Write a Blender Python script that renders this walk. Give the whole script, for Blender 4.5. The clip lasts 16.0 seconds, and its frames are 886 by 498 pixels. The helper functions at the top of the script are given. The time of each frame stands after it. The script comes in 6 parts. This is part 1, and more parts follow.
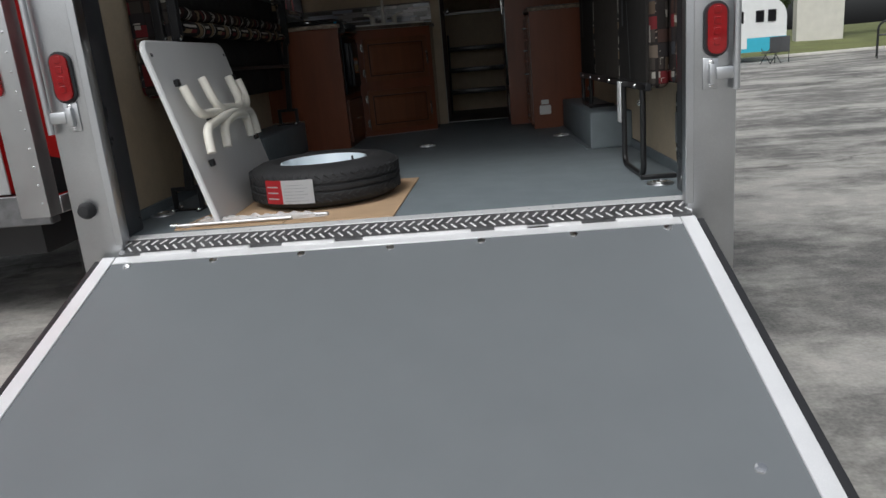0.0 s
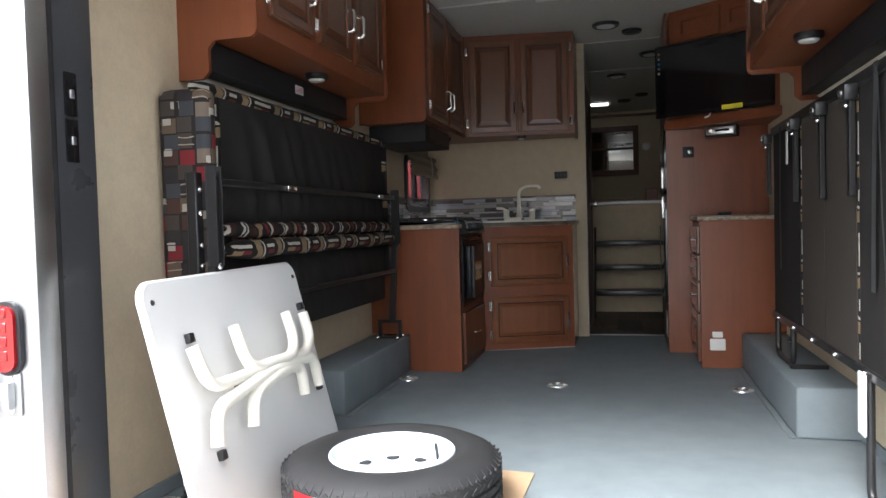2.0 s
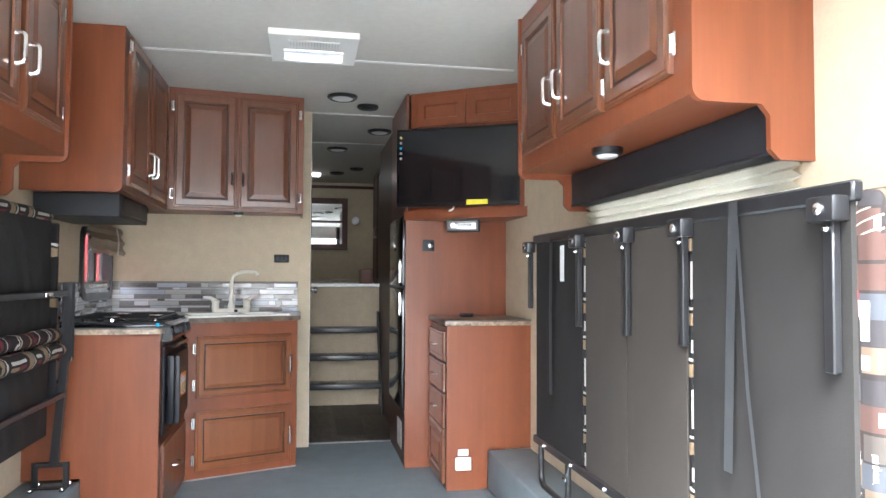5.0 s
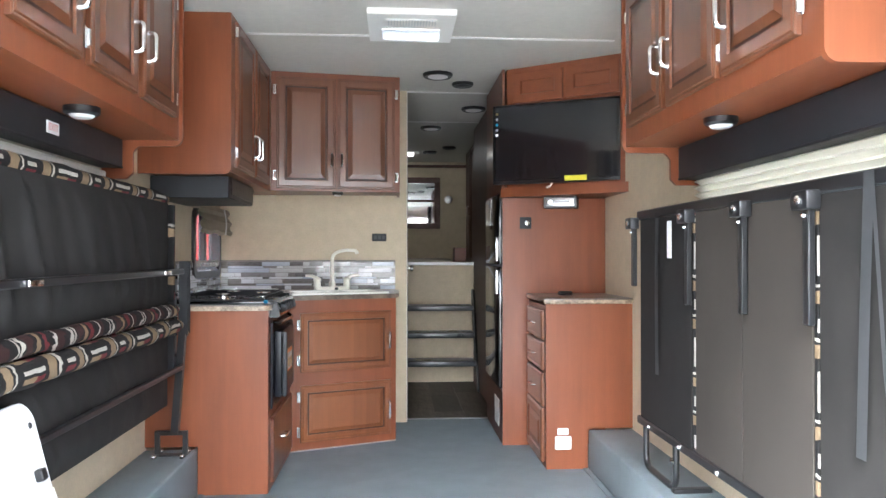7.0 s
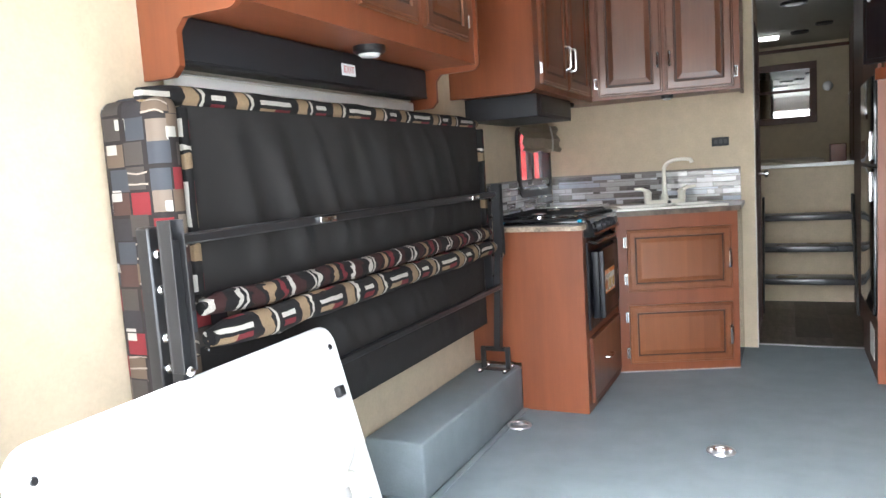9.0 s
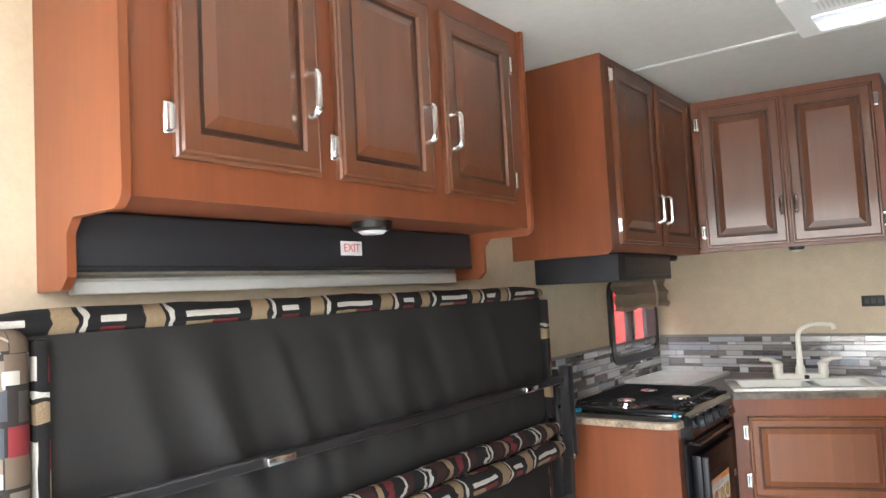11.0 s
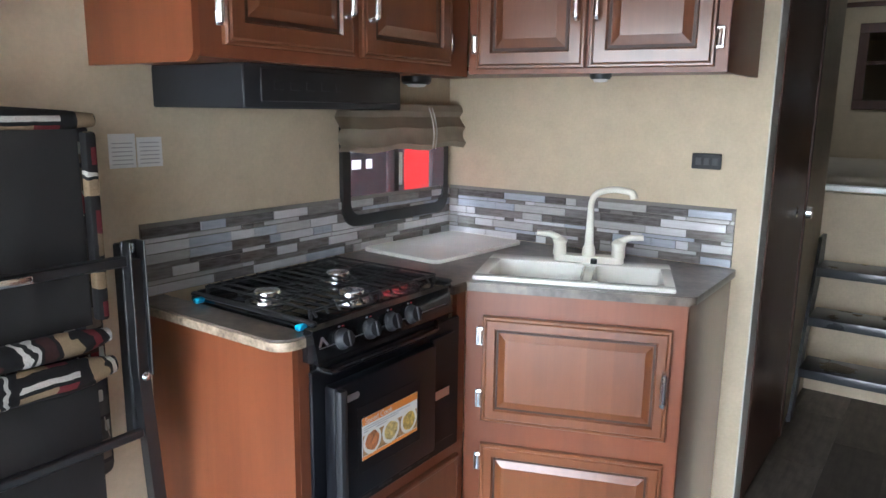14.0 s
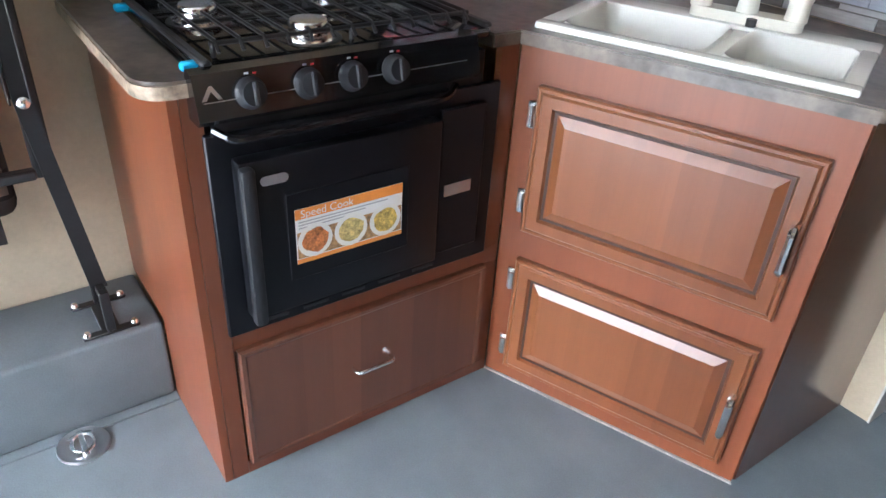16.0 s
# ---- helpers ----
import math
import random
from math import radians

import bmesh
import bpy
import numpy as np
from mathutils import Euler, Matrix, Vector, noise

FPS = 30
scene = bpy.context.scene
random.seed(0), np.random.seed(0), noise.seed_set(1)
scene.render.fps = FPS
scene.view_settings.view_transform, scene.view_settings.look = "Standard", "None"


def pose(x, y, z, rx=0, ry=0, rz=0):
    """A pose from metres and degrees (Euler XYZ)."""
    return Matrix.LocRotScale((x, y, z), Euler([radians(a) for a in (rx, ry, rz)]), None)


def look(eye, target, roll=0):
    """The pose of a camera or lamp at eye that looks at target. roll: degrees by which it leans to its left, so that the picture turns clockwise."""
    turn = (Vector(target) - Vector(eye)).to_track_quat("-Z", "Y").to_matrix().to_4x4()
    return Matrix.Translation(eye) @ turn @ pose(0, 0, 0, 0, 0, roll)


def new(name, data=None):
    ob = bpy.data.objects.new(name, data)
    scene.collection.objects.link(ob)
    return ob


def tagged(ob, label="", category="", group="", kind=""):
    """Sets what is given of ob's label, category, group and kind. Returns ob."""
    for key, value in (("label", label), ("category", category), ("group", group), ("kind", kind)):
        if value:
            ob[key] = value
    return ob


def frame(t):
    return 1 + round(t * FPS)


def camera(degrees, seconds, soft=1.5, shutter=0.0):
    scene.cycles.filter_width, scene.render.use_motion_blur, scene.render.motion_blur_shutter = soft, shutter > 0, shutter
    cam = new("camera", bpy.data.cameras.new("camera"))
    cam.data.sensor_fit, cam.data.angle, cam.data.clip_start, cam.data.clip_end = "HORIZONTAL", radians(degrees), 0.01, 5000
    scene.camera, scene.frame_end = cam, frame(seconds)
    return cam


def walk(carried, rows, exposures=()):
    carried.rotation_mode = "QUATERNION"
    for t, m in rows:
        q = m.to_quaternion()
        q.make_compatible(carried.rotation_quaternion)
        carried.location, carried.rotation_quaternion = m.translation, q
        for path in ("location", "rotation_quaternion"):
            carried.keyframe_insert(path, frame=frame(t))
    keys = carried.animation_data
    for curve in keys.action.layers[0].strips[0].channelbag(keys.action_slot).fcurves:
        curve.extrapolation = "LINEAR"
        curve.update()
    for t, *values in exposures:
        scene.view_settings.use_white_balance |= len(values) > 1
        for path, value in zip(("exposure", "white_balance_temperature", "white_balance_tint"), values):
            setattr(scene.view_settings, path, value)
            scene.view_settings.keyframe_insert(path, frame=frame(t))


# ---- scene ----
cam = camera(63.6, 16.0)
EXPOSURES = [(0, -0.45, 6150, 9), (0.5, -0.3, 6200, 9), (1, 0.25, 6300, 9), (1.5, 1.6, 6150, 9), (2, 1.98, 6100, 10), (2.5, 2.5, 6050, 10), (3, 2.9, 5950, 10), (3.5, 3.4, 5850, 10), (4.5, 3.95, 5780, 8), (8.2, 4.09, 5780, 8), (10.5, 3.72, 6200, 8), (11.5, 4.42, 6150, 9), (12.2, 4.43, 6000, 9), (12.7, 4.29, 5820, 8), (13.5, 4.22, 5620, 7), (14.5, 4.48, 5520, 7), (16, 4.6, 5570, 9)]
PATH = [
    (0, (0.36, -2.749, 0.605), (0.224, -0.821, 0.092), -5.1),
    (0.5, (0.315, -2.443, 0.655), (0.111, -0.477, 0.346), -1.4),
    (1, (0.262, -2.088, 0.742), (0.02, -0.106, 0.636), -2.5),
    (1.5, (0.292, -1.77, 0.815), (0.051, 0.213, 0.725), -1.4),
    (2, (0.344, -1.546, 0.918), (-0.157, 0.389, 0.85), -1.6),
    (2.5, (0.297, -1.345, 0.981), (-0.255, 0.577, 1.029), -1.9),
    (3, (0.24, -1.189, 1.061), (-0.163, 0.769, 1.115), -1.9),
    (3.5, (0.214, -1.051, 1.065), (-0.013, 0.935, 1.108), 0.2),
    (4, (0.221, -0.909, 1.144), (0.188, 1.09, 1.187), -0.2),
    (4.5, (0.126, -0.862, 1.149), (0.325, 1.126, 1.225), 1.0),
    (4.7, (0.06, -0.836, 1.168), (0.439, 1.126, 1.253), 0.3),
    (6.8, (-0.095, -0.782, 1.155), (0.107, 1.208, 1.163), -0.5),
    (7, (-0.045, -0.79, 1.161), (0.087, 1.206, 1.179), -0.0),
    (7.5, (0.045, -0.819, 1.164), (-0.066, 1.177, 1.237), -0.8),
    (8, (0.102, -0.815, 1.148), (-0.21, 1.16, 1.078), -0.7),
    (8.2, (0.115, -0.784, 1.135), (-0.303, 1.166, 0.983), -1.8),
    (10.3, (0.352, -0.163, 1.389), (-0.966, 1.339, 1.291), -3.6),
    (10.5, (0.356, -0.119, 1.407), (-0.947, 1.398, 1.425), -3.9),
    (11, (0.253, 0.129, 1.432), (-0.935, 1.732, 1.556), -3.0),
    (11.5, (0.192, 0.389, 1.517), (-0.843, 2.1, 1.492), -3.2),
    (12, (0.282, 0.676, 1.498), (-0.698, 2.42, 1.492), -0.4),
    (12.5, (0.365, 0.907, 1.503), (-0.609, 2.654, 1.461), -1.5),
    (13, (0.403, 1.2, 1.486), (-0.537, 2.965, 1.51), 0.7),
    (13.5, (0.466, 1.431, 1.466), (-0.568, 3.131, 1.262), -0.5),
    (14, (0.545, 1.653, 1.45), (-0.596, 3.25, 1.066), 0.8),
    (14.5, (0.525, 1.84, 1.409), (-0.622, 3.349, 0.771), -0.9),
    (15, (0.445, 2.068, 1.359), (-0.605, 3.534, 0.494), 0.3),
    (15.5, (0.441, 2.259, 1.329), (-0.7, 3.574, 0.346), 1.9),
    (16, (0.444, 2.468, 1.313), (-0.906, 3.488, 0.247), 3.7),
]
walk(cam, [(t, look(eye, target, roll)) for t, eye, target, roll in PATH], EXPOSURES)

# ---- world and light ----
world = bpy.data.worlds.new("overcast")
scene.world = world
world.use_nodes = True
wn = world.node_tree.nodes
sky = wn.new("ShaderNodeTexSky")
sky.sky_type, sky.sun_disc = "NISHITA", False
sky.sun_elevation, sky.sun_rotation = radians(52), radians(200)
sky.air_density, sky.dust_density, sky.ozone_density = 1.0, 6.0, 1.0
pale = wn.new("ShaderNodeHueSaturation")
pale.inputs["Saturation"].default_value = 0.25
world.node_tree.links.new(sky.outputs["Color"], pale.inputs["Color"])
world.node_tree.links.new(pale.outputs["Color"], wn["Background"].inputs["Color"])
wn["Background"].inputs["Strength"].default_value = 0.15
sun = new("sun", bpy.data.lights.new("sun", "SUN"))
sun.data.energy, sun.data.angle, sun.data.color = 1.2, radians(25), (1.0, 0.97, 0.92)
sun.matrix_world = look((-4, -10, 14), (0, 0, 0))


# ---- materials ----
def nodes_of(name):
    m = bpy.data.materials.new(name)
    m.use_nodes = True
    nt = m.node_tree
    return m, nt, nt.nodes["Principled BSDF"]


def coords(nt, scale, kind="Object"):
    tc = nt.nodes.new("ShaderNodeTexCoord")
    mp = nt.nodes.new("ShaderNodeMapping")
    mp.inputs["Scale"].default_value = scale
    nt.links.new(tc.outputs[kind], mp.inputs["Vector"])
    return mp.outputs["Vector"]


def noise_tex(nt, vec, scale, detail=4, rough=0.55):
    n = nt.nodes.new("ShaderNodeTexNoise")
    n.inputs["Scale"].default_value, n.inputs["Detail"].default_value, n.inputs["Roughness"].default_value = scale, detail, rough
    nt.links.new(vec, n.inputs["Vector"])
    return n.outputs["Fac"]


def ramp(nt, fac, stops, interp="LINEAR"):
    r = nt.nodes.new("ShaderNodeValToRGB")
    r.color_ramp.interpolation = interp
    el = r.color_ramp.elements
    while len(el) < len(stops):
        el.new(0.5)
    for e, (p, c) in zip(el, stops):
        e.position, e.color = p, (*c, 1)
    nt.links.new(fac, r.inputs["Fac"])
    return r.outputs["Color"]


def mix(nt, a, b, fac, mode="MIX"):
    m = nt.nodes.new("ShaderNodeMix")
    m.data_type, m.blend_type = "RGBA", mode
    for sock, v in ((m.inputs[0], fac), (m.inputs[6], a), (m.inputs[7], b)):
        if isinstance(v, (int, float)):
            sock.default_value = v
        elif isinstance(v, tuple):
            sock.default_value = (*v, 1)
        else:
            nt.links.new(v, sock)
    return m.outputs[2]


def bump(nt, bsdf, height, strength=0.2, dist=0.002):
    b = nt.nodes.new("ShaderNodeBump")
    b.inputs["Strength"].default_value, b.inputs["Distance"].default_value = strength, dist
    nt.links.new(height, b.inputs["Height"])
    nt.links.new(b.outputs["Normal"], bsdf.inputs["Normal"])


def surface(name, base, rough=0.5, metal=0.0, vary=0.15, scale=6, fine=180, relief=0.1, coat=0.0, spec=0.5):
    """A plain surface with soft blotches and fine grain."""
    m, nt, b = nodes_of(name)
    v = coords(nt, (1, 1, 1))
    big, small = noise_tex(nt, v, scale, 5), noise_tex(nt, v, fine, 3)
    lo, hi = tuple(c * (1 - vary) for c in base), tuple(min(1, c * (1 + vary)) for c in base)
    col = mix(nt, ramp(nt, big, [(0.3, lo), (0.7, hi)]), ramp(nt, small, [(0.3, lo), (0.7, hi)]), 0.4)
    nt.links.new(col, b.inputs["Base Color"])
    b.inputs["Roughness"].default_value, b.inputs["Metallic"].default_value = rough, metal
    b.inputs["Coat Weight"].default_value, b.inputs["Specular IOR Level"].default_value = coat, spec
    rr = nt.nodes.new("ShaderNodeMapRange")
    rr.inputs["To Min"].default_value, rr.inputs["To Max"].default_value = max(0.02, rough - 0.08), min(1, rough + 0.1)
    nt.links.new(big, rr.inputs["Value"])
    nt.links.new(rr.outputs["Result"], b.inputs["Roughness"])
    if relief:
        bump(nt, b, small, relief)
    return m


def wood(name, dark, light, along="z", rough=0.42, coat=0.15, boards=0.0, patchy=0.5, across="X"):
    """Stained wood with its grain along one axis; boards: width of the glued staves."""
    m, nt, b = nodes_of(name)
    stretch = {"x": (1.2, 26, 26), "y": (26, 1.2, 26), "z": (26, 26, 1.2)}[along]
    fine = {"x": (6, 160, 160), "y": (160, 6, 160), "z": (160, 160, 6)}[along]
    g = noise_tex(nt, coords(nt, stretch), 1.0, 6, 0.6)
    f = noise_tex(nt, coords(nt, fine), 1.0, 3, 0.5)
    blot = noise_tex(nt, coords(nt, {"x": (2, 7, 7), "y": (7, 2, 7), "z": (7, 7, 2)}[along]), 1.0, 5)
    col = mix(nt, ramp(nt, g, [(0.3, dark), (0.7, light)]), ramp(nt, f, [(0.35, dark), (0.65, light)]), 0.22)
    col = mix(nt, col, ramp(nt, blot, [(0.3, tuple(c * 0.72 for c in dark)), (0.75, light)]), patchy * 0.4)
    if boards:
        w = nt.nodes.new("ShaderNodeTexWhiteNoise")
        w.noise_dimensions = "1D"
        sep = nt.nodes.new("ShaderNodeSeparateXYZ")
        nt.links.new(coords(nt, (1 / boards, 1 / boards, 1 / boards)), sep.inputs[0])
        fl = nt.nodes.new("ShaderNodeMath")
        fl.operation = "FLOOR"
        nt.links.new(sep.outputs[across], fl.inputs[0])
        nt.links.new(fl.outputs[0], w.inputs["W"])
        col = mix(nt, col, ramp(nt, w.outputs["Value"], [(0.0, tuple(c * 0.9 for c in dark)), (1.0, tuple(min(1, c * 1.25) for c in light))]), 0.45)
    nt.links.new(col, b.inputs["Base Color"])
    b.inputs["Roughness"].default_value, b.inputs["Coat Weight"].default_value, b.inputs["Coat Roughness"].default_value = rough, coat, 0.15
    bump(nt, b, f, 0.06, 0.001)
    return m


M_CASE = wood("cherry_case", (0.185, 0.052, 0.021), (0.25, 0.074, 0.028), "z", 0.38, 0.16, patchy=1.1)
M_CASE_Y = wood("cherry_case_y", (0.185, 0.052, 0.021), (0.25, 0.074, 0.028), "y", 0.38, 0.16, patchy=1.1)
M_FACE = wood("cherry_face", (0.145, 0.043, 0.019), (0.20, 0.063, 0.027), "z", 0.38, 0.2, patchy=1.0)
M_DOOR = wood("cherry_door", (0.12, 0.040, 0.017), (0.18, 0.064, 0.028), "z", 0.30, 1.0, patchy=1.0)
M_DOOR_H = wood("cherry_door_low", (0.150, 0.047, 0.017), (0.25, 0.088, 0.032), "z", 0.30, 0.35, boards=0.075, patchy=1.2)
M_DRAWER = wood("cherry_drawer", (0.105, 0.037, 0.019), (0.17, 0.062, 0.032), "z", 0.34, 0.5, boards=0.07, across="Y")
M_DARKWOOD = wood("dark_walnut", (0.06, 0.021, 0.012), (0.10, 0.036, 0.021), "z", 0.45, 0.05)
M_GROOVE = surface("groove_brown", (0.045, 0.017, 0.010), 0.5)
M_WALL = surface("beige_wallboard", (0.56, 0.465, 0.33), 0.7, 0, 0.10, 14, 90, 0.08)
M_CEIL = surface("ceiling_board", (0.56, 0.54, 0.49), 0.75, 0, 0.06, 25, 240, 0.15)
M_SEAM = surface("white_plastic", (0.78, 0.77, 0.74), 0.4, 0, 0.03)
M_IVORY = surface("ivory_plastic", (0.80, 0.77, 0.68), 0.3, 0, 0.03, 8, 200, 0.0, 0.2)
M_TABLE = surface("white_laminate", (0.74, 0.74, 0.73), 0.35, 0, 0.03, 5, 300, 0.03)
M_FLOOR = surface("grey_vinyl", (0.190, 0.220, 0.236), 0.66, 0, 0.16, 7, 260, 0.5, 0.0, 0.32)
M_DECK = surface("grey_ramp_vinyl", (0.165, 0.178, 0.186), 0.55, 0, 0.06, 5, 420, 0.35)
M_BLACK = surface("black_steel", (0.014, 0.014, 0.015), 0.38, 0, 0.3, 10, 200, 0.04, 0.2)
M_BLACKPL = surface("black_plastic", (0.016, 0.017, 0.02), 0.5, 0, 0.25, 10, 600, 0.25)
M_GLOSS = surface("black_enamel", (0.008, 0.008, 0.009), 0.14, 0, 0.2, 8, 200, 0.0, 0.5)
M_OVEN = surface("oven_black", (0.007, 0.0075, 0.010), 0.34, 0, 0.2, 8, 200, 0.0, 0.0, 0.25)
M_SCREEN = surface("screen_glass", (0.006, 0.006, 0.008), 0.08, 0, 0.1, 3, 50, 0.0, 0.3)
M_CHROME = surface("chrome", (0.88, 0.88, 0.88), 0.2, 1.0, 0.05, 8, 200, 0.0)
M_ALU = surface("brushed_aluminium", (0.62, 0.63, 0.64), 0.34, 1.0, 0.1, 5, 300, 0.06)
M_PLATE = surface("dull_tread_plate", (0.23, 0.23, 0.235), 0.4, 0.9, 0.35, 14, 200, 0.1)
M_ALUW = surface("pale_aluminium", (0.82, 0.82, 0.82), 0.42, 0.25, 0.08, 5, 300, 0.06)
M_RUBBER = surface("tyre_rubber", (0.018, 0.018, 0.019), 0.72, 0, 0.3, 12, 260, 0.15)
M_RIM = surface("white_rim_paint", (0.66, 0.75, 0.80), 0.3, 0, 0.04)
M_CARD = surface("cardboard", (0.48, 0.33, 0.20), 0.85, 0, 0.12, 7, 160, 0.12)
M_RED = surface("red_gelcoat", (0.60, 0.016, 0.014), 0.42, 0, 0.08, 2, 60, 0.0, 0.0, 0.3)
M_REDLENS = surface("red_lens", (0.27, 0.006, 0.008), 0.12, 0, 0.15, 30, 90, 0.0, 0.6)
M_REDLAB = surface("red_label", (0.62, 0.03, 0.04), 0.5, 0, 0.05)
M_WHITE = surface("white_paper", (0.78, 0.78, 0.78), 0.6, 0, 0.03)
M_YELLOW = surface("yellow_sticker", (0.80, 0.72, 0.03), 0.5, 0, 0.03)
M_BLUE = surface("blue_tape", (0.02, 0.36, 0.62), 0.6, 0, 0.05)
M_ORANGE = surface("orange_print", (0.78, 0.28, 0.05), 0.4, 0, 0.1)
M_FOODR = surface("red_food_print", (0.46, 0.16, 0.05), 0.4, 0, 0.9, 95, 220, 0.0)
M_FOODG = surface("golden_food_print", (0.62, 0.44, 0.16), 0.4, 0, 0.8, 95, 220, 0.0)
M_FOOD = surface("food_print", (0.58, 0.40, 0.10), 0.4, 0, 0.8, 95, 220, 0.0)
M_FOODBG = surface("food_photo_print", (0.36, 0.21, 0.09), 0.4, 0, 0.85, 55, 140, 0.0)
# Ivory plastic whitened to stand in for window light on the sink and board.
M_IVORY_LIT = surface("ivory_plastic_lit", (0.86, 0.85, 0.79), 0.22, 0, 0.03, 8, 200, 0.0, 0.3)
M_BEAD = surface("sealant_bead", (0.30, 0.29, 0.28), 0.6, 0, 0.3, 30, 90)
M_WARM = surface("warm_grey_cloth", (0.021, 0.019, 0.0175), 0.85, 0, 0.3, 5, 420, 0.35, 0.0, 0.25)
M_CHAR = surface("charcoal_cloth", (0.0205, 0.0190, 0.0182), 0.72, 0, 0.25, 6, 420, 0.35, 0.0, 0.22)
M_TAUPE = surface("taupe_cloth", (0.046, 0.039, 0.033), 0.85, 0, 0.15, 6, 420, 0.35, 0.0, 0.25)
M_GREYINK = surface("grey_print", (0.42, 0.42, 0.44), 0.6, 0, 0.1)
M_STRAP = surface("grey_strap", (0.07, 0.072, 0.075), 0.8, 0, 0.15, 20, 500, 0.3)
# Tan raised in colour to stand in for window light through the roman shade.
M_TAN = surface("tan_cloth", (0.47, 0.41, 0.32), 0.85, 0, 0.12, 12, 400, 0.35)
M_JAMB = surface("dark_jamb_vinyl", (0.045, 0.047, 0.052), 0.28, 0, 0.2, 4, 120, 0.03, 0.2)
M_HINGE = surface("seal_rubber", (0.02, 0.02, 0.022), 0.6, 0, 0.2)
M_TEAL = surface("teal_paint", (0.05, 0.42, 0.55), 0.4, 0, 0.06)
M_PAINTW = surface("white_paint", (0.74, 0.75, 0.73), 0.5, 0, 0.06, 3, 60)
M_STUCCO = surface("white_stucco", (0.62, 0.60, 0.54), 0.8, 0, 0.1, 2, 40)
M_MIRROR, _nt, _b = nodes_of("mirror_glass")
_b.inputs["Base Color"].default_value, _b.inputs["Metallic"].default_value, _b.inputs["Roughness"].default_value = (0.85, 0.86, 0.86, 1), 1.0, 0.03
M_GLASS, _nt, _b = nodes_of("window_glass")
_b.inputs["Base Color"].default_value, _b.inputs["Roughness"].default_value, _b.inputs["Transmission Weight"].default_value, _b.inputs["IOR"].default_value = (0.52, 0.53, 0.55, 1), 0.02, 1.0, 1.05
M_LED, _nt, _b = nodes_of("lit_lens")
_b.inputs["Emission Color"].default_value, _b.inputs["Emission Strength"].default_value, _b.inputs["Base Color"].default_value = (1, 0.97, 0.9, 1), 0.8, (0.8, 0.8, 0.8, 1)
M_LID, _nt, _b = nodes_of("milky_lid")
_b.inputs["Base Color"].default_value, _b.inputs["Roughness"].default_value = (0.8, 0.81, 0.82, 1), 0.5
_t, _x = _nt.nodes.new("ShaderNodeBsdfTranslucent"), _nt.nodes.new("ShaderNodeMixShader")
_t.inputs["Color"].default_value, _x.inputs[0].default_value = (0.85, 0.87, 0.9, 1), 0.42
_nt.links.new(_b.outputs[0], _x.inputs[1]), _nt.links.new(_t.outputs[0], _x.inputs[2]), _nt.links.new(_x.outputs[0], _nt.nodes["Material Output"].inputs["Surface"])
M_LENS = surface("frosted_lens", (0.72, 0.72, 0.70), 0.3, 0, 0.03)


def shade_material():
    m, nt, b = nodes_of("pleated_shade")
    n = noise_tex(nt, coords(nt, (1, 1, 1)), 300, 2)
    nt.links.new(ramp(nt, n, [(0.3, (0.70, 0.67, 0.58)), (0.7, (0.80, 0.77, 0.69))]), b.inputs["Base Color"])
    b.inputs["Roughness"].default_value = 0.9
    t = nt.nodes.new("ShaderNodeBsdfTranslucent")
    t.inputs["Color"].default_value = (0.75, 0.71, 0.6, 1)
    mx = nt.nodes.new("ShaderNodeMixShader")
    mx.inputs[0].default_value = 0.24
    nt.links.new(b.outputs[0], mx.inputs[1])
    nt.links.new(t.outputs[0], mx.inputs[2])
    nt.links.new(mx.outputs[0], nt.nodes["Material Output"].inputs["Surface"])
    return m


M_SHADE = shade_material()


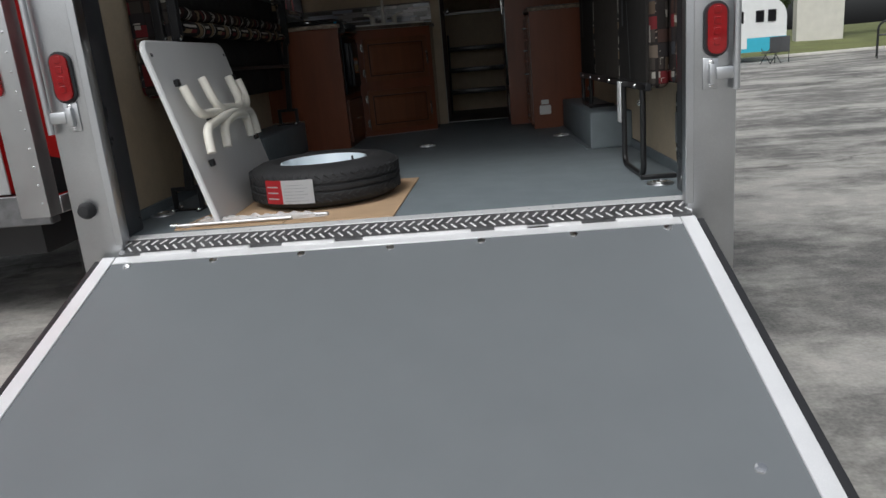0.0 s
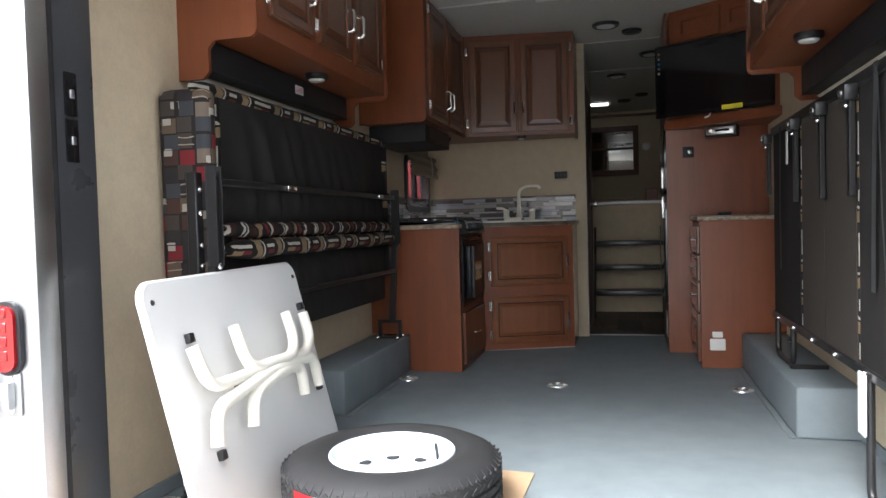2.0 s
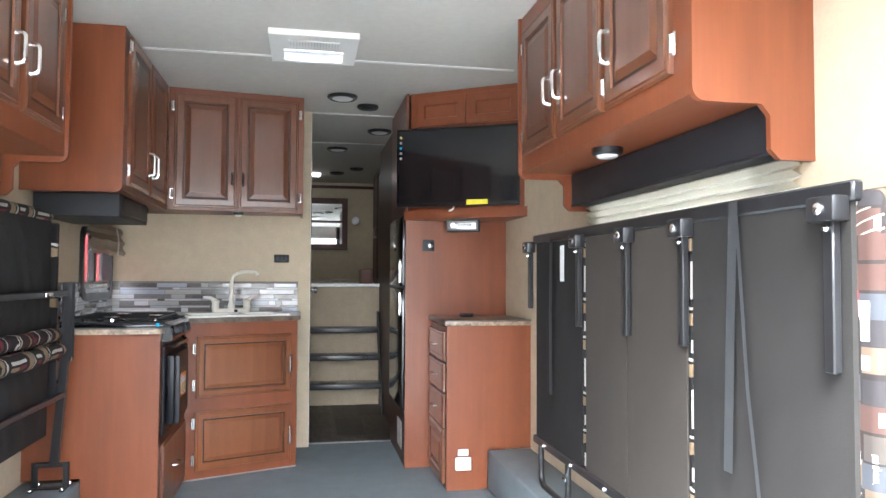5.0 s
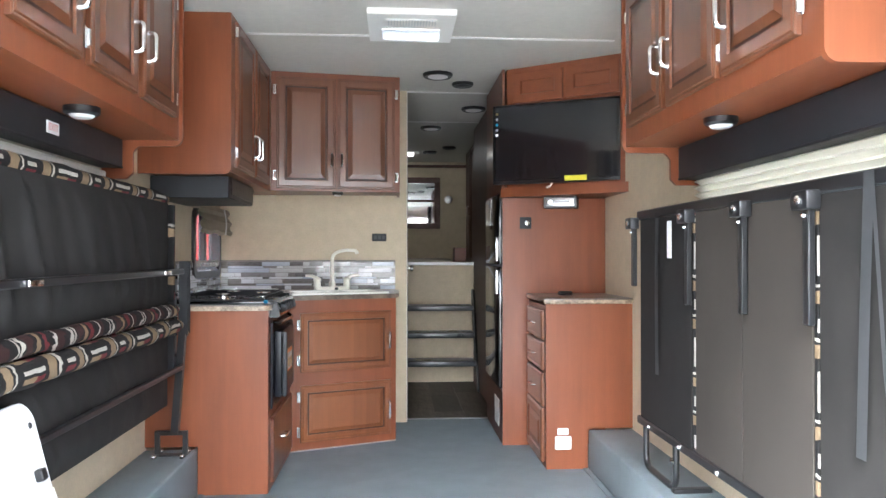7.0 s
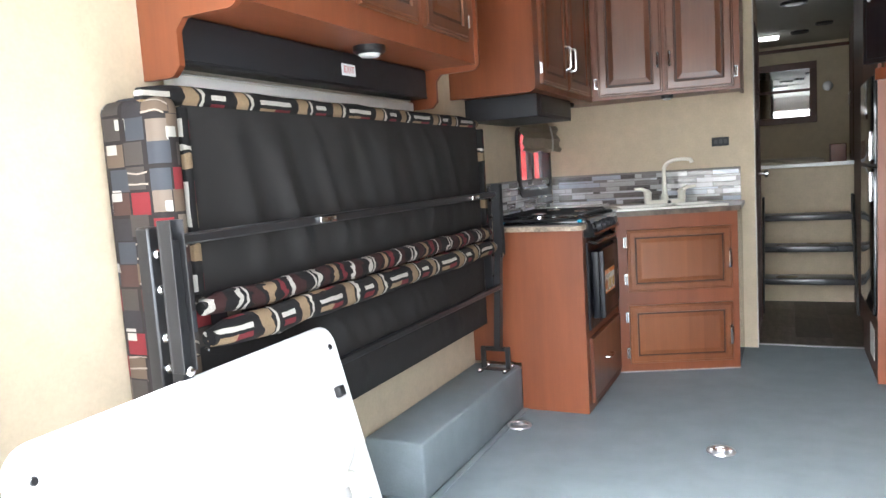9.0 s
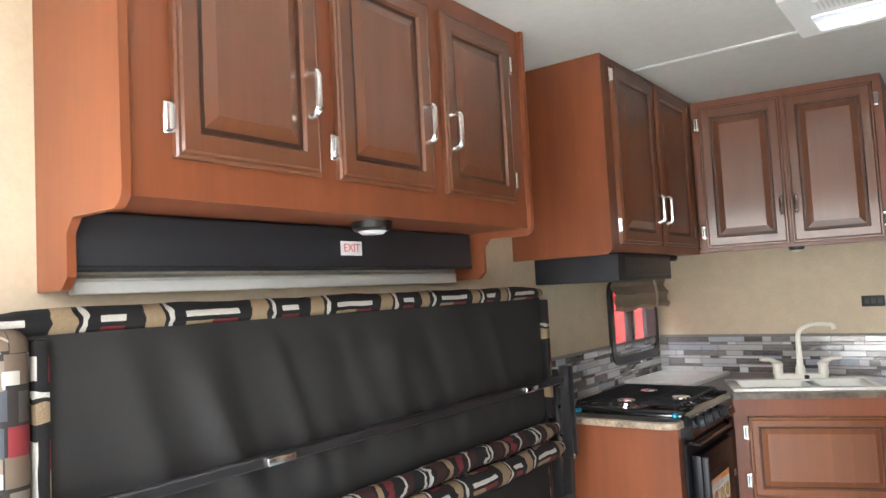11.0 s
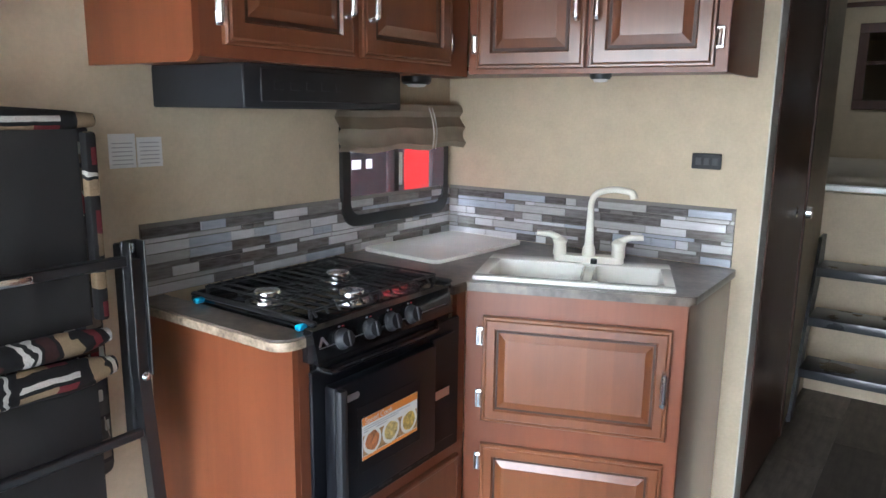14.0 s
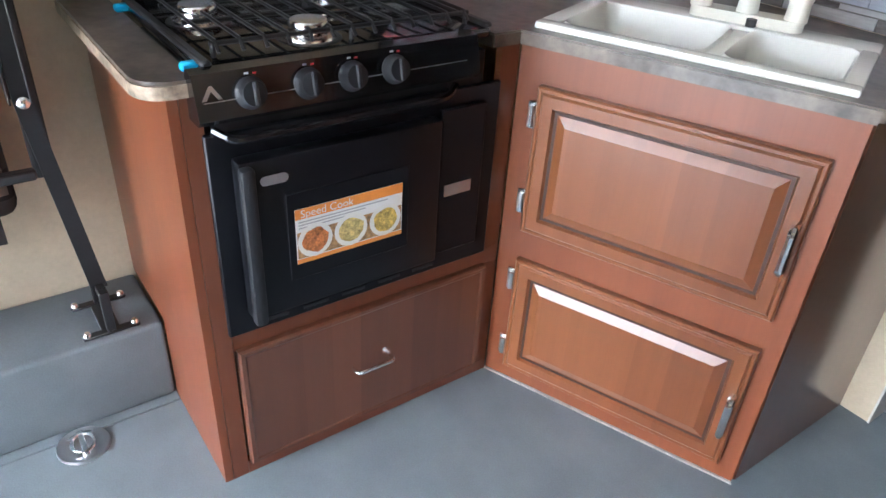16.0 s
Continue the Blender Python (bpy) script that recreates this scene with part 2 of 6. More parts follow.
def upholstery():
    """Woven cloth printed with outlined blocks, bars and curls in black, tan, red, cream and brown."""
    m, nt, b = nodes_of("block_print_cloth")

    def cells(vec, rnd):
        vo = nt.nodes.new("ShaderNodeTexVoronoi")
        vo.feature, vo.distance = "F1", "CHEBYCHEV"
        vo.inputs["Scale"].default_value, vo.inputs["Randomness"].default_value = 1.0, rnd
        nt.links.new(vec, vo.inputs["Vector"])
        sep = nt.nodes.new("ShaderNodeSeparateColor")
        nt.links.new(vo.outputs["Color"], sep.inputs["Color"])
        return sep, vo.outputs["Distance"]
    a, da = cells(coords(nt, (16, 18, 18)), 0.25)
    col = ramp(nt, a.outputs["Red"], [(0.0, (0.05, 0.042, 0.036)), (0.24, (0.10, 0.072, 0.05)), (0.36, (0.026, 0.023, 0.024)), (0.56, (0.055, 0.03, 0.024)), (0.68, (0.145, 0.018, 0.021)), (0.84, (0.045, 0.048, 0.055)), (0.94, (0.14, 0.11, 0.085))], "CONSTANT")
    c, dc = cells(coords(nt, (31, 37, 37)), 0.2)
    col = mix(nt, col, (0.34, 0.32, 0.28), ramp(nt, c.outputs["Green"], [(0.0, (0, 0, 0)), (0.91, (1, 1, 1))], "CONSTANT"))
    col = mix(nt, col, (0.02, 0.016, 0.015), ramp(nt, da, [(0.0, (0, 0, 0)), (0.46, (1, 1, 1))], "CONSTANT"))
    w = nt.nodes.new("ShaderNodeTexWave")
    w.wave_type = "RINGS"
    w.inputs["Scale"].default_value, w.inputs["Distortion"].default_value, w.inputs["Detail"].default_value = 13.0, 3.0, 1.0
    nt.links.new(coords(nt, (1, 1, 1)), w.inputs["Vector"])
    curl = mix(nt, col, (0.26, 0.22, 0.18), ramp(nt, w.outputs["Fac"], [(0.0, (0, 0, 0)), (0.94, (1, 1, 1))], "CONSTANT"))
    col = mix(nt, col, curl, ramp(nt, a.outputs["Green"], [(0.0, (0, 0, 0)), (0.86, (1, 1, 1))], "CONSTANT"))
    nt.links.new(col, b.inputs["Base Color"])
    b.inputs["Roughness"].default_value, b.inputs["Specular IOR Level"].default_value = 0.85, 0.25
    bump(nt, b, noise_tex(nt, coords(nt, (1, 1, 1)), 500, 2), 0.3)
    return m


M_PRINT = upholstery()


def edge_print(name, axis, period, cross, shift=0.0, wander=0.10, busy=False):
    """Cloth printed along an edge with tan blocks, thin rings and long pale and red bars on black."""
    m, nt, b = nodes_of(name)

    def calc(op, p, q=0.0):
        n = nt.nodes.new("ShaderNodeMath")
        n.operation = op
        for sock, v in zip(n.inputs, (p, q)):
            if isinstance(v, (int, float)):
                sock.default_value = v
            else:
                nt.links.new(v, sock)
        return n.outputs[0]
    sep = nt.nodes.new("ShaderNodeSeparateXYZ")
    nt.links.new(coords(nt, (1, 1, 1)), sep.inputs[0])
    warp = calc("MULTIPLY", calc("SUBTRACT", noise_tex(nt, coords(nt, (1, 1, 1)), 16, 2), 0.5), wander)
    t = calc("FRACT", calc("ADD", calc("ADD", calc("DIVIDE", sep.outputs[axis], period), warp), shift))
    u = calc("FRACT", calc("ADD", calc("DIVIDE", sep.outputs[cross], 0.056), calc("ADD", calc("MULTIPLY", warp, 1.2), 0.23)))
    black, cream, tan, red, brown = (0.010, 0.009, 0.009), (0.46, 0.43, 0.38), (0.24, 0.17, 0.10), (0.13, 0.018, 0.022), (0.035, 0.013, 0.012)
    col = ramp(nt, t, [(0.0, black), (0.06, tan), (0.16, black), (0.185, cream), (0.21, black), (0.62, black), (0.66, tan), (0.76, black), (0.785, cream), (0.81, black)] if not busy else [(0.0, black), (0.06, cream), (0.10, black), (0.14, cream), (0.18, black), (0.22, brown), (0.34, black), (0.40, tan), (0.50, black), (0.58, red), (0.64, black), (0.72, cream), (0.77, brown), (0.90, black)], "CONSTANT")
    low = ramp(nt, t, [(0.0, tan), (0.43, red)], "CONSTANT")
    bars = mix(nt, low, ramp(nt, u, [(0.0, black), (0.44, cream), (0.66, black)], "CONSTANT"), ramp(nt, u, [(0.0, (0, 0, 0)), (0.28, (1, 1, 1))], "CONSTANT"))
    col = mix(nt, col, bars, ramp(nt, t, [(0.0, (0, 0, 0)), (0.27, (1, 1, 1)), (0.57, (0, 0, 0)), (0.86, (1, 1, 1)), (0.97, (0, 0, 0))] if not busy else [(0.0, (0, 0, 0))], "CONSTANT"))
    weave = noise_tex(nt, coords(nt, (1, 1, 1)), 500, 2)
    nt.links.new(mix(nt, col, ramp(nt, weave, [(0.3, (0.6, 0.6, 0.6)), (0.7, (1, 1, 1))]), 1.0, "MULTIPLY"), b.inputs["Base Color"])
    b.inputs["Roughness"].default_value, b.inputs["Specular IOR Level"].default_value = 0.85, 0.25
    bump(nt, b, weave, 0.3)
    return m


M_PRINT_TOP = edge_print("edge_print_top", "Y", 0.44, "Z")
M_PRINT_MID = edge_print("edge_print_middle", "Y", 0.30, "Z", 0.4, 0.30, True)
M_PRINT_LOW = edge_print("edge_print_lower", "Y", 0.40, "Z", 0.55, 0.16)
M_PRINT_UP = edge_print("edge_print_upright", "Z", 0.36, "Y", 0.2, 0.08)


def laminate():
    m, nt, b = nodes_of("marbled_laminate")
    v = coords(nt, (1, 1, 1))
    a, c = noise_tex(nt, v, 9, 8, 0.65), noise_tex(nt, v, 40, 5)
    col = mix(nt, ramp(nt, a, [(0.32, (0.035, 0.026, 0.022)), (0.5, (0.13, 0.10, 0.08)), (0.68, (0.24, 0.19, 0.145))]), ramp(nt, c, [(0.35, (0.05, 0.038, 0.03)), (0.7, (0.22, 0.175, 0.135))]), 0.35)
    nt.links.new(col, b.inputs["Base Color"])
    b.inputs["Roughness"].default_value, b.inputs["Coat Weight"].default_value = 0.3, 0.2
    return m


M_LAM = laminate()
M_LAMEDGE = surface("counter_edge", (0.30, 0.23, 0.165), 0.4, 0, 0.75, 28, 90, 0.0)


def tile_material():
    """Glass and stone strips, each with its own tone; the palest stand in for reflected daylight."""
    m, nt, b = nodes_of("mosaic_strip")
    oi = nt.nodes.new("ShaderNodeObjectInfo")
    col = ramp(nt, oi.outputs["Random"], [(0.0, (0.07, 0.056, 0.048)), (0.18, (0.56, 0.55, 0.54)), (0.40, (0.14, 0.112, 0.095)), (0.54, (0.78, 0.78, 0.80)), (0.76, (0.22, 0.20, 0.19)), (0.88, (0.50, 0.54, 0.64))], "CONSTANT")
    g = noise_tex(nt, coords(nt, (14, 14, 90)), 1.5, 4)
    nt.links.new(mix(nt, col, ramp(nt, g, [(0.3, (0.09, 0.085, 0.08)), (0.75, (0.5, 0.5, 0.52))]), 0.3), b.inputs["Base Color"])
    b.inputs["Roughness"].default_value, b.inputs["Coat Weight"].default_value, b.inputs["Coat Roughness"].default_value = 0.14, 1.0, 0.06
    return m


M_TILE = tile_material()
M_GROUT = surface("grout", (0.20, 0.185, 0.17), 0.8, 0, 0.15)


def asphalt():
    """Old lot paving: dark asphalt worn through to pale concrete in drifts, with a few cracks."""
    m, nt, b = nodes_of("worn_lot_paving")
    v = coords(nt, (1, 1, 1))
    drift = coords(nt, (0.55, 0.95, 1))
    a, c, d, e = noise_tex(nt, drift, 0.9, 9, 0.68), noise_tex(nt, v, 4.0, 7, 0.65), noise_tex(nt, v, 60, 3), noise_tex(nt, v, 0.22, 4)
    col = ramp(nt, a, [(0.40, (0.06, 0.058, 0.055)), (0.46, (0.15, 0.145, 0.135)), (0.51, (0.40, 0.385, 0.35)), (0.58, (0.68, 0.65, 0.59))])
    col = mix(nt, col, ramp(nt, c, [(0.36, (0.07, 0.068, 0.064)), (0.5, (0.24, 0.23, 0.21)), (0.62, (0.62, 0.59, 0.53))]), 0.32)
    col = mix(nt, col, ramp(nt, e, [(0.4, (0.10, 0.10, 0.096)), (0.6, (0.44, 0.42, 0.385))]), 0.2)
    col = mix(nt, col, ramp(nt, d, [(0.35, (0.08, 0.08, 0.078)), (0.65, (0.40, 0.385, 0.355))]), 0.22)
    vo = nt.nodes.new("ShaderNodeTexVoronoi")
    vo.feature = "DISTANCE_TO_EDGE"
    vo.inputs["Scale"].default_value = 0.14
    nz = nt.nodes.new("ShaderNodeTexNoise")
    nz.inputs["Scale"].default_value, nz.inputs["Detail"].default_value = 1.2, 8
    nt.links.new(v, nz.inputs["Vector"])
    sc = nt.nodes.new("ShaderNodeVectorMath")
    sc.operation = "MULTIPLY_ADD"
    sc.inputs[1].default_value = (1.8, 1.8, 0)
    nt.links.new(nz.outputs["Color"], sc.inputs[0])
    nt.links.new(v, sc.inputs[2])
    nt.links.new(sc.outputs[0], vo.inputs["Vector"])
    crack = ramp(nt, vo.outputs["Distance"], [(0.0, (0.25, 0.24, 0.22)), (0.006, (1, 1, 1))])
    nt.links.new(mix(nt, col, crack, 0.7, "MULTIPLY"), b.inputs["Base Color"])
    b.inputs["Roughness"].default_value = 0.9
    bump(nt, b, c, 0.4, 0.02)
    return m


M_LOT = asphalt()
M_GRASS = surface("grass", (0.15, 0.165, 0.06), 0.9, 0, 0.4, 0.8, 12, 0.3)
M_LEAF = surface("foliage", (0.05, 0.075, 0.025), 0.8, 0, 0.4, 1.5, 10, 0.2)


def vinyl_planks():
    m, nt, b = nodes_of("hall_vinyl")
    v = coords(nt, (1, 1, 1))
    info = nt.nodes.new("ShaderNodeObjectInfo")
    tone = ramp(nt, info.outputs["Random"], [(0.0, (0.06, 0.048, 0.038)), (0.5, (0.10, 0.08, 0.063)), (1.0, (0.17, 0.145, 0.12))])
    streak = noise_tex(nt, coords(nt, (30, 4, 30)), 1.0, 5, 0.65)
    blot = noise_tex(nt, v, 9, 5, 0.6)
    col = mix(nt, tone, ramp(nt, streak, [(0.3, (0.35, 0.33, 0.31)), (0.7, (1.3, 1.28, 1.25))]), 0.8, "MULTIPLY")
    col = mix(nt, col, ramp(nt, blot, [(0.3, (0.5, 0.48, 0.46)), (0.7, (1.25, 1.25, 1.25))]), 0.8, "MULTIPLY")
    nt.links.new(col, b.inputs["Base Color"])
    b.inputs["Roughness"].default_value = 0.45
    bump(nt, b, streak, 0.15, 0.001)
    return m


M_HALL = vinyl_planks()


# ---- mesh helpers ----
def link_mesh(name, bm, material, parent=None, label="", smooth=False):
    me = bpy.data.meshes.new(name)
    bmesh.ops.recalc_face_normals(bm, faces=bm.faces)
    bm.to_mesh(me)
    bm.free()
    if smooth:
        me.polygons.foreach_set("use_smooth", [True] * len(me.polygons))
        me.set_sharp_from_angle(angle=radians(40))
    for m in material if isinstance(material, (list, tuple)) else [material]:
        me.materials.append(m)
    ob = new(name, me)
    if parent:
        ob.parent = parent
    if label:
        ob["label"] = label
    return ob


def part(name, bm, material, parent, label="", smooth=True):
    return link_mesh(name, bm, material, parent, label, smooth)


def thing(name, label, category, at=(0, 0, 0), turn=0.0, group=""):
    ob = new(name)
    ob.empty_display_size = 0.1
    ob.matrix_world = pose(*at, 0, 0, turn)
    return tagged(ob, label, category, group)


def setting(name, bm, material, label, category=""):
    return tagged(link_mesh(name, bm, material, None, "", True), label, category or name.split("_")[0], "", "structure")


def B():
    return bmesh.new()


def box(bm, x0, x1, y0, y1, z0, z1, bev=0.0, seg=1, m=None):
    c = ((x0 + x1) / 2, (y0 + y1) / 2, (z0 + z1) / 2)
    t = Matrix.Translation(c) @ Matrix.Diagonal((abs(x1 - x0), abs(y1 - y0), abs(z1 - z0), 1))
    r = bmesh.ops.create_cube(bm, size=1, matrix=(m @ t) if m else t)
    if bev:
        es = list({e for v in r["verts"] for e in v.link_edges})
        bmesh.ops.bevel(bm, geom=es, offset=bev, segments=seg, profile=0.5, affect="EDGES", clamp_overlap=True)
    return bm


def prism(bm, pts, axis, a, b):
    """A polygon pushed along an axis from a to b; pts in the other two axes, in their order."""
    def put(p, h):
        return {"x": (h, p[0], p[1]), "y": (p[0], h, p[1]), "z": (p[0], p[1], h)}[axis]
    lo, hi = [bm.verts.new(put(p, a)) for p in pts], [bm.verts.new(put(p, b)) for p in pts]
    n = len(pts)
    bm.faces.new(lo), bm.faces.new(hi[::-1])
    for i in range(n):
        bm.faces.new((lo[i], hi[i], hi[(i + 1) % n], lo[(i + 1) % n]))
    return bm


def round_poly(pts, radii, seg=6):
    """The polygon with each corner rounded by its radius."""
    out = []
    for i, p in enumerate(pts):
        r = radii[i] if isinstance(radii, (list, tuple)) else radii
        p = Vector(p)
        if not r:
            out.append(tuple(p))
            continue
        a, b = (Vector(pts[i - 1]) - p).normalized(), (Vector(pts[(i + 1) % len(pts)]) - p).normalized()
        half = a.angle(b) / 2
        d = r / math.tan(half)
        c = p + (a + b).normalized() * (r / math.sin(half))
        s, e = p + a * d - c, p + b * d - c
        turn = s.angle_signed(e)
        for k in range(seg + 1):
            w = s.copy()
            w.rotate(Matrix.Rotation(-turn * k / seg, 2))
            out.append(tuple(c + w))
    return out


def tube(bm, pts, r, seg=10, closed=False):
    """A round bar along points."""
    pts = [Vector(p) for p in pts]
    rings, up = [], None
    n = len(pts)
    for i, p in enumerate(pts):
        d = (pts[(i + 1) % n] - pts[i - 1]) if closed or 0 < i < n - 1 else (pts[1] - pts[0] if i == 0 else pts[-1] - pts[-2])
        d.normalize()
        if up is None:
            up = d.orthogonal().normalized()
        up = (up - d * up.dot(d)).normalized()
        side = d.cross(up)
        rad = r[i] if isinstance(r, (list, tuple)) else r
        rings.append([bm.verts.new(p + (up * math.cos(2 * math.pi * k / seg) + side * math.sin(2 * math.pi * k / seg)) * rad) for k in range(seg)])
    for i in range(n if closed else n - 1):
        a, b = rings[i], rings[(i + 1) % n]
        for k in range(seg):
            bm.faces.new((a[k], a[(k + 1) % seg], b[(k + 1) % seg], b[k]))
    if not closed:
        bm.faces.new(rings[0][::-1]), bm.faces.new(rings[-1])
    return bm


def lathe(bm, prof, at=(0, 0, 0), axis="z", seg=32, closed=False, flip=1):
    """A turned shape; prof: (radius, height) pairs."""
    c = Vector(at)

    def put(r, h, k):
        u, v = r * math.cos(2 * math.pi * k / seg), r * math.sin(2 * math.pi * k / seg)
        return c + Vector({"z": (u, v, h * flip), "y": (u, h * flip, v), "x": (h * flip, u, v)}[axis])
    rings = [[bm.verts.new(put(r, h, k)) for k in range(seg)] if r > 1e-6 else [bm.verts.new(put(0, h, 0))] for r, h in prof]
    pairs = list(zip(rings, rings[1:])) + ([(rings[-1], rings[0])] if closed else [])
    for a, b in pairs:
        for k in range(seg):
            f = [a[k % len(a)], a[(k + 1) % len(a)], b[(k + 1) % len(b)], b[k % len(b)]]
            f = list(dict.fromkeys(f))
            if len(f) > 2:
                bm.faces.new(f)
    if not closed:
        for ring in (rings[0], rings[-1]):
            if len(ring) > 2:
                bm.faces.new(ring)
    return bm


def arc(a, b, bulge, n=8):
    """Points from a to b, bowed towards the vector bulge."""
    a, b, u = Vector(a), Vector(b), Vector(bulge)
    return [tuple(a.lerp(b, i / n) + u * math.sin(math.pi * i / n)) for i in range(n + 1)]


def bend(pts, r, n=6):
    """The broken line with its corners rounded."""
    pts = [Vector(p) for p in pts]
    out = [pts[0]]
    for p, q, s in zip(pts, pts[1:], pts[2:]):
        a, b = (p - q), (s - q)
        d = min(r, a.length * 0.49, b.length * 0.49)
        a, b = q + a.normalized() * d, q + b.normalized() * d
        out += [a.lerp(q, i / n).lerp(q.lerp(b, i / n), i / n) for i in range(n + 1)]
    return out + [pts[-1]]


def face_frame(o, u, v):
    """A pose whose x runs along u, y along v and z out of the face, at o."""
    u, v = Vector(u).normalized(), Vector(v).normalized()
    w = u.cross(v)
    return Matrix((u, v, w)).transposed().to_4x4() if o is None else Matrix.Translation(o) @ Matrix((u, v, w)).transposed().to_4x4()


def raised(bm, m, w, h, prof, lip=None):
    """A panel w by h built from rings: prof holds (inset, height)."""
    rings = []
    for inset, z in prof:
        rings.append([bm.verts.new(m @ Vector(p)) for p in ((inset, inset, z), (w - inset, inset, z), (w - inset, h - inset, z), (inset, h - inset, z))])
    bm.faces.new(rings[0][::-1])
    for a, b in zip(rings, rings[1:]):
        for k in range(4):
            bm.faces.new((a[k], a[(k + 1) % 4], b[(k + 1) % 4], b[k]))
    bm.faces.new(rings[-1])
    return bm


def pull(parent, m, x, y0, y1):
    """A bow handle standing along y of the face m."""
    bm = B()
    path = bend([m @ Vector((x, y0, 0)), m @ Vector((x, y0 + 0.004, 0.026)), m @ Vector((x, y1 - 0.004, 0.026)), m @ Vector((x, y1, 0))], 0.022, 5)
    tube(bm, path, [0.010] + [0.0085] * (len(path) - 2) + [0.010], 8)
    return part("handle", bm, M_CHROME, parent, "chrome bow handle")


def hinge(parent, m, x, y):
    bm = B()
    box(bm, x - 0.013, x + 0.013, y - 0.031, y + 0.031, 0, 0.006, 0.002, 1, m)
    tube(bm, [m @ Vector((x, y - 0.024, 0.008)), m @ Vector((x, y + 0.024, 0.008))], 0.008, 8)
    return part("hinge", bm, M_CHROME, parent, "small chrome hinge")


DOOR_PROF = [(0.0, 0.0), (0.0, 0.014), (0.004, 0.018), (0.009, 0.018), (0.011, 0.016), (0.016, 0.020), (0.050, 0.020), (0.056, 0.012), (0.066, 0.011), (0.090, 0.019), (0.093, 0.020)]


def cabinet_door(parent, m, w, h, material, handle_x, hinge_x, hy=(0.12, 0.225), hinges=(0.09, -0.09), narrow=1.0):
    """A raised-panel door at the face pose m, with handle and hinges as its parts."""
    bm = raised(B(), m, w, h, [(a * narrow if a > 0.02 else a, z) for a, z in DOOR_PROF])
    d = part("door", bm, material, parent, "raised-panel door", False)
    for a, b, z in ((0.0500, 0.0555, 0.0135), (0.0565, 0.0650, 0.0128)):
        g = B()
        a, b = a * narrow, b * narrow
        lo = [g.verts.new(m @ Vector(p)) for p in ((a, a, z), (w - a, a, z), (w - a, h - a, z), (a, h - a, z))]
        hi = [g.verts.new(m @ Vector(p)) for p in ((b, b, z), (w - b, b, z), (w - b, h - b, z), (b, h - b, z))]
        for k in range(4):
            g.faces.new((lo[k], lo[(k + 1) % 4], hi[(k + 1) % 4], hi[k]))
        part("groove_line", g, M_GROOVE, d, "dark brown line in the groove", False)
    if handle_x is not None:
        pull(d, m @ Matrix.Translation((0, 0, 0.020)), handle_x, *hy)
    if hinge_x is not None:
        for y in hinges:
            hinge(d, m @ Matrix.Translation((0, 0, 0.004)), hinge_x, y if y > 0 else h + y)
    return d


# ---- ground and trailer shell ----
GROUND = -0.75
W, CEIL, BACK, HEAD = 1.25, 2.31, 4.20, 2.02
bm = B()
bmesh.ops.create_grid(bm, x_segments=60, y_segments=60, size=220, matrix=Matrix.Translation((0, 0, GROUND)))
setting("ground", bm, M_LOT, "worn grey paved lot with cracks and pale patches", "ground")


def wall_with_holes(bm, x0, x1, y0, y1, z0, z1, holes):
    """A wall along y with rectangular holes (ya, yb, za, zb), in y order."""
    y = y0
    for ya, yb, za, zb in holes:
        box(bm, x0, x1, y, ya, z0, z1)
        box(bm, x0, x1, ya, yb, z0, za)
        box(bm, x0, x1, ya, yb, zb, z1)
        y = yb
    box(bm, x0, x1, y, y1, z0, z1)
    return bm


WIN_Y, WIN_Z = (3.55, 4.15), (1.05, 1.42)
BEDWIN = (0.95, 2.10, 1.02, 1.56)
setting("wall_left", wall_with_holes(B(), -W - 0.022, -W, 0.08, 8.0, 0.0, CEIL, [(*WIN_Y, *WIN_Z)]), M_WALL, "beige fabric-look wallboard side wall")
setting("wall_right", wall_with_holes(B(), W, W + 0.022, 0.08, 8.0, 0.0, CEIL, [BEDWIN]), M_WALL, "beige fabric-look wallboard side wall")
setting("wall_kitchen", box(B(), -W, 0.03, BACK, BACK + 0.09, 0, CEIL), M_WALL, "beige wallboard partition behind the sink")
setting("wall_front", box(B(), -W - 0.022, W + 0.022, 8.0, 8.06, 0, CEIL), M_WALL, "beige wallboard end wall of the sleeping loft")
setting("wall_hall_left", box(B(), -0.03, 0.012, BACK + 0.092, 5.75, 0, CEIL), M_WALL, "beige hall wall")
setting("wall_hall_right", box(B(), 0.67, 0.72, 4.33, 5.75, 0, CEIL), M_DARKWOOD, "dark brown panelled hall wall")
setting("floor", box(B(), -W, W, 0.085, BACK + 0.085, -0.05, 0.0), M_FLOOR, "grey speckled vinyl garage floor", "floor")
setting("floor_hall", box(B(), -W, W, BACK + 0.087, 8.0, -0.05, 0.002), M_HALL, "dark brown vinyl plank hall floor", "floor")
VX, VY = (-0.115, 0.175), (2.75, 2.89)
roof = B()
for q in ((-W - 0.022, W + 0.022, 0.0, VY[0]), (-W - 0.022, VX[0], *VY), (VX[1], W + 0.022, *VY), (-W - 0.022, W + 0.022, VY[1], 8.06)):
    box(roof, *q, CEIL, CEIL + 0.06)
setting("ceiling", roof, M_CEIL, "pale textured ceiling panels", "ceiling")
for k, (y, xa, xb) in enumerate(((2.95, -0.815, 1.12), (4.225, 0.035, 0.70), (5.33, 0.02, 0.668))):
    setting("trim_ceiling_%d" % (k + 1), box(B(), xa, xb, y - 0.011, y + 0.011, CEIL - 0.006, CEIL, 0.002), M_SEAM, "white plastic ceiling seam strip", "trim")
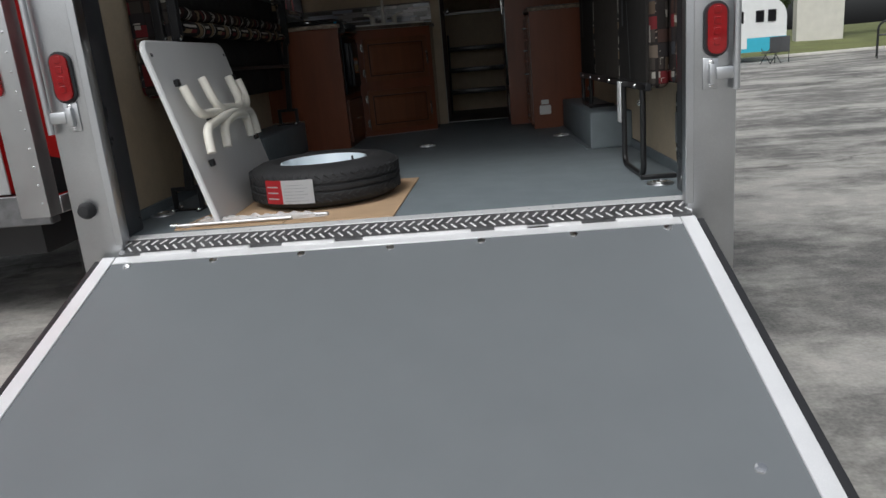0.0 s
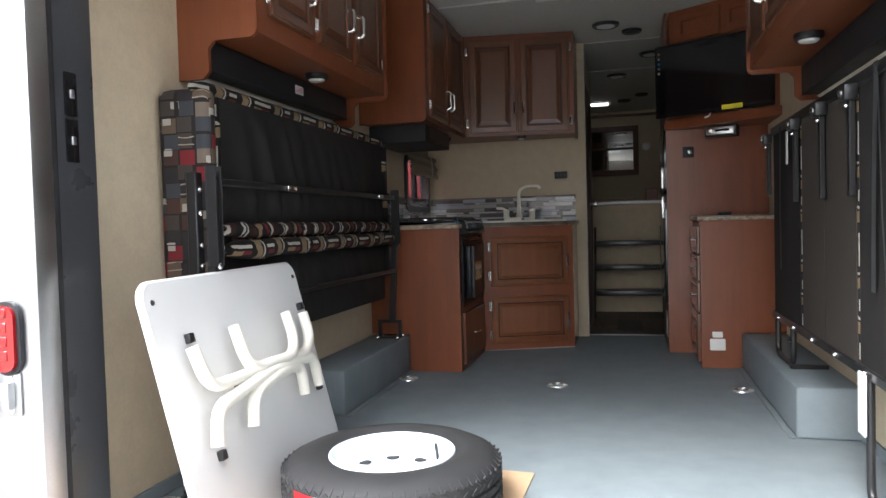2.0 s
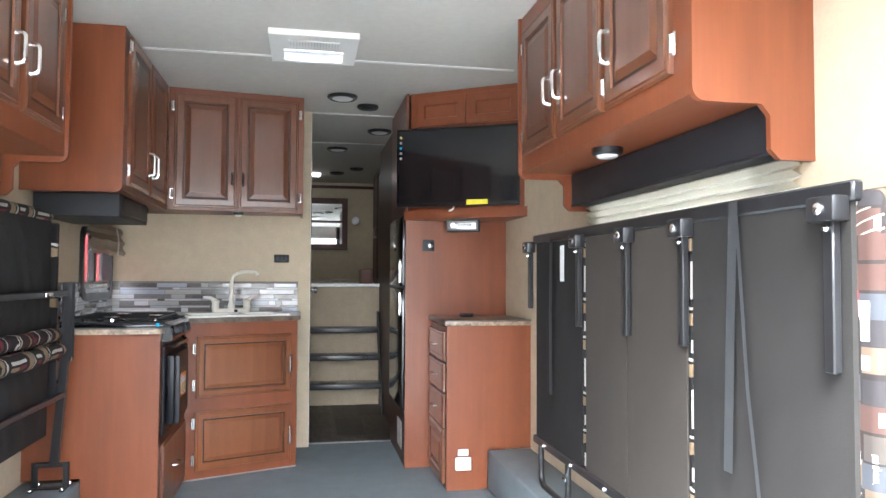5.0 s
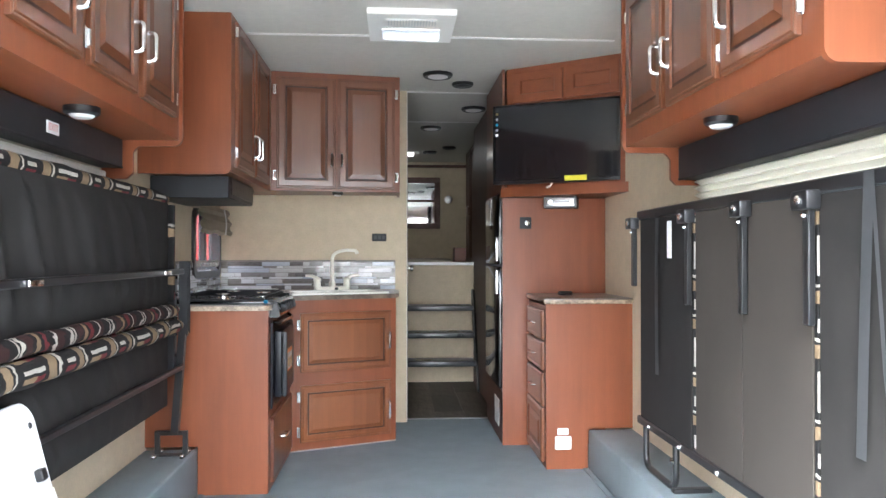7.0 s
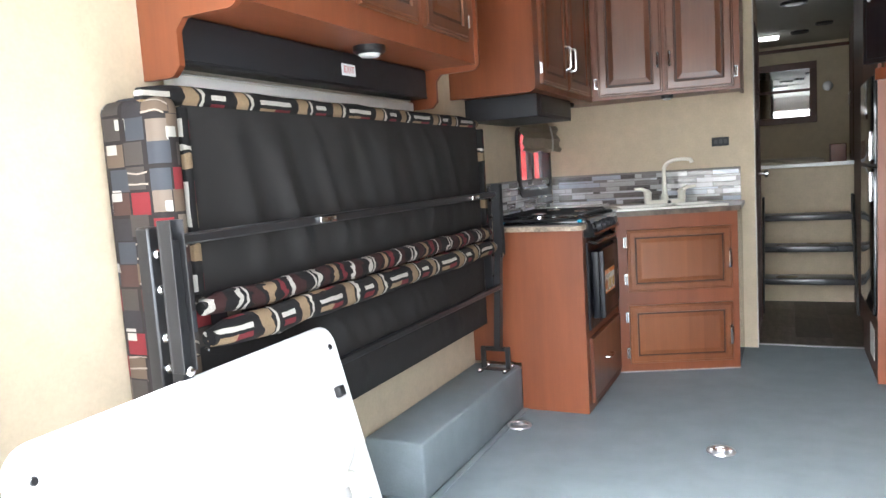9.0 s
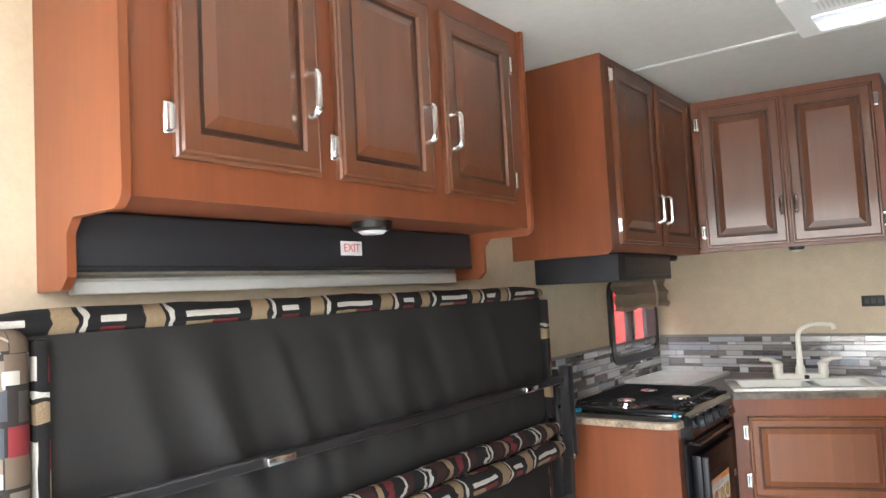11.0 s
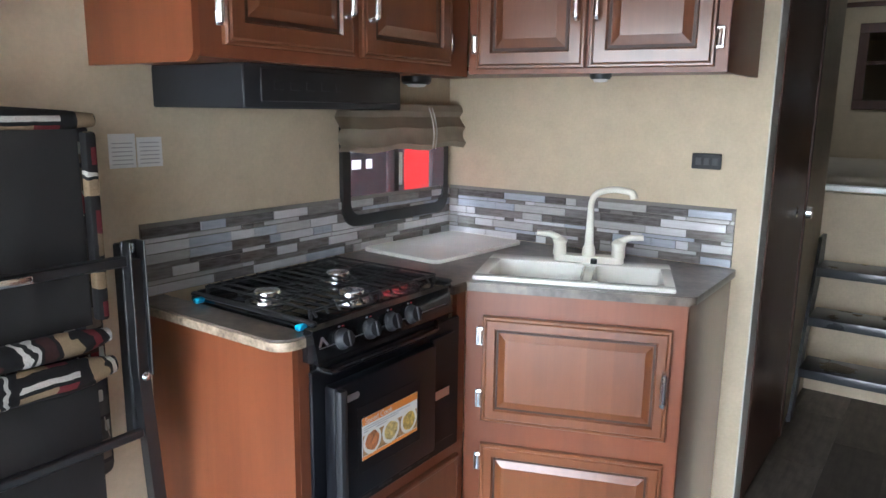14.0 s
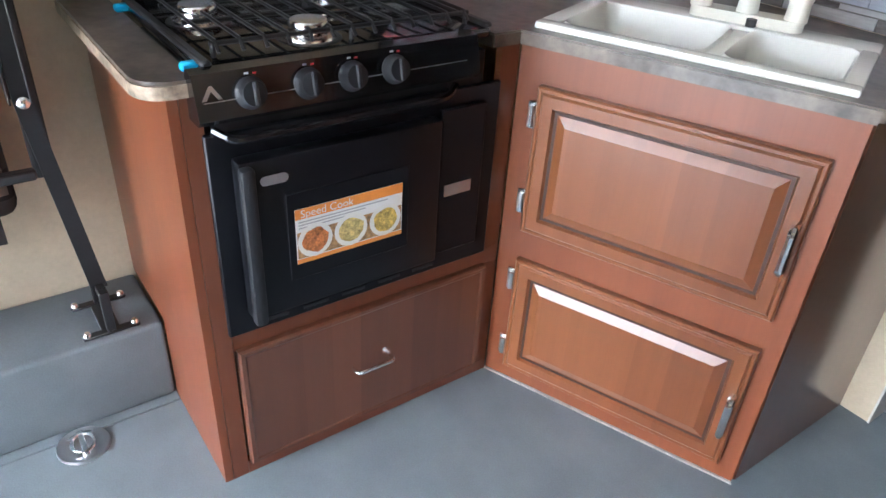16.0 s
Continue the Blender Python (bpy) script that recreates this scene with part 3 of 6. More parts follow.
setting("trim_hall_threshold", box(B(), 0.03, 0.668, BACK + 0.075, BACK + 0.10, 0.0, 0.006, 0.002), M_ALU, "thin metal threshold strip", "trim")
setting("trim_partition_end", box(B(), 0.03, 0.036, BACK - 0.004, BACK + 0.094, 0.0, CEIL - 0.004, 0.001), M_STUCCO, "pale beige edge trim on the partition", "trim")
for side, s in (("left", -1), ("right", 1)):
    setting("baseboard_" + side, box(B(), s * (W - 0.001), s * (W - 0.012), 0.28, 1.64, 0.0, 0.05, 0.002), M_FLOOR, "grey vinyl cove strip", "baseboard")
# outer skin below and around the rear opening
setting("underframe", box(B(), -W - 0.022, W + 0.022, 0.0, 8.0, -0.30, -0.052), M_BLACK, "black steel trailer underframe", "frame")
setting("skin_right", wall_with_holes(B(), W + 0.023, W + 0.032, 0.02, 8.0, -0.28, CEIL + 0.06, [BEDWIN]), M_ALU, "bare aluminium outer skin", "skin")
setting("skin_left", wall_with_holes(B(), -W - 0.032, -W - 0.023, 0.02, 8.0, -0.28, CEIL + 0.06, [(*WIN_Y, *WIN_Z)]), M_ALU, "bare aluminium outer skin", "skin")


def rear_frame():
    f = thing("rear_door_frame", "brushed aluminium frame round the rear opening with black seals", "door frame", (0, 0, 0))
    for s in (-1, 1):
        part("post", box(B(), s * 1.108, s * 1.283, -0.055, 0.02, -0.30, CEIL + 0.06, 0.006, 2), M_ALU, f, "brushed aluminium corner post")
        part("post_lip", box(B(), s * 1.100, s * 1.13, -0.062, -0.056, 0.0, CEIL, 0.002), M_ALU, f, "bright aluminium lip")
        part("seal", box(B(), s * 1.14, s * 1.25, 0.022, 0.22, 0.0, CEIL, 0.012, 2), M_JAMB, f, "dark vinyl jamb panel")
        part("seal_bulb", box(B(), s * 1.128, s * 1.142, 0.026, 0.06, 0.0, CEIL, 0.006, 2), M_HINGE, f)
    part("header", box(B(), -1.283, 1.283, -0.055, 0.10, HEAD, CEIL + 0.16, 0.006, 2), M_ALU, f, "aluminium header over the opening")
    return f


rear_frame()


def switch_plate(z, side=-1):
    t = thing("latch_strike", "black recessed latch strike in the door seal", "latch", (side * 1.136, 0.12, z), 0)
    part("plate", box(B(), -0.004 * side, 0.004 * side, -0.022, 0.022, -0.06, 0.06, 0.003, 2), M_GLOSS, t)
    part("slot", box(B(), -0.009 * side, -0.003 * side, -0.008, 0.008, -0.012, 0.012, 0.002), M_ALU, t)


switch_plate(1.178)
switch_plate(1.306)


def tail_light(x, z):
    t = thing("tail_light", "oval red tail lamp on the aluminium post", "tail light", (x, -0.056, z), 0, "tail lamps of the trailer")
    w, h = 0.043, 0.095
    ring = round_poly([(-w, -h), (w, -h), (w, h), (-w, h)], 0.042, 8)
    part("bezel", prism(B(), ring, "y", 0, -0.014), M_BLACKPL, t, "black rim")
    inner = round_poly([(-w + 0.01, -h + 0.01), (w - 0.01, -h + 0.01), (w - 0.01, h - 0.01), (-w + 0.01, h - 0.01)], 0.031, 8)
    lens = part("lens", prism(B(), inner, "y", -0.014, -0.024), M_REDLENS, t, "ribbed red lens")
    for k in range(4):
        part("rib", box(B(), -0.012, 0.012, -0.027, -0.0235, -0.055 + k * 0.036, -0.03 + k * 0.036, 0.003), M_REDLENS, lens)


tail_light(-1.196, 0.658)
tail_light(1.204, 0.623)


def latch(x, z, s):
    t = thing("cam_latch", "zinc cam-bar latch keeper bolted to the post", "latch", (x, -0.056, z), 0, "door latches")
    part("plate", box(B(), -0.028, 0.028, -0.006, 0, -0.055, 0.055, 0.004, 2), M_ALU, t)
    for zz in (-0.04, 0.04):
        part("bolt", lathe(B(), [(0.009, 0), (0.009, 0.004), (0.004, 0.008), (0, 0.008)], (0, -0.006, zz), "y", 12, False, -1), M_CHROME, t)
    part("keeper", box(B(), -0.012, 0.012, -0.03, -0.006, -0.035, 0.035, 0.004, 2), M_ALU, t)
    part("cam", box(B(), s * 0.012, s * 0.075, -0.03, -0.012, -0.022, 0.022, 0.004, 2), M_ALU, t)
    part("bar", tube(B(), [(s * 0.085, -0.022, -0.06), (s * 0.085, -0.022, 0.8)], 0.013, 12), M_ALU, t, "long galvanised lock bar")


latch(1.188, 0.471, 1)
latch(-1.194, 0.512, -1)


def bumper_stop(x, z):
    t = thing("rubber_stop", "round black rubber stop on the post", "bumper", (x, -0.056, z))
    part("stop", lathe(B(), [(0.032, 0), (0.034, 0.02), (0.022, 0.045), (0, 0.05)], (0, 0, 0), "y", 20, False, -1), M_RUBBER, t)


bumper_stop(-1.212, 0.150)

# ---- ramp ----
RAMP_W, SLOPE, RUN = 1.155, 0.33, 2.1


def ramp_door():
    t = thing("ramp_door", "lowered grey ramp door with aluminium edging", "ramp", (-0.027, -0.085, -0.045))
    t.rotation_euler = (math.atan(SLOPE), 0, 0)
    t.rotation_mode = "XYZ"
    L = RUN * math.hypot(1, SLOPE)
    # local y runs up towards the hinge
    part("deck", box(B(), -RAMP_W + 0.045, RAMP_W - 0.045, -L, -0.02, -0.04, -0.002), M_DECK, t, "grey speckled vinyl deck")
    for s in (-1, 1):
        part("side_trim", box(B(), s * (RAMP_W - 0.055), s * RAMP_W, -L, 0, -0.042, 0.004, 0.002), M_ALUW, t, "bright aluminium edge strip")
        part("edge_seal", box(B(), s * (RAMP_W + 0.001), s * (RAMP_W + 0.03), -L, -0.01, -0.05, -0.002, 0.006, 2), M_HINGE, t, "black rubber seal")
    part("top_trim", box(B(), -RAMP_W + 0.057, RAMP_W - 0.057, -0.045, 0.0, -0.042, 0.003, 0.002), M_ALUW, t, "bright aluminium edge strip")
    for k in range(7):
        x = -1.03 + k * 0.345
        part("screw", lathe(B(), [(0.017, 0), (0.015, 0.004), (0.006, 0.006), (0, 0.006)], (x, -0.065, -0.002), "z", 14), M_CHROME, t, "large washer-head screw")
    part("screw", lathe(B(), [(0.017, 0), (0.015, 0.004), (0.006, 0.006), (0, 0.006)], (0.995, -1.165, -0.002), "z", 14), M_CHROME, t, "large washer-head screw")
    part("flap", box(B(), -RAMP_W, RAMP_W, -L - 0.25, -L - 0.003, -0.04, -0.012, 0.004), M_BLACK, t, "hinged lower flap")
    return t


ramp_door()


def threshold():
    t = thing("rear_threshold", "aluminium tread-plate threshold strip at the rear sill", "threshold", (0, 0, 0))
    part("sill", box(B(), -1.13, 1.13, 0.0, 0.083, -0.05, 0.004, 0.003), M_ALUW, t, "bright aluminium sill strip")
    slope = [(0.0, 0.002), (-0.075, -0.036), (-0.075, -0.048), (0.0, -0.048)]
    plate = part("tread_plate", prism(B(), slope, "x", -1.12, 1.12), M_PLATE, t, "dark diamond tread plate")
    lug = bpy.data.meshes.new("lug")
    b = B()
    box(b, -0.017, 0.017, -0.004, 0.004, 0, 0.003, 0.0015)
    b.to_mesh(lug)
    b.free()
    lug.materials.append(M_ALUW)
    tilt = -math.atan(0.038 / 0.075)
    n = 0
    for r in range(2):
        for k in range(60):
            y = -0.022 - r * 0.030
            o = new("lug", lug)
            o.parent = plate
            o.matrix_local = Matrix.Translation((-1.10 + k * 0.0372 + (r % 2) * 0.0186, y, 0.002 + y * 0.507)) @ Matrix.Rotation(-tilt, 4, "X") @ Matrix.Rotation(radians(-48 if r else 48), 4, "Z")
    for k in range(24):
        x = -1.08 + k * 0.094
        part("rivet", lathe(B(), [(0.005, 0), (0.003, 0.003), (0, 0.003)], (x, 0.03, 0.004), "z", 8), M_ALU, t)
    for k, x in enumerate((-0.92, -0.69, -0.35, -0.03, 0.18, 0.48, 0.60, 0.94)):
        part("hinge_leaf", box(B(), x - 0.105, x + 0.105, -0.092, -0.070, -0.05, -0.034, 0.004, 2), M_ALUW, t, "worn bright hinge knuckle")
    return t


threshold()


# ---- kitchen ----
STOVE_Y0, STOVE_Y1, FRONT_X, END_Y = 2.80, 3.39, -0.665, 2.745
CORNER, SINK_R = (FRONT_X, 3.476), (-0.043, 3.720)
TOPZ = 0.918


def stove_cabinet():
    c = thing("stove_cabinet", "cherry-stained base cabinet that holds the range", "cabinet", (-0.95, END_Y, 0))
    c.matrix_world = Matrix.Identity(4)
    part("end_panel", prism(B(), [(-W, 0.235), (-1.0, 0.235), (-1.0, 0.0), (FRONT_X, 0.0), (FRONT_X, TOPZ - 0.025), (-W, TOPZ - 0.025)], "y", END_Y, END_Y + 0.018), M_CASE, c, "plain cherry end panel")
    f = B()
    box(f, FRONT_X - 0.018, FRONT_X, END_Y + 0.019, STOVE_Y0 - 0.001, 0.0, TOPZ - 0.025)
    box(f, FRONT_X - 0.018, FRONT_X, STOVE_Y0, 3.472, 0.0, 0.035)
    box(f, FRONT_X - 0.018, FRONT_X, STOVE_Y0, 3.472, 0.355, 0.398)
    box(f, FRONT_X - 0.018, FRONT_X, 3.43, 3.472, 0.036, 0.354)
    box(f, FRONT_X - 0.018, FRONT_X, 3.425, 3.472, 0.399, TOPZ - 0.025)
    part("face_frame", f, M_FACE, c, "cherry face frame", False)
    m = face_frame((FRONT_X + 0.001, 2.803, 0.038), (0, 1, 0), (0, 0, 1))
    d = part("drawer_front", raised(B(), m, 0.625, 0.322, [(0, 0), (0, 0.012), (0.004, 0.017), (0.012, 0.017), (0.016, 0.015)]), M_DRAWER, c, "flat drawer front", False)
    bm = B()
    tube(bm, bend([m @ Vector(p) for p in ((0.255, 0.165, 0.015), (0.258, 0.165, 0.04), (0.352, 0.165, 0.04), (0.355, 0.165, 0.015))], 0.014, 4), 0.005, 8)
    part("handle", bm, M_CHROME, d, "chrome bow handle")
    return c


stove_cabinet()


def sink_cabinet():
    c = thing("sink_cabinet", "cherry-stained corner base cabinet with two raised-panel doors", "cabinet", (0, 0, 0))
    u = Vector((SINK_R[0] - CORNER[0], SINK_R[1] - CORNER[1], 0))
    L = u.length
    m = face_frame((CORNER[0], CORNER[1], 0), u, (0, 0, 1))
    f = B()
    rails = [(0, L, 0.0, 0.075), (0, L, 0.375, 0.48), (0, L, 0.805, TOPZ - 0.025), (0, 0.075, 0.075, 0.375), (0, 0.075, 0.48, 0.805), (L - 0.04, L, 0.075, 0.375), (L - 0.04, L, 0.48, 0.805)]
    for a, b, z0, z1 in rails:
        box(f, a + 0.001, b - 0.001, z0, z1, -0.018, 0, 0, 1, m)
    part("face_frame", f, M_CASE, c, "cherry face frame", False)
    part("side_panel", box(B(), -0.062, -0.044, 3.734, BACK - 0.002, 0, TOPZ - 0.025), M_DOOR, c, "plain brown side panel")
    part("toe_bead", box(B(), 0.0, L, 0.0, 0.006, 0.0005, 0.006, 0, 1, m), M_BEAD, c, "pale sealant line")
    for z0, h, hz, gz in ((0.465, 0.352, (0.12, 0.222), (0.074, 0.283)), (0.052, 0.335, (0.10, 0.205), (0.062, 0.269))):
        cabinet_door(c, m @ Matrix.Translation((0.058, z0, 0.001)), 0.571, h, M_DOOR_H, 0.552, -0.008, hz, gz, narrow=0.8)
    return c


sink_cabinet()


# sink axes: along the slanted front
SU = (Vector((*SINK_R, 0)) - Vector((*CORNER, 0))).normalized()
SV = Vector((-SU.y, SU.x, 0))
SINK_AT = Vector((*CORNER, 0)) + SU * 0.012 + SV * 0.022
SINK_TURN = math.degrees(math.atan2(SU.y, SU.x))


def countertop():
    c = thing("countertop", "brown marbled laminate worktop with pale rolled edge", "countertop", (0, 0, TOPZ - 0.028))
    c.matrix_world = Matrix.Identity(4)
    z0, z1 = TOPZ - 0.024, TOPZ + 0.004
    strip = round_poly([(-W + 0.001, 2.705), (FRONT_X + 0.010, 2.705), (FRONT_X + 0.010, STOVE_Y0 - 0.004), (-W + 0.001, STOVE_Y0 - 0.004)], [0, 0.055, 0, 0])
    part("end_strip", prism(B(), strip, "z", z0 + 0.004, z1), M_LAM, c, "laminate strip beside the range")
    part("end_strip_edge", prism(B(), [(x * 1.0 + (0.004 if x > -1 else 0), y - 0.003) if y < 2.77 else (x + (0.003 if x > -1 else 0), y) for x, y in strip], "z", z0, z1 - 0.006), M_LAMEDGE, c, "pale worn laminate edge")
    # main top with the sink's cut-out
    u = (Vector(SINK_R) - Vector(CORNER)).normalized()
    n = Vector((u.y, -u.x))
    a = Vector(CORNER) + n * 0.006
    outer = [(-W + 0.001, STOVE_Y1 + 0.004), (a.x + 0.005, STOVE_Y1 + 0.004), (a.x + 0.005, a.y - 0.006), tuple(Vector(SINK_R) + n * 0.006 + u * 0.018), (-0.028, BACK - 0.001), (-W + 0.001, BACK - 0.001)]
    outer = round_poly(outer, [0, 0, 0, 0.02, 0.02, 0])
    su, sv = Vector((SU.x, SU.y)), Vector((SV.x, SV.y))
    o = Vector((SINK_AT.x, SINK_AT.y))
    hole = [tuple(o + su * p + sv * q) for p, q in ((0.03, 0.02), (0.60, 0.02), (0.60, 0.30), (0.03, 0.30))]
    top = B()
    loops = [[top.verts.new((x, y, z1)) for x, y in poly] for poly in (outer, hole)]
    rim = [top.edges.new((l[k], l[(k + 1) % len(l)])) for l in loops for k in range(len(l))]
    bmesh.ops.triangle_fill(top, edges=rim, use_beauty=True)
    r = bmesh.ops.extrude_face_region(top, geom=top.faces[:])
    for v in [q for q in r["geom"] if isinstance(q, bmesh.types.BMVert)]:
        v.co.z = z0 + 0.004
    part("main_top", top, M_LAM, c, "laminate top round the sink", False)
    e = B()
    pts = [Vector(p) for p in outer]
    for p, q in zip(pts, pts[1:]):
        if max(p.y, q.y) < BACK - 0.05 and max(p.x, q.x) > a.x - 0.01 and (p - q).length > 0.004:
            d = (q - p).normalized()
            o = Vector((d.y, -d.x)) * 0.004
            prism(e, [tuple(p + o), tuple(q + o), tuple(q + o * 0.1), tuple(p + o * 0.1)], "z", z0, z1 - 0.003)
    part("rolled_edge", e, M_LAM, c, "worn laminate edge", False)
    return c


countertop()

def sink():
    t = thing("kitchen_sink", "ivory double-bowl drop-in sink in the worktop", "sink", (SINK_AT.x, SINK_AT.y, TOPZ + 0.004), SINK_TURN)
    w, d = 0.62, 0.37
    rim = B()

    def frame_ring(x0, x1, y0, y1, z, r):
        return [(x, y, z) for x, y in round_poly([(x0, y0), (x1, y0), (x1, y1), (x0, y1)], r, 5)]
    # flat rim pieces round two bowls
    bowls = [(0.045, 0.335), (0.375, 0.585)]
    box(rim, 0, w, 0, 0.035, -0.003, 0.014, 0.006, 2)
    box(rim, 0, w, 0.285, d, -0.003, 0.014, 0.006, 2)
    box(rim, 0, 0.045, 0.03, 0.29, -0.003, 0.014, 0.006, 2)
    box(rim, 0.585, w, 0.03, 0.29, -0.003, 0.014, 0.006, 2)
    box(rim, 0.333, 0.377, 0.03, 0.29, -0.003, 0.006, 0.006, 2)
    part("rim", rim, M_IVORY_LIT, t, "ivory rolled rim")
    for x0, x1 in bowls:
        b = B()
        rings = [frame_ring(x0 - 0.012, x1 + 0.012, 0.021, 0.299, -0.001, 0.04), frame_ring(x0 - 0.002, x1 + 0.002, 0.031, 0.289, 0.0125, 0.04), frame_ring(x0 + 0.004, x1 - 0.004, 0.037, 0.283, 0.004, 0.035), frame_ring(x0 + 0.012, x1 - 0.012, 0.045, 0.275, -0.12, 0.035), frame_ring(x0 + 0.03, x1 - 0.03, 0.065, 0.255, -0.142, 0.03)]
        vs = [[b.verts.new(p) for p in r] for r in rings]
        for p, q in zip(vs, vs[1:]):
            for k in range(len(p)):
                b.faces.new((p[k], p[(k + 1) % len(p)], q[(k + 1) % len(p)], q[k]))
        b.faces.new(vs[-1])
        bowl = part("bowl", b, M_IVORY_LIT, t, "shallow ivory bowl")
        part("drain", lathe(B(), [(0.03, 0), (0.028, 0.002), (0.012, 0.001), (0, 0.001)], ((x0 + x1) / 2, 0.16, -0.1415), "z", 18), M_CHROME, bowl, "chrome drain")
    return t


sink()


def faucet():
    t = thing("faucet", "ivory two-handle gooseneck kitchen tap behind the sink", "faucet", tuple(SINK_AT + SU * 0.345 + SV * 0.33 + Vector((0, 0, TOPZ + 0.018))), SINK_TURN)
    part("base", prism(B(), round_poly([(-0.12, -0.028), (0.12, -0.028), (0.12, 0.028), (-0.12, 0.028)], 0.026, 6), "z", 0, 0.022), M_IVORY, t)
    neck = bend([(0, 0, 0.02), (0, 0, 0.235), (0.07, -0.045, 0.262), (0.135, -0.09, 0.255), (0.140, -0.093, 0.235)], 0.045, 6)
    part("spout", tube(B(), neck, [0.017] + [0.011] * (len(neck) - 4) + [0.012] * 3, 12), M_IVORY, t)
    part("collar", lathe(B(), [(0.024, 0), (0.021, 0.03), (0.013, 0.045)], (0, 0, 0.02), "z", 18), M_IVORY, t)
    for s in (-1, 1):
        h = part("valve", lathe(B(), [(0.024, 0), (0.022, 0.035), (0.026, 0.05), (0.014, 0.062), (0, 0.064)], (s * 0.1, 0, 0.02), "z", 18), M_IVORY, t)
        part("lever", tube(B(), [(s * 0.1, 0, 0.074), (s * 0.135, -0.01, 0.092), (s * 0.18, -0.016, 0.095)], [0.013, 0.011, 0.009], 10), M_IVORY, h)
    s = part("sprayer_hole", lathe(B(), [(0.011, 0), (0.011, 0.016), (0, 0.018)], (0.02, -0.032, 0.0), "z", 14), M_BLACK, t, "small black sprayer")
    return t


faucet()


def cutting_board():
    t = thing("sink_cover_board", "ivory plastic sink cover board lying on the worktop", "cutting board", (-1.04, 3.885, TOPZ + 0.0045), -4)
    b = prism(B(), round_poly([(-0.185, -0.27), (0.185, -0.27), (0.185, 0.27), (-0.185, 0.27)], 0.03, 5), "z", 0, 0.012)
    part("board", b, M_IVORY_LIT, t)
    r = B()
    tube(r, [(x, y, 0.0115) for x, y in round_poly([(-0.181, -0.266), (0.181, -0.266), (0.181, 0.266), (-0.181, 0.266)], 0.026, 4)], 0.002, 6, True)
    part("lip", r, M_IVORY_LIT, t)


cutting_board()


def stove():
    t = thing("range", "black gas range with oven and four knobs", "stove", (FRONT_X, STOVE_Y0, -0.010))
    # local: x out from the front, y along the front, z up
    D, L = -0.47, STOVE_Y1 - STOVE_Y0
    part("cooktop", box(B(), D, 0.008, 0.004, L - 0.004, 0.925, 0.946, 0.008, 2), M_GLOSS, t, "black enamel cooktop")
    rim = B()
    for q in ((D, 0.01, 0.004, 0.022), (D, 0.01, L - 0.022, L - 0.004), (D, D + 0.018, 0.022, L - 0.022)):
        box(rim, *q, 0.944, 0.956, 0.004)
    part("raised_rim", rim, M_BLACK, t)
    pan = [(0.008, 0.948), (0.034, 0.945), (0.052, 0.874), (0.042, 0.864), (0.0, 0.864), (0.0, 0.925)]
    panel = part("control_panel", prism(B(), pan, "y", -0.022, 0.53), M_GLOSS, t, "sloped black control panel")
    tilt = Matrix.Translation((0.052, 0, 0.874)) @ Matrix.Rotation(-math.atan2(0.018, 0.071), 4, "Y")
    part("trim_line", box(B(), -0.0015, 0.0012, -0.01, 0.50, 0.028, 0.0295, 0, 1, tilt), M_ALU, panel, "thin silver line")
    bd = prism(B(), [(-0.012, 0.032), (0.002, 0.054), (0.007, 0.054), (0.021, 0.032), (0.014, 0.032), (0.0045, 0.046), (-0.005, 0.032)], "x", -0.001, 0.0015)
    bmesh.ops.transform(bd, matrix=tilt, verts=bd.verts)
    part("badge", bd, M_ALU, panel, "silver peak-shaped badge")
    for y in (0.066, 0.167, 0.250, 0.336):
        kb = lathe(B(), [(0.025, 0), (0.027, 0.006), (0.022, 0.011), (0.020, 0.026), (0.0, 0.028)], (0, y, 0.035), "x", 20)
        bmesh.ops.transform(kb, matrix=tilt, verts=kb.verts)
        k = part("knob", kb, M_BLACKPL, panel, "black ribbed knob")
        part("grip", box(B(), 0.027, 0.034, y - 0.004, y + 0.004, 0.016, 0.054, 0.002, 1, tilt), M_BLACKPL, k)
        part("mark", box(B(), -0.001, 0.001, y + 0.010, y + 0.016, 0.063, 0.066, 0, 1, tilt), M_REDLAB, panel, "small red mark")
        part("mark", box(B(), -0.001, 0.001, y - 0.004, y + 0.003, 0.064, 0.067, 0, 1, tilt), M_GREYINK, panel, "small pale mark")
    # grate
    g = B()
    for y in np.linspace(0.045, L - 0.045, 13):
        tube(g, [(-0.44, y, 0.972), (-0.035, y, 0.972), (-0.02, y, 0.956)], 0.0038, 6)
    for x in (-0.44, -0.30, -0.17, -0.035):
        tube(g, [(x, 0.035, 0.968), (x, L - 0.035, 0.968)], 0.0045, 6)
    for x in (-0.44, -0.035):
        for y in (0.04, L / 2, L - 0.04):
            tube(g, [(x, y, 0.944), (x, y, 0.969)], 0.005, 6)
    part("grate", g, M_BLACK, t, "black wire pan grate")
    for x, y in ((-0.25, 0.09), (-0.075, 0.23), (-0.26, 0.37)):
        b = part("burner", lathe(B(), [(0.05, 0), (0.048, 0.008), (0.036, 0.010), (0.036, 0.030), (0.033, 0.034), (0, 0.036)], (x, y, 0.945), "z", 24), M_CHROME, t, "polished burner cap")
        part("burner_ring", lathe(B(), [(0.060, 0), (0.058, 0.003), (0.051, 0.003)], (x, y, 0.9455), "z", 24), M_BLACK, b)
    # oven
    part("oven_frame", box(B(), 0.001, 0.014, -0.008, L + 0.03, 0.411, 0.834, 0.003), M_OVEN, t, "black oven surround")
    part("oven_cavity", box(B(), -0.42, 0.0, 0.01, L - 0.01, 0.405, 0.90), M_BLACK, t)
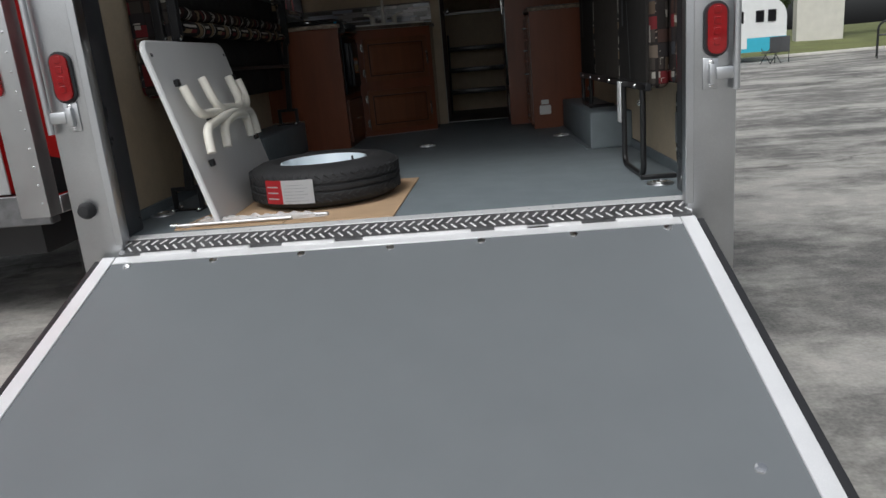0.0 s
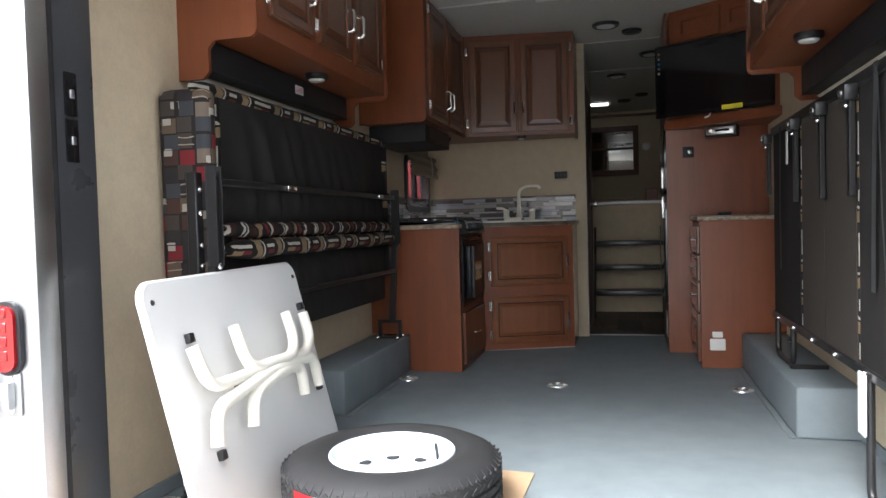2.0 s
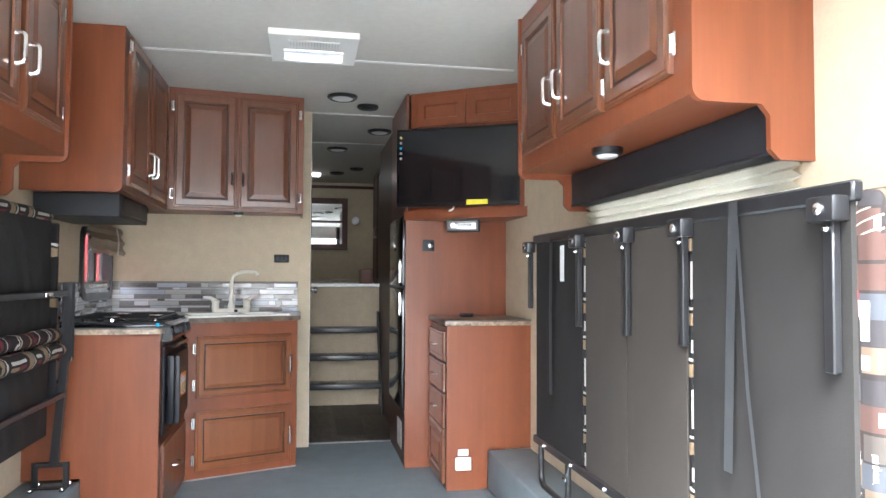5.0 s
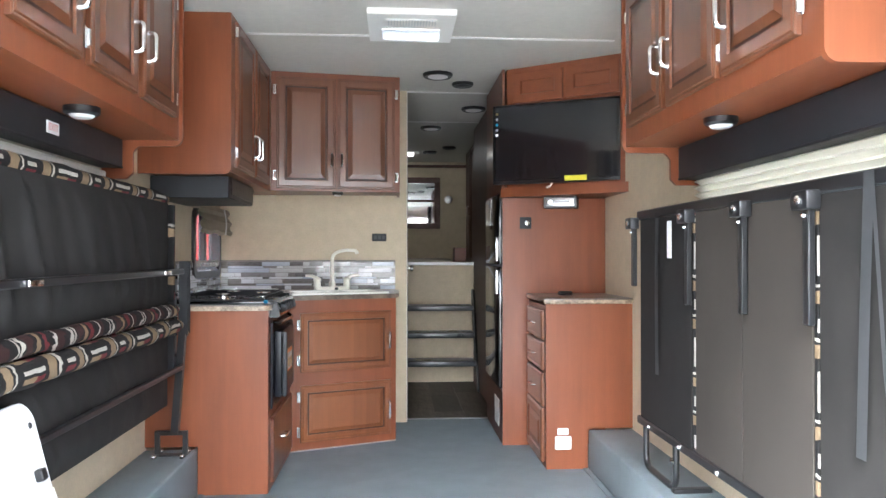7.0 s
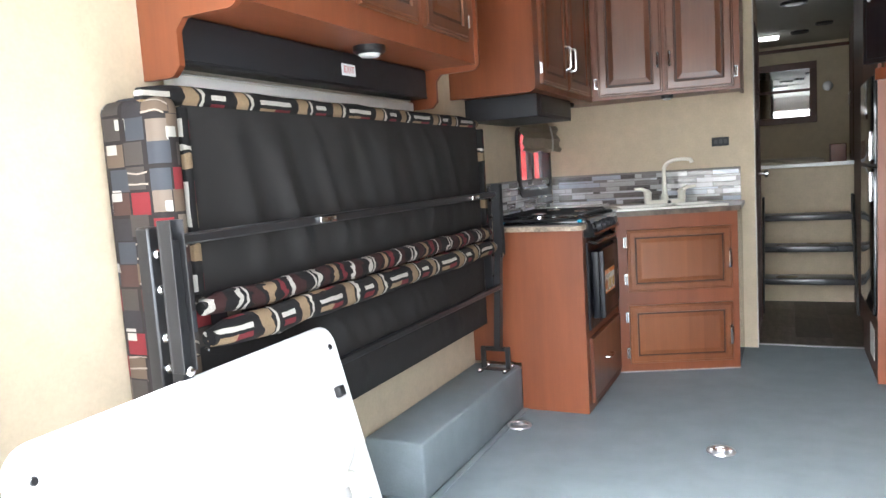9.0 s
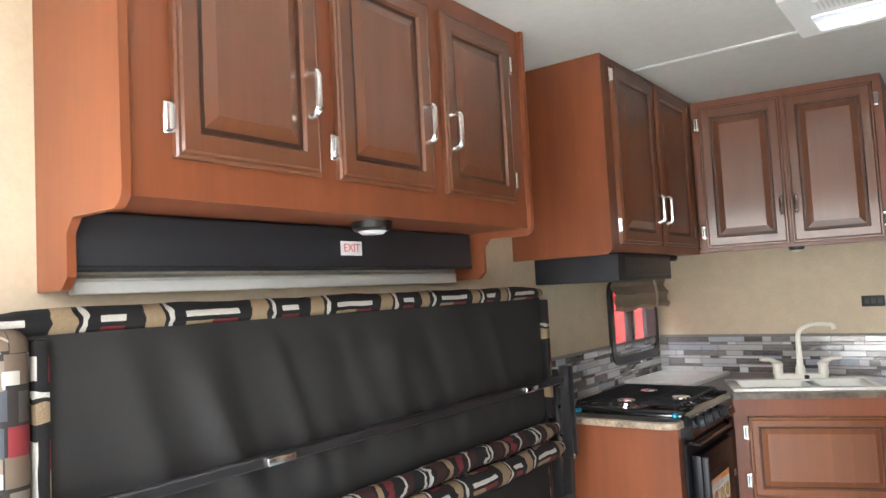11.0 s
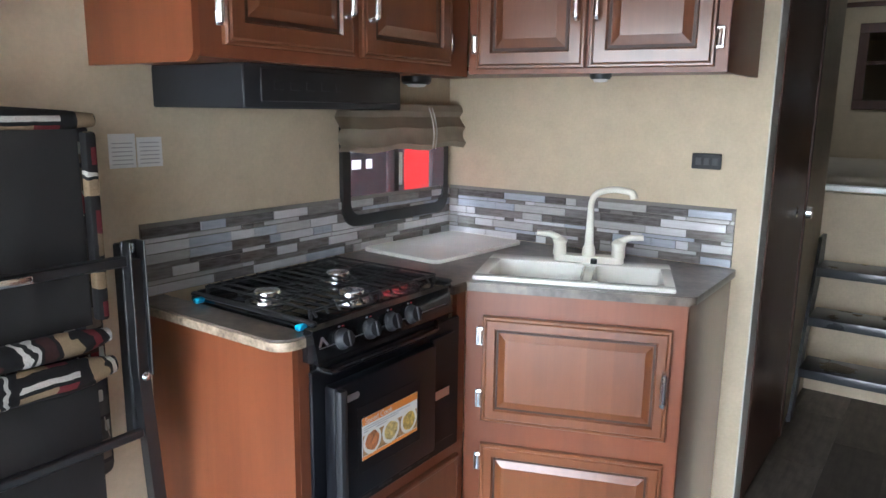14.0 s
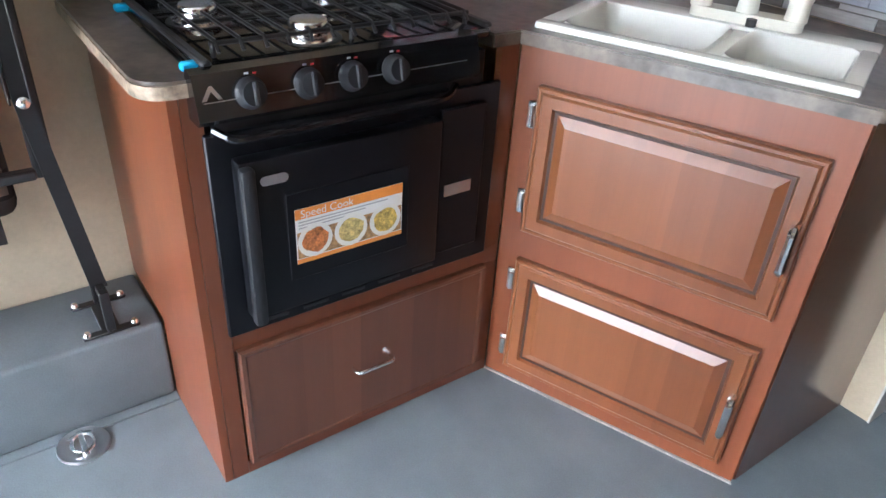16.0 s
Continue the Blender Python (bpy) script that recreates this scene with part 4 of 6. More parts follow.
    d = part("oven_door", box(B(), 0.015, 0.052, 0.03, 0.45, 0.462, 0.792, 0.008, 2), M_OVEN, t, "black glass oven door")
    part("window", box(B(), 0.0525, 0.0545, 0.11, 0.37, 0.53, 0.715, 0.001), M_OVEN, d, "dark oven window")
    part("handle_bar", box(B(), 0.053, 0.078, 0.026, 0.052, 0.465, 0.79, 0.008, 2), M_BLACKPL, d, "upright black door handle")
    tube_b = tube(B(), bend([(0.014, 0.01, 0.842), (0.045, 0.03, 0.832), (0.045, 0.46, 0.832), (0.014, 0.50, 0.842)], 0.03, 4), 0.008, 8)
    part("top_handle", tube_b, M_GLOSS, t, "slim black rail")
    part("side_panel", box(B(), 0.0145, 0.03, 0.462, 0.575, 0.462, 0.80, 0.003), M_OVEN, t, "dark control pane")
    part("display", box(B(), 0.0305, 0.032, 0.475, 0.545, 0.605, 0.632), M_ALU, t, "pale display strip")
    part("oval_badge", prism(B(), round_poly([(0.066, 0.742), (0.118, 0.742), (0.118, 0.760), (0.066, 0.760)], 0.0088, 5), "x", 0.0525, 0.054), M_ALU, d, "silver oval badge")
    for k in range(5):
        part("slot", box(B(), 0.0142, 0.017, 0.06 + k * 0.088, 0.115 + k * 0.088, 0.425, 0.433, 0.001), M_BLACKPL, t, "black vent slot")
    for k in range(4):
        part("screw", lathe(B(), [(0.004, 0), (0.003, 0.002), (0, 0.002)], (0.0145, 0.12 + k * 0.12, 0.765), "x", 8), M_CHROME, t)
    # sticker
    st = part("sticker", box(B(), 0.0548, 0.0556, 0.124, 0.354, 0.565, 0.681), M_WHITE, d, "advertising sticker with food pictures")
    part("sticker_band", box(B(), 0.0558, 0.0564, 0.124, 0.354, 0.660, 0.681), M_ORANGE, st)
    part("sticker_base", box(B(), 0.0558, 0.0564, 0.124, 0.354, 0.565, 0.574), M_ORANGE, st)
    photo = part("food_photo", box(B(), 0.0557, 0.0562, 0.126, 0.352, 0.576, 0.632), M_FOODBG, st, "printed photograph of dishes")
    for k, l in enumerate((0.19, 0.14, 0.10)):
        part("print_line", box(B(), 0.0558, 0.0561, 0.130, 0.130 + l, 0.652 - k * 0.0062, 0.6545 - k * 0.0062), M_GREYINK, st)
    for k, y in enumerate((0.162, 0.238, 0.315)):
        dish = part("dish_print", lathe(B(), [(0.036, 0), (0.036, 0.0004), (0, 0.0005)], (0.0563, y, 0.609), "x", 20), M_SEAM, st, "printed dish of food")
        blob = [(y + 0.027 * (1 + 0.18 * noise.noise((a * 1.7, k, 0))) * math.cos(a), 0.609 + 0.026 * (1 + 0.2 * noise.noise((a * 1.3, k, 4))) * math.sin(a)) for a in np.linspace(0, 2 * math.pi, 19)[:-1]]
        part("food_print", prism(B(), blob, "x", 0.0567, 0.0572), (M_FOODR, M_FOODG, M_FOOD)[k], st)
    cu = bpy.data.curves.new("sticker_text", "FONT")
    cu.body, cu.size = "Speed Cook", 0.022
    cu.materials.append(M_WHITE)
    o = new("sticker_text", cu)
    o.parent = st
    o.matrix_local = face_frame((0.0568, 0.134, 0.663), (0, 1, 0), (0, 0, 1))
    for x in (-0.030, -0.425):
        part("tape", box(B(), x, x + 0.018, -0.020, 0.010, 0.9345, 0.950, 0.004), M_BLUE, t, "scrap of blue tape")
    return t


stove()


def overhead_stove():
    c = thing("wall_cabinet_over_stove", "tall cherry wall cabinet with two raised-panel doors above the range", "cabinet", (0, 0, 0))
    x = -0.82
    part("end_panel", prism(B(), round_poly([(-W + 0.001, 1.545), (x, 1.545), (x, CEIL - 0.002), (-W + 0.001, CEIL - 0.002)], [0, 0.03, 0, 0]), "y", 2.63, 2.648), M_CASE, c, "plain cherry end panel")
    part("carcass", box(B(), -W + 0.001, x - 0.02, 2.649, 3.70, 1.556, 1.574), M_CASE_Y, c, "cabinet underside")
    f = B()
    for a, b, z0, z1 in ((2.649, 3.69, 1.556, 1.60), (2.649, 3.69, 2.275, CEIL - 0.002), (2.649, 2.72, 1.60, 2.275), (3.105, 3.16, 1.60, 2.275), (3.60, 3.69, 1.60, 2.275)):
        box(f, x - 0.019, x - 0.001, a, b, z0, z1)
    part("face_frame", f, M_FACE, c, "cherry face frame", False)
    for y, hx, gx in ((2.705, 0.385, -0.006), (3.155, 0.03, 0.426)):
        m = face_frame((x, y, 1.585), (0, 1, 0), (0, 0, 1))
        cabinet_door(c, m, 0.42, 0.70, M_DOOR, hx, gx, (0.10, 0.21), (0.07, -0.05))
    return c


overhead_stove()


def hood():
    t = thing("range_hood", "black range hood under the wall cabinet", "range hood", (-W, 2.80, 1.445))
    part("body", box(B(), 0.001, 0.38, 0, 0.60, 0, 0.110, 0.004), M_BLACKPL, t)
    part("front_panel", box(B(), 0.381, 0.386, 0.05, 0.58, 0.018, 0.098, 0.002), M_BLACK, t, "smooth front panel")
    for k in range(5):
        part("switch", box(B(), 0.3865, 0.3875, 0.09 + k * 0.055, 0.12 + k * 0.055, 0.047, 0.070, 0.001), M_BLACK, t)


hood()


def overhead_corner():
    a, b = Vector((-0.818, 3.695, 0)), Vector((-0.02, 3.815, 0))
    c = thing("wall_cabinet_over_sink", "cherry wall cabinet with two raised-panel doors above the sink", "cabinet", (0, 0, 0))
    u = b - a
    L = u.length
    m = face_frame((a.x, a.y, 1.565), u, (0, 0, 1))
    H = CEIL - 0.002 - 1.565
    f = B()
    for q in ((0, L, 0, 0.03), (0, L, H - 0.045, H), (0, 0.05, 0.03, H - 0.045), (L / 2 - 0.02, L / 2 + 0.02, 0.03, H - 0.045), (L - 0.05, L, 0.03, H - 0.045)):
        box(f, *q, -0.019, 0, 0, 1, m)
    part("face_frame", f, M_FACE, c, "cherry face frame", False)
    part("side_panel", prism(B(), [(b.x - 0.018, b.y + 0.02), (b.x, b.y + 0.012), (b.x, BACK - 0.002), (b.x - 0.018, BACK - 0.002)], "z", 1.565, CEIL - 0.002), M_FACE, c, "plain side panel")
    part("underside", prism(B(), [(-W + 0.002, 3.702), (a.x, 3.722), (b.x - 0.019, b.y + 0.022), (b.x - 0.019, BACK - 0.002), (-W + 0.002, BACK - 0.002)], "z", 1.577, 1.592), M_FACE, c, "cabinet underside")
    w = (L - 0.07) / 2
    for k in range(2):
        md = m @ Matrix.Translation((0.033 + k * (w + 0.008), 0.015, 0.001))
        cabinet_door(c, md, w - 0.004, H - 0.05, M_DOOR, w - 0.03 if k == 0 else 0.026, -0.008 if k == 0 else w + 0.004, (0.14, 0.22), (0.08, -0.08))
    return c


overhead_corner()


def puck(x, y, z, r=0.035, name="puck_light", label="small black under-cabinet lamp"):
    t = thing(name, label, "light", (x, y, z), 0, "under-cabinet lamps")
    part("housing", lathe(B(), [(r, 0), (r, 0.018), (r * 0.85, 0.026), (0, 0.026)], (0, 0, 0), "z", 24, False, -1), M_BLACK, t)
    part("lens", lathe(B(), [(r * 0.7, 0.026), (r * 0.55, 0.034), (0, 0.036)], (0, 0, 0), "z", 24, False, -1), M_LENS, t)


puck(-0.42, 3.86, 1.577)
puck(-0.95, 3.58, 1.556, 0.05)


# ---- kitchen wall ----
def tiles(name, along, length, start, at, side):
    """Strip mosaic: each strip a piece of its own on a grout bed."""
    rng = random.Random(5 if along == "y" else 9)
    z0, h = TOPZ + 0.006, 0.205
    if along == "y":
        bed = box(B(), at, at + 0.004, start, start + length, z0, z0 + h)
    else:
        bed = box(B(), start, start + length, at - 0.004, at, z0, z0 + h)
    w = tagged(link_mesh(name, bed, M_GROUT), "grey and white strip mosaic backsplash, palest strips toned for reflected daylight", "backsplash", "", "structure")
    meshes = {}
    rows = [0.028, 0.014, 0.03, 0.014, 0.028, 0.03, 0.014, 0.028]
    z = z0 + 0.001
    for r in rows:
        p = start
        while p < start + length - 0.01:
            l = min(rng.choice([0.045, 0.09, 0.15, 0.19, 0.23]), start + length - p)
            if l < 0.012:
                break
            lift = rng.choice([0.004, 0.005, 0.0065])
            key = (round(l, 3), r, lift)
            if key not in meshes:
                b = B()
                if along == "y":
                    box(b, 0.004, 0.004 + lift, 0.001, l - 0.001, 0.001, r - 0.001, 0.001)
                else:
                    box(b, 0.001, l - 0.001, -0.004 - lift, -0.004, 0.001, r - 0.001, 0.001)
                me = bpy.data.meshes.new("tile")
                b.to_mesh(me)
                b.free()
                me.materials.append(M_TILE)
                meshes[key] = me
            o = new("tile", meshes[key])
            o.parent = w
            o.location = (at, p, z) if along == "y" else (p, at, z)
            p += l
        z += r + 0.0008 if z + r < z0 + h else 0


def window_kitchen():
    t = tagged(new("window_1"), "small sliding window with rounded black frame over the worktop", "window", "", "structure")
    t.location = (-W, 0, 0)
    (y0, y1), (z0, z1) = WIN_Y, WIN_Z
    outer, inner = round_poly([(y0 - 0.03, z0 - 0.03), (y1 + 0.02, z0 - 0.03), (y1 + 0.02, z1 + 0.03), (y0 - 0.03, z1 + 0.03)], 0.07, 6), round_poly([(y0 + 0.01, z0 + 0.012), (y1 - 0.015, z0 + 0.012), (y1 - 0.015, z1 - 0.01), (y0 + 0.01, z1 - 0.01)], 0.05, 6)
    b = B()
    va = [[b.verts.new((x, y, z)) for y, z in poly] for x, poly in ((0.0, outer), (0.018, outer), (0.018, inner), (-0.06, inner))]
    for p, q in zip(va, va[1:]):
        for k in range(len(p)):
            b.faces.new((p[k], p[(k + 1) % len(p)], q[(k + 1) % len(p)], q[k]))
    part("window_frame", b, M_BLACK, t, "rounded black frame")
    part("mullion", box(B(), -0.045, 0.0, 3.83, 3.86, z0 + 0.012, z1 - 0.01, 0.003), M_BLACK, t)
    part("latch", box(B(), -0.022, -0.008, 3.868, 3.892, 1.15, 1.28, 0.004, 2), M_SEAM, t, "pale sliding latch")
    for ya, yb, x in ((y0 + 0.012, 3.831, -0.03), (3.859, y1 - 0.017, -0.04)):
        part("pane", box(B(), x, x + 0.004, ya, yb, z0 + 0.013, z1 - 0.012), M_GLASS, t, "tinted glass pane")


window_kitchen()


def valance():
    t = thing("roman_shade", "raised tan fabric shade with pleats above the small window", "window shade", (-W + 0.03, 3.44, 1.295))
    b = B()
    n, rows = 44, 8
    grid = []
    for j in range(rows + 1):
        z = 0.165 * j / rows
        bulge = 0.028 * (1 - abs(j / rows - 0.3)) + 0.012 * math.sin(j * 1.9)
        grid.append([b.verts.new((0.02 + bulge + 0.006 * math.sin(i * 0.9 + j * 0.4) * (1 - j / rows), 0.76 * i / n, z + 0.006 * math.sin(i * 0.35 + 1) * (1 - j / rows))) for i in range(n + 1)])
    for j in range(rows):
        for i in range(n):
            b.faces.new((grid[j][i], grid[j][i + 1], grid[j + 1][i + 1], grid[j + 1][i]))
    bmesh.ops.solidify(b, geom=b.faces[:], thickness=0.006)
    part("cloth", b, M_TAN, t, "pleated tan cloth")
    part("headrail", box(B(), -0.028, 0.03, 0.0, 0.76, 0.150, 0.172, 0.004), M_TAN, t)
    for y in (0.49, 0.51):
        part("cord", tube(B(), arc((0.062, y, 0.16), (0.066, y + 0.02, 0.0), (0.006, 0.012, 0)), 0.0022, 6), M_SEAM, t, "white pull cord")


valance()


def outlet_plate():
    t = thing("usb_outlet", "dark three-gang outlet plate on the beige wall", "outlet", (-0.16, BACK, 1.286))
    part("plate", box(B(), -0.05, 0.05, -0.008, 0, -0.027, 0.027, 0.004, 2), M_BLACKPL, t)
    for k in range(3):
        part("socket", box(B(), -0.036 + k * 0.028, -0.016 + k * 0.028, -0.011, -0.008, -0.013, 0.013, 0.002), M_STRAP, t, "small socket")


outlet_plate()


def wall_notice():
    for k, y in enumerate((2.665, 2.744)):
        t = thing("paper_notice", "small white printed notice stuck on the wall", "notice", (-W, y, 1.33), 0, "notices on the wall")
        part("sheet", box(B(), 0.0005, 0.002, 0, 0.075, -0.045, 0.045 - 0.01 * k), M_WHITE, t)
        for j in range(6):
            part("print_line", box(B(), 0.0022, 0.0026, 0.008, 0.066, -0.036 + j * 0.011, -0.0335 + j * 0.011), M_GREYINK, t)


wall_notice()


# ---- overhead cabinets beside the beds ----
def overhead_long(s, y0, label):
    """Long wall cabinet on side s (-1 left, 1 right), starting at y0."""
    c = thing("overhead_cabinet", label, "cabinet", (0, 0, 0), 0, "overhead cabinets above the beds")
    X, L, dz = (0.925, 1.45, 0.0) if s < 0 else (0.915, 1.45, -0.015)
    prof = [(W - 0.001, 1.475), (1.15, 1.475), (1.125, 1.50), (1.125, 1.585), (1.10, 1.612), (X, 1.612), (X, CEIL - 0.002), (W - 0.001, CEIL - 0.002)]
    prof = round_poly(prof, [0, 0.02, 0, 0.02, 0.012, 0.035, 0, 0], 5)
    prof = [(s * x, z + dz if z < 2 else z) for x, z in prof]
    for y in (y0, y0 + L - 0.018):
        part("end_panel", prism(B(), prof, "y", y, y + 0.018), M_CASE, c, "scrolled cherry end panel")
    xf = s * (X + 0.014)
    m = face_frame((xf, y0 + 0.018, 0), (0, 1, 0), (0, 0, 1)) if s < 0 else face_frame((xf, y0 + L - 0.018, 0), (0, -1, 0), (0, 0, 1))
    n = L - 0.036
    w = 0.375 if s < 0 else 0.40
    xs = [0.09, 0.09 + w + 0.055, 0.09 + 2 * w + 0.11] if s < 0 else [n - 0.092 - w - k * (w + 0.032) for k in range(3)]
    f = B()
    box(f, 0.001, n - 0.001, 1.635 + dz, 1.72, -0.018, 0, 0, 1, m)
    box(f, 0.001, n - 0.001, 2.24, CEIL - 0.002, -0.018, 0, 0, 1, m)
    edges = sorted(xs)
    cuts = [0.001] + [v for e in edges for v in (e + 0.01, e + w - 0.01)] + [n - 0.001]
    for a, b in zip(cuts[::2], cuts[1::2]):
        box(f, a, b, 1.72, 2.24, -0.018, 0, 0, 1, m)
    part("face_frame", f, M_CASE, c, "cherry face frame", False)
    part("underside", box(B(), s * (X + 0.0325), s * (W - 0.001), y0 + 0.019, y0 + L - 0.019, 1.636 + dz, 1.65 + dz), M_CASE_Y, c, "cherry underside")
    for k, x in enumerate(xs):
        md = m @ Matrix.Translation((x, 1.712 + 1.4 * dz, 0.001))
        near_handle = k == 2
        if s < 0:
            hx, gx = (0.035, w + 0.008) if near_handle else (w - 0.035, -0.008)
        else:
            hx, gx = (w - 0.035, -0.008) if near_handle else (0.035, w + 0.008)
        cabinet_door(c, md, w, 0.535, M_DOOR, hx, gx, (0.135, 0.235), (0.075, -0.075))
    return c


overhead_long(-1, 0.79, "cherry overhead cabinet with three raised-panel doors above the folded bed")
overhead_long(1, 0.75, "cherry overhead cabinet with three raised-panel doors above the folded sofa")


def window_valance(s, y0, y1, z0, z1):
    t = thing("window_valance", "black padded window valance under the overhead cabinet", "valance", (s * W, y0, z0), 0, "window valances")
    d = -s
    part("box", box(B(), d * 0.002, d * 0.10, 0, y1 - y0, 0, z1 - z0, 0.012, 3), M_BLACKPL, t)
    part("bottom_piping", tube(B(), [(d * 0.096, 0.006, 0.004), (d * 0.096, y1 - y0 - 0.006, 0.004)], 0.006, 8), M_BLACKPL, t, "stitched lower edge")
    return t


window_valance(-1, 0.81, 2.19, 1.515, 1.634)
window_valance(1, 0.775, 2.17, 1.480, 1.620)


def pleated_shade(s, y0, y1, z0, z1):
    t = thing("pleated_shade", "cream pleated window shade pulled down", "window shade", (s * W, y0, z0), 0, "pleated shades")
    n = int((z1 - z0) / 0.014)
    b = B()
    d = -s
    rows = []
    for k in range(n + 1):
        x = d * (0.008 + (0.03 if k % 2 else 0.0))
        z = (z1 - z0) * k / n
        rows.append((b.verts.new((x, 0, z)), b.verts.new((x, y1 - y0, z))))
    for p, q in zip(rows, rows[1:]):
        b.faces.new((p[0], p[1], q[1], q[0]))
    part("pleats", b, M_SHADE, t, "cream pleats", False)
    part("bottom_rail", box(B(), d * 0.002, d * 0.036, 0, y1 - y0, -0.012, 0.022, 0.004, 2), M_SEAM, t, "white bottom rail")


pleated_shade(-1, 0.85, 2.18, 1.480, 1.60)
pleated_shade(1, 0.79, 2.15, 1.00, 1.60)
for s in (1,):
    wb = tagged(new("window_2"), "side window behind the pleated shade", "window", "", "structure")
    ya, yb, za, zb = BEDWIN
    fr = B()
    for q in ((ya, yb, za, za + 0.03), (ya, yb, zb - 0.03, zb), (ya, ya + 0.03, za + 0.03, zb - 0.03), (yb - 0.03, yb, za + 0.03, zb - 0.03)):
        box(fr, s * (W + 0.002), s * (W + 0.03), q[0], q[1], q[2], q[3])
    part("window_frame", fr, M_BLACK, wb)
    part("pane", box(B(), s * (W + 0.014), s * (W + 0.018), ya + 0.03, yb - 0.03, za + 0.03, zb - 0.03), M_GLASS, wb).visible_shadow = False


def exit_label():
    t = thing("exit_label", "white label reading EXIT on the black valance", "sign", (-1.148, 1.588, 1.572))
    part("plate", box(B(), -0.002, 0.001, -0.042, 0.042, -0.02, 0.02, 0.001), M_WHITE, t)
    cu = bpy.data.curves.new("letters", "FONT")
    cu.body, cu.size, cu.align_x, cu.align_y = "EXIT", 0.032, "CENTER", "CENTER"
    cu.materials.append(M_REDLAB)
    o = new("letters", cu)
    o.parent = t
    o.matrix_local = face_frame((0.0018, 0, 0), (0, 1, 0), (0, 0, 1))


exit_label()
puck(-1.05, 1.57, 1.636, 0.055, "disc_light", "round chrome-rimmed disc lamp under the overhead cabinet")
puck(1.04, 1.53, 1.621, 0.055, "disc_light", "round chrome-rimmed disc lamp under the overhead cabinet")


def monitor_panel():
    t = thing("monitor_panel", "black rounded control panel with pale switches on the wall", "control panel", (-W, 2.43, 2.09))
    part("plate", prism(B(), round_poly([(-0.19, -0.125), (0.19, -0.125), (0.19, 0.125), (-0.19, 0.125)], 0.045, 7), "x", 0.0005, 0.016), M_BLACKPL, t, "black rounded plate")
    for k in range(5):
        part("switch", box(B(), 0.0165, 0.022, 0.085 - k * 0.055, 0.118 - k * 0.055, -0.02, 0.065, 0.003, 2), M_GREYINK, t, "pale rocker switch")
        part("print", box(B(), 0.0162, 0.017, 0.088 - k * 0.055, 0.110 - k * 0.055, -0.06, -0.03), M_TAN, t, "pale printed mark")


monitor_panel()


# ---- wheel wells ----
def wheel_well(s, x, y0, y1, h):
    b = box(B(), s * W, s * x, y0, y1, 0, h, 0.012, 3)
    setting("wheel_well_" + ("left" if s < 0 else "right"), b, M_FLOOR, "boxed wheel well clad in grey vinyl", "wheel well")
    setting("trim_well_" + ("left" if s < 0 else "right"), box(B(), s * x, s * (x - 0.03), y0, y1, 0.0, 0.006, 0.002), M_FLOOR, "grey vinyl cove strip along the wheel well", "trim")


wheel_well(-1, 1.0, 1.66, 2.744, 0.225)
wheel_well(1, 1.0, 1.62, 3.045, 0.215)


# ---- folded beds ----
def cloth_panel(w, h, depth, seed, folds=1.0, nx=110, nz=18):
    """A hanging cloth panel, w along x, h along z, facing +y, with soft folds, and a thickness."""
    b = B()
    g = []
    for j in range(nz + 1):
        row = []
        for i in range(nx + 1):
            u, v = i / nx, j / nz
            edge = min(1, 6 * min(u, 1 - u)) * min(1, 5 * min(v, 1 - v))
            sh = u + 0.09 * (v - 0.5)
            ridge = 1 - abs(2 * noise.noise((sh * 9 + seed, v * 0.5, seed)))
            near = 0.5 + 0.5 * (1 - u)
            d = depth * edge * (0.25 + folds * near * (0.42 * ridge ** 2 + 0.26 * noise.noise((sh * 26 + seed, v * 0.8, 2)) + 0.08 * noise.noise((sh * 55, v * 2, seed))))
            row.append(b.verts.new((u * w, d, v * h)))
        g.append(row)
    for j in range(nz):
        for i in range(nx):
            b.faces.new((g[j][i], g[j][i + 1], g[j + 1][i + 1], g[j + 1][i]))
    r = bmesh.ops.extrude_face_region(b, geom=b.faces[:])
    for v in [e for e in r["geom"] if isinstance(e, bmesh.types.BMVert)]:
        v.co.y -= 0.012
    return b


def roll(b, y0, y1, x, z, r, seed, wob=0.006, n=30):
    """A plump upholstered edge along y."""
    pts = [(x + wob * noise.noise((i * 0.5, seed, 0)), y0 + (y1 - y0) * i / n, z + wob * noise.noise((i * 0.4, seed, 5))) for i in range(n + 1)]
    rad = [r * (0.55 if i in (0, n) else 0.9 if i in (1, n - 1) else 1 + 0.12 * noise.noise((i * 0.6, seed, 9))) for i in range(n + 1)]
    return tube(b, pts, rad, 12)


def bolt(parent, p, axis="x", r=0.014, flip=1):
    return part("bolt", lathe(B(), [(r, 0), (r, 0.004), (r * 0.6, 0.009), (0, 0.01)], p, axis, 14, False, flip), M_CHROME, parent, "shiny bolt head")


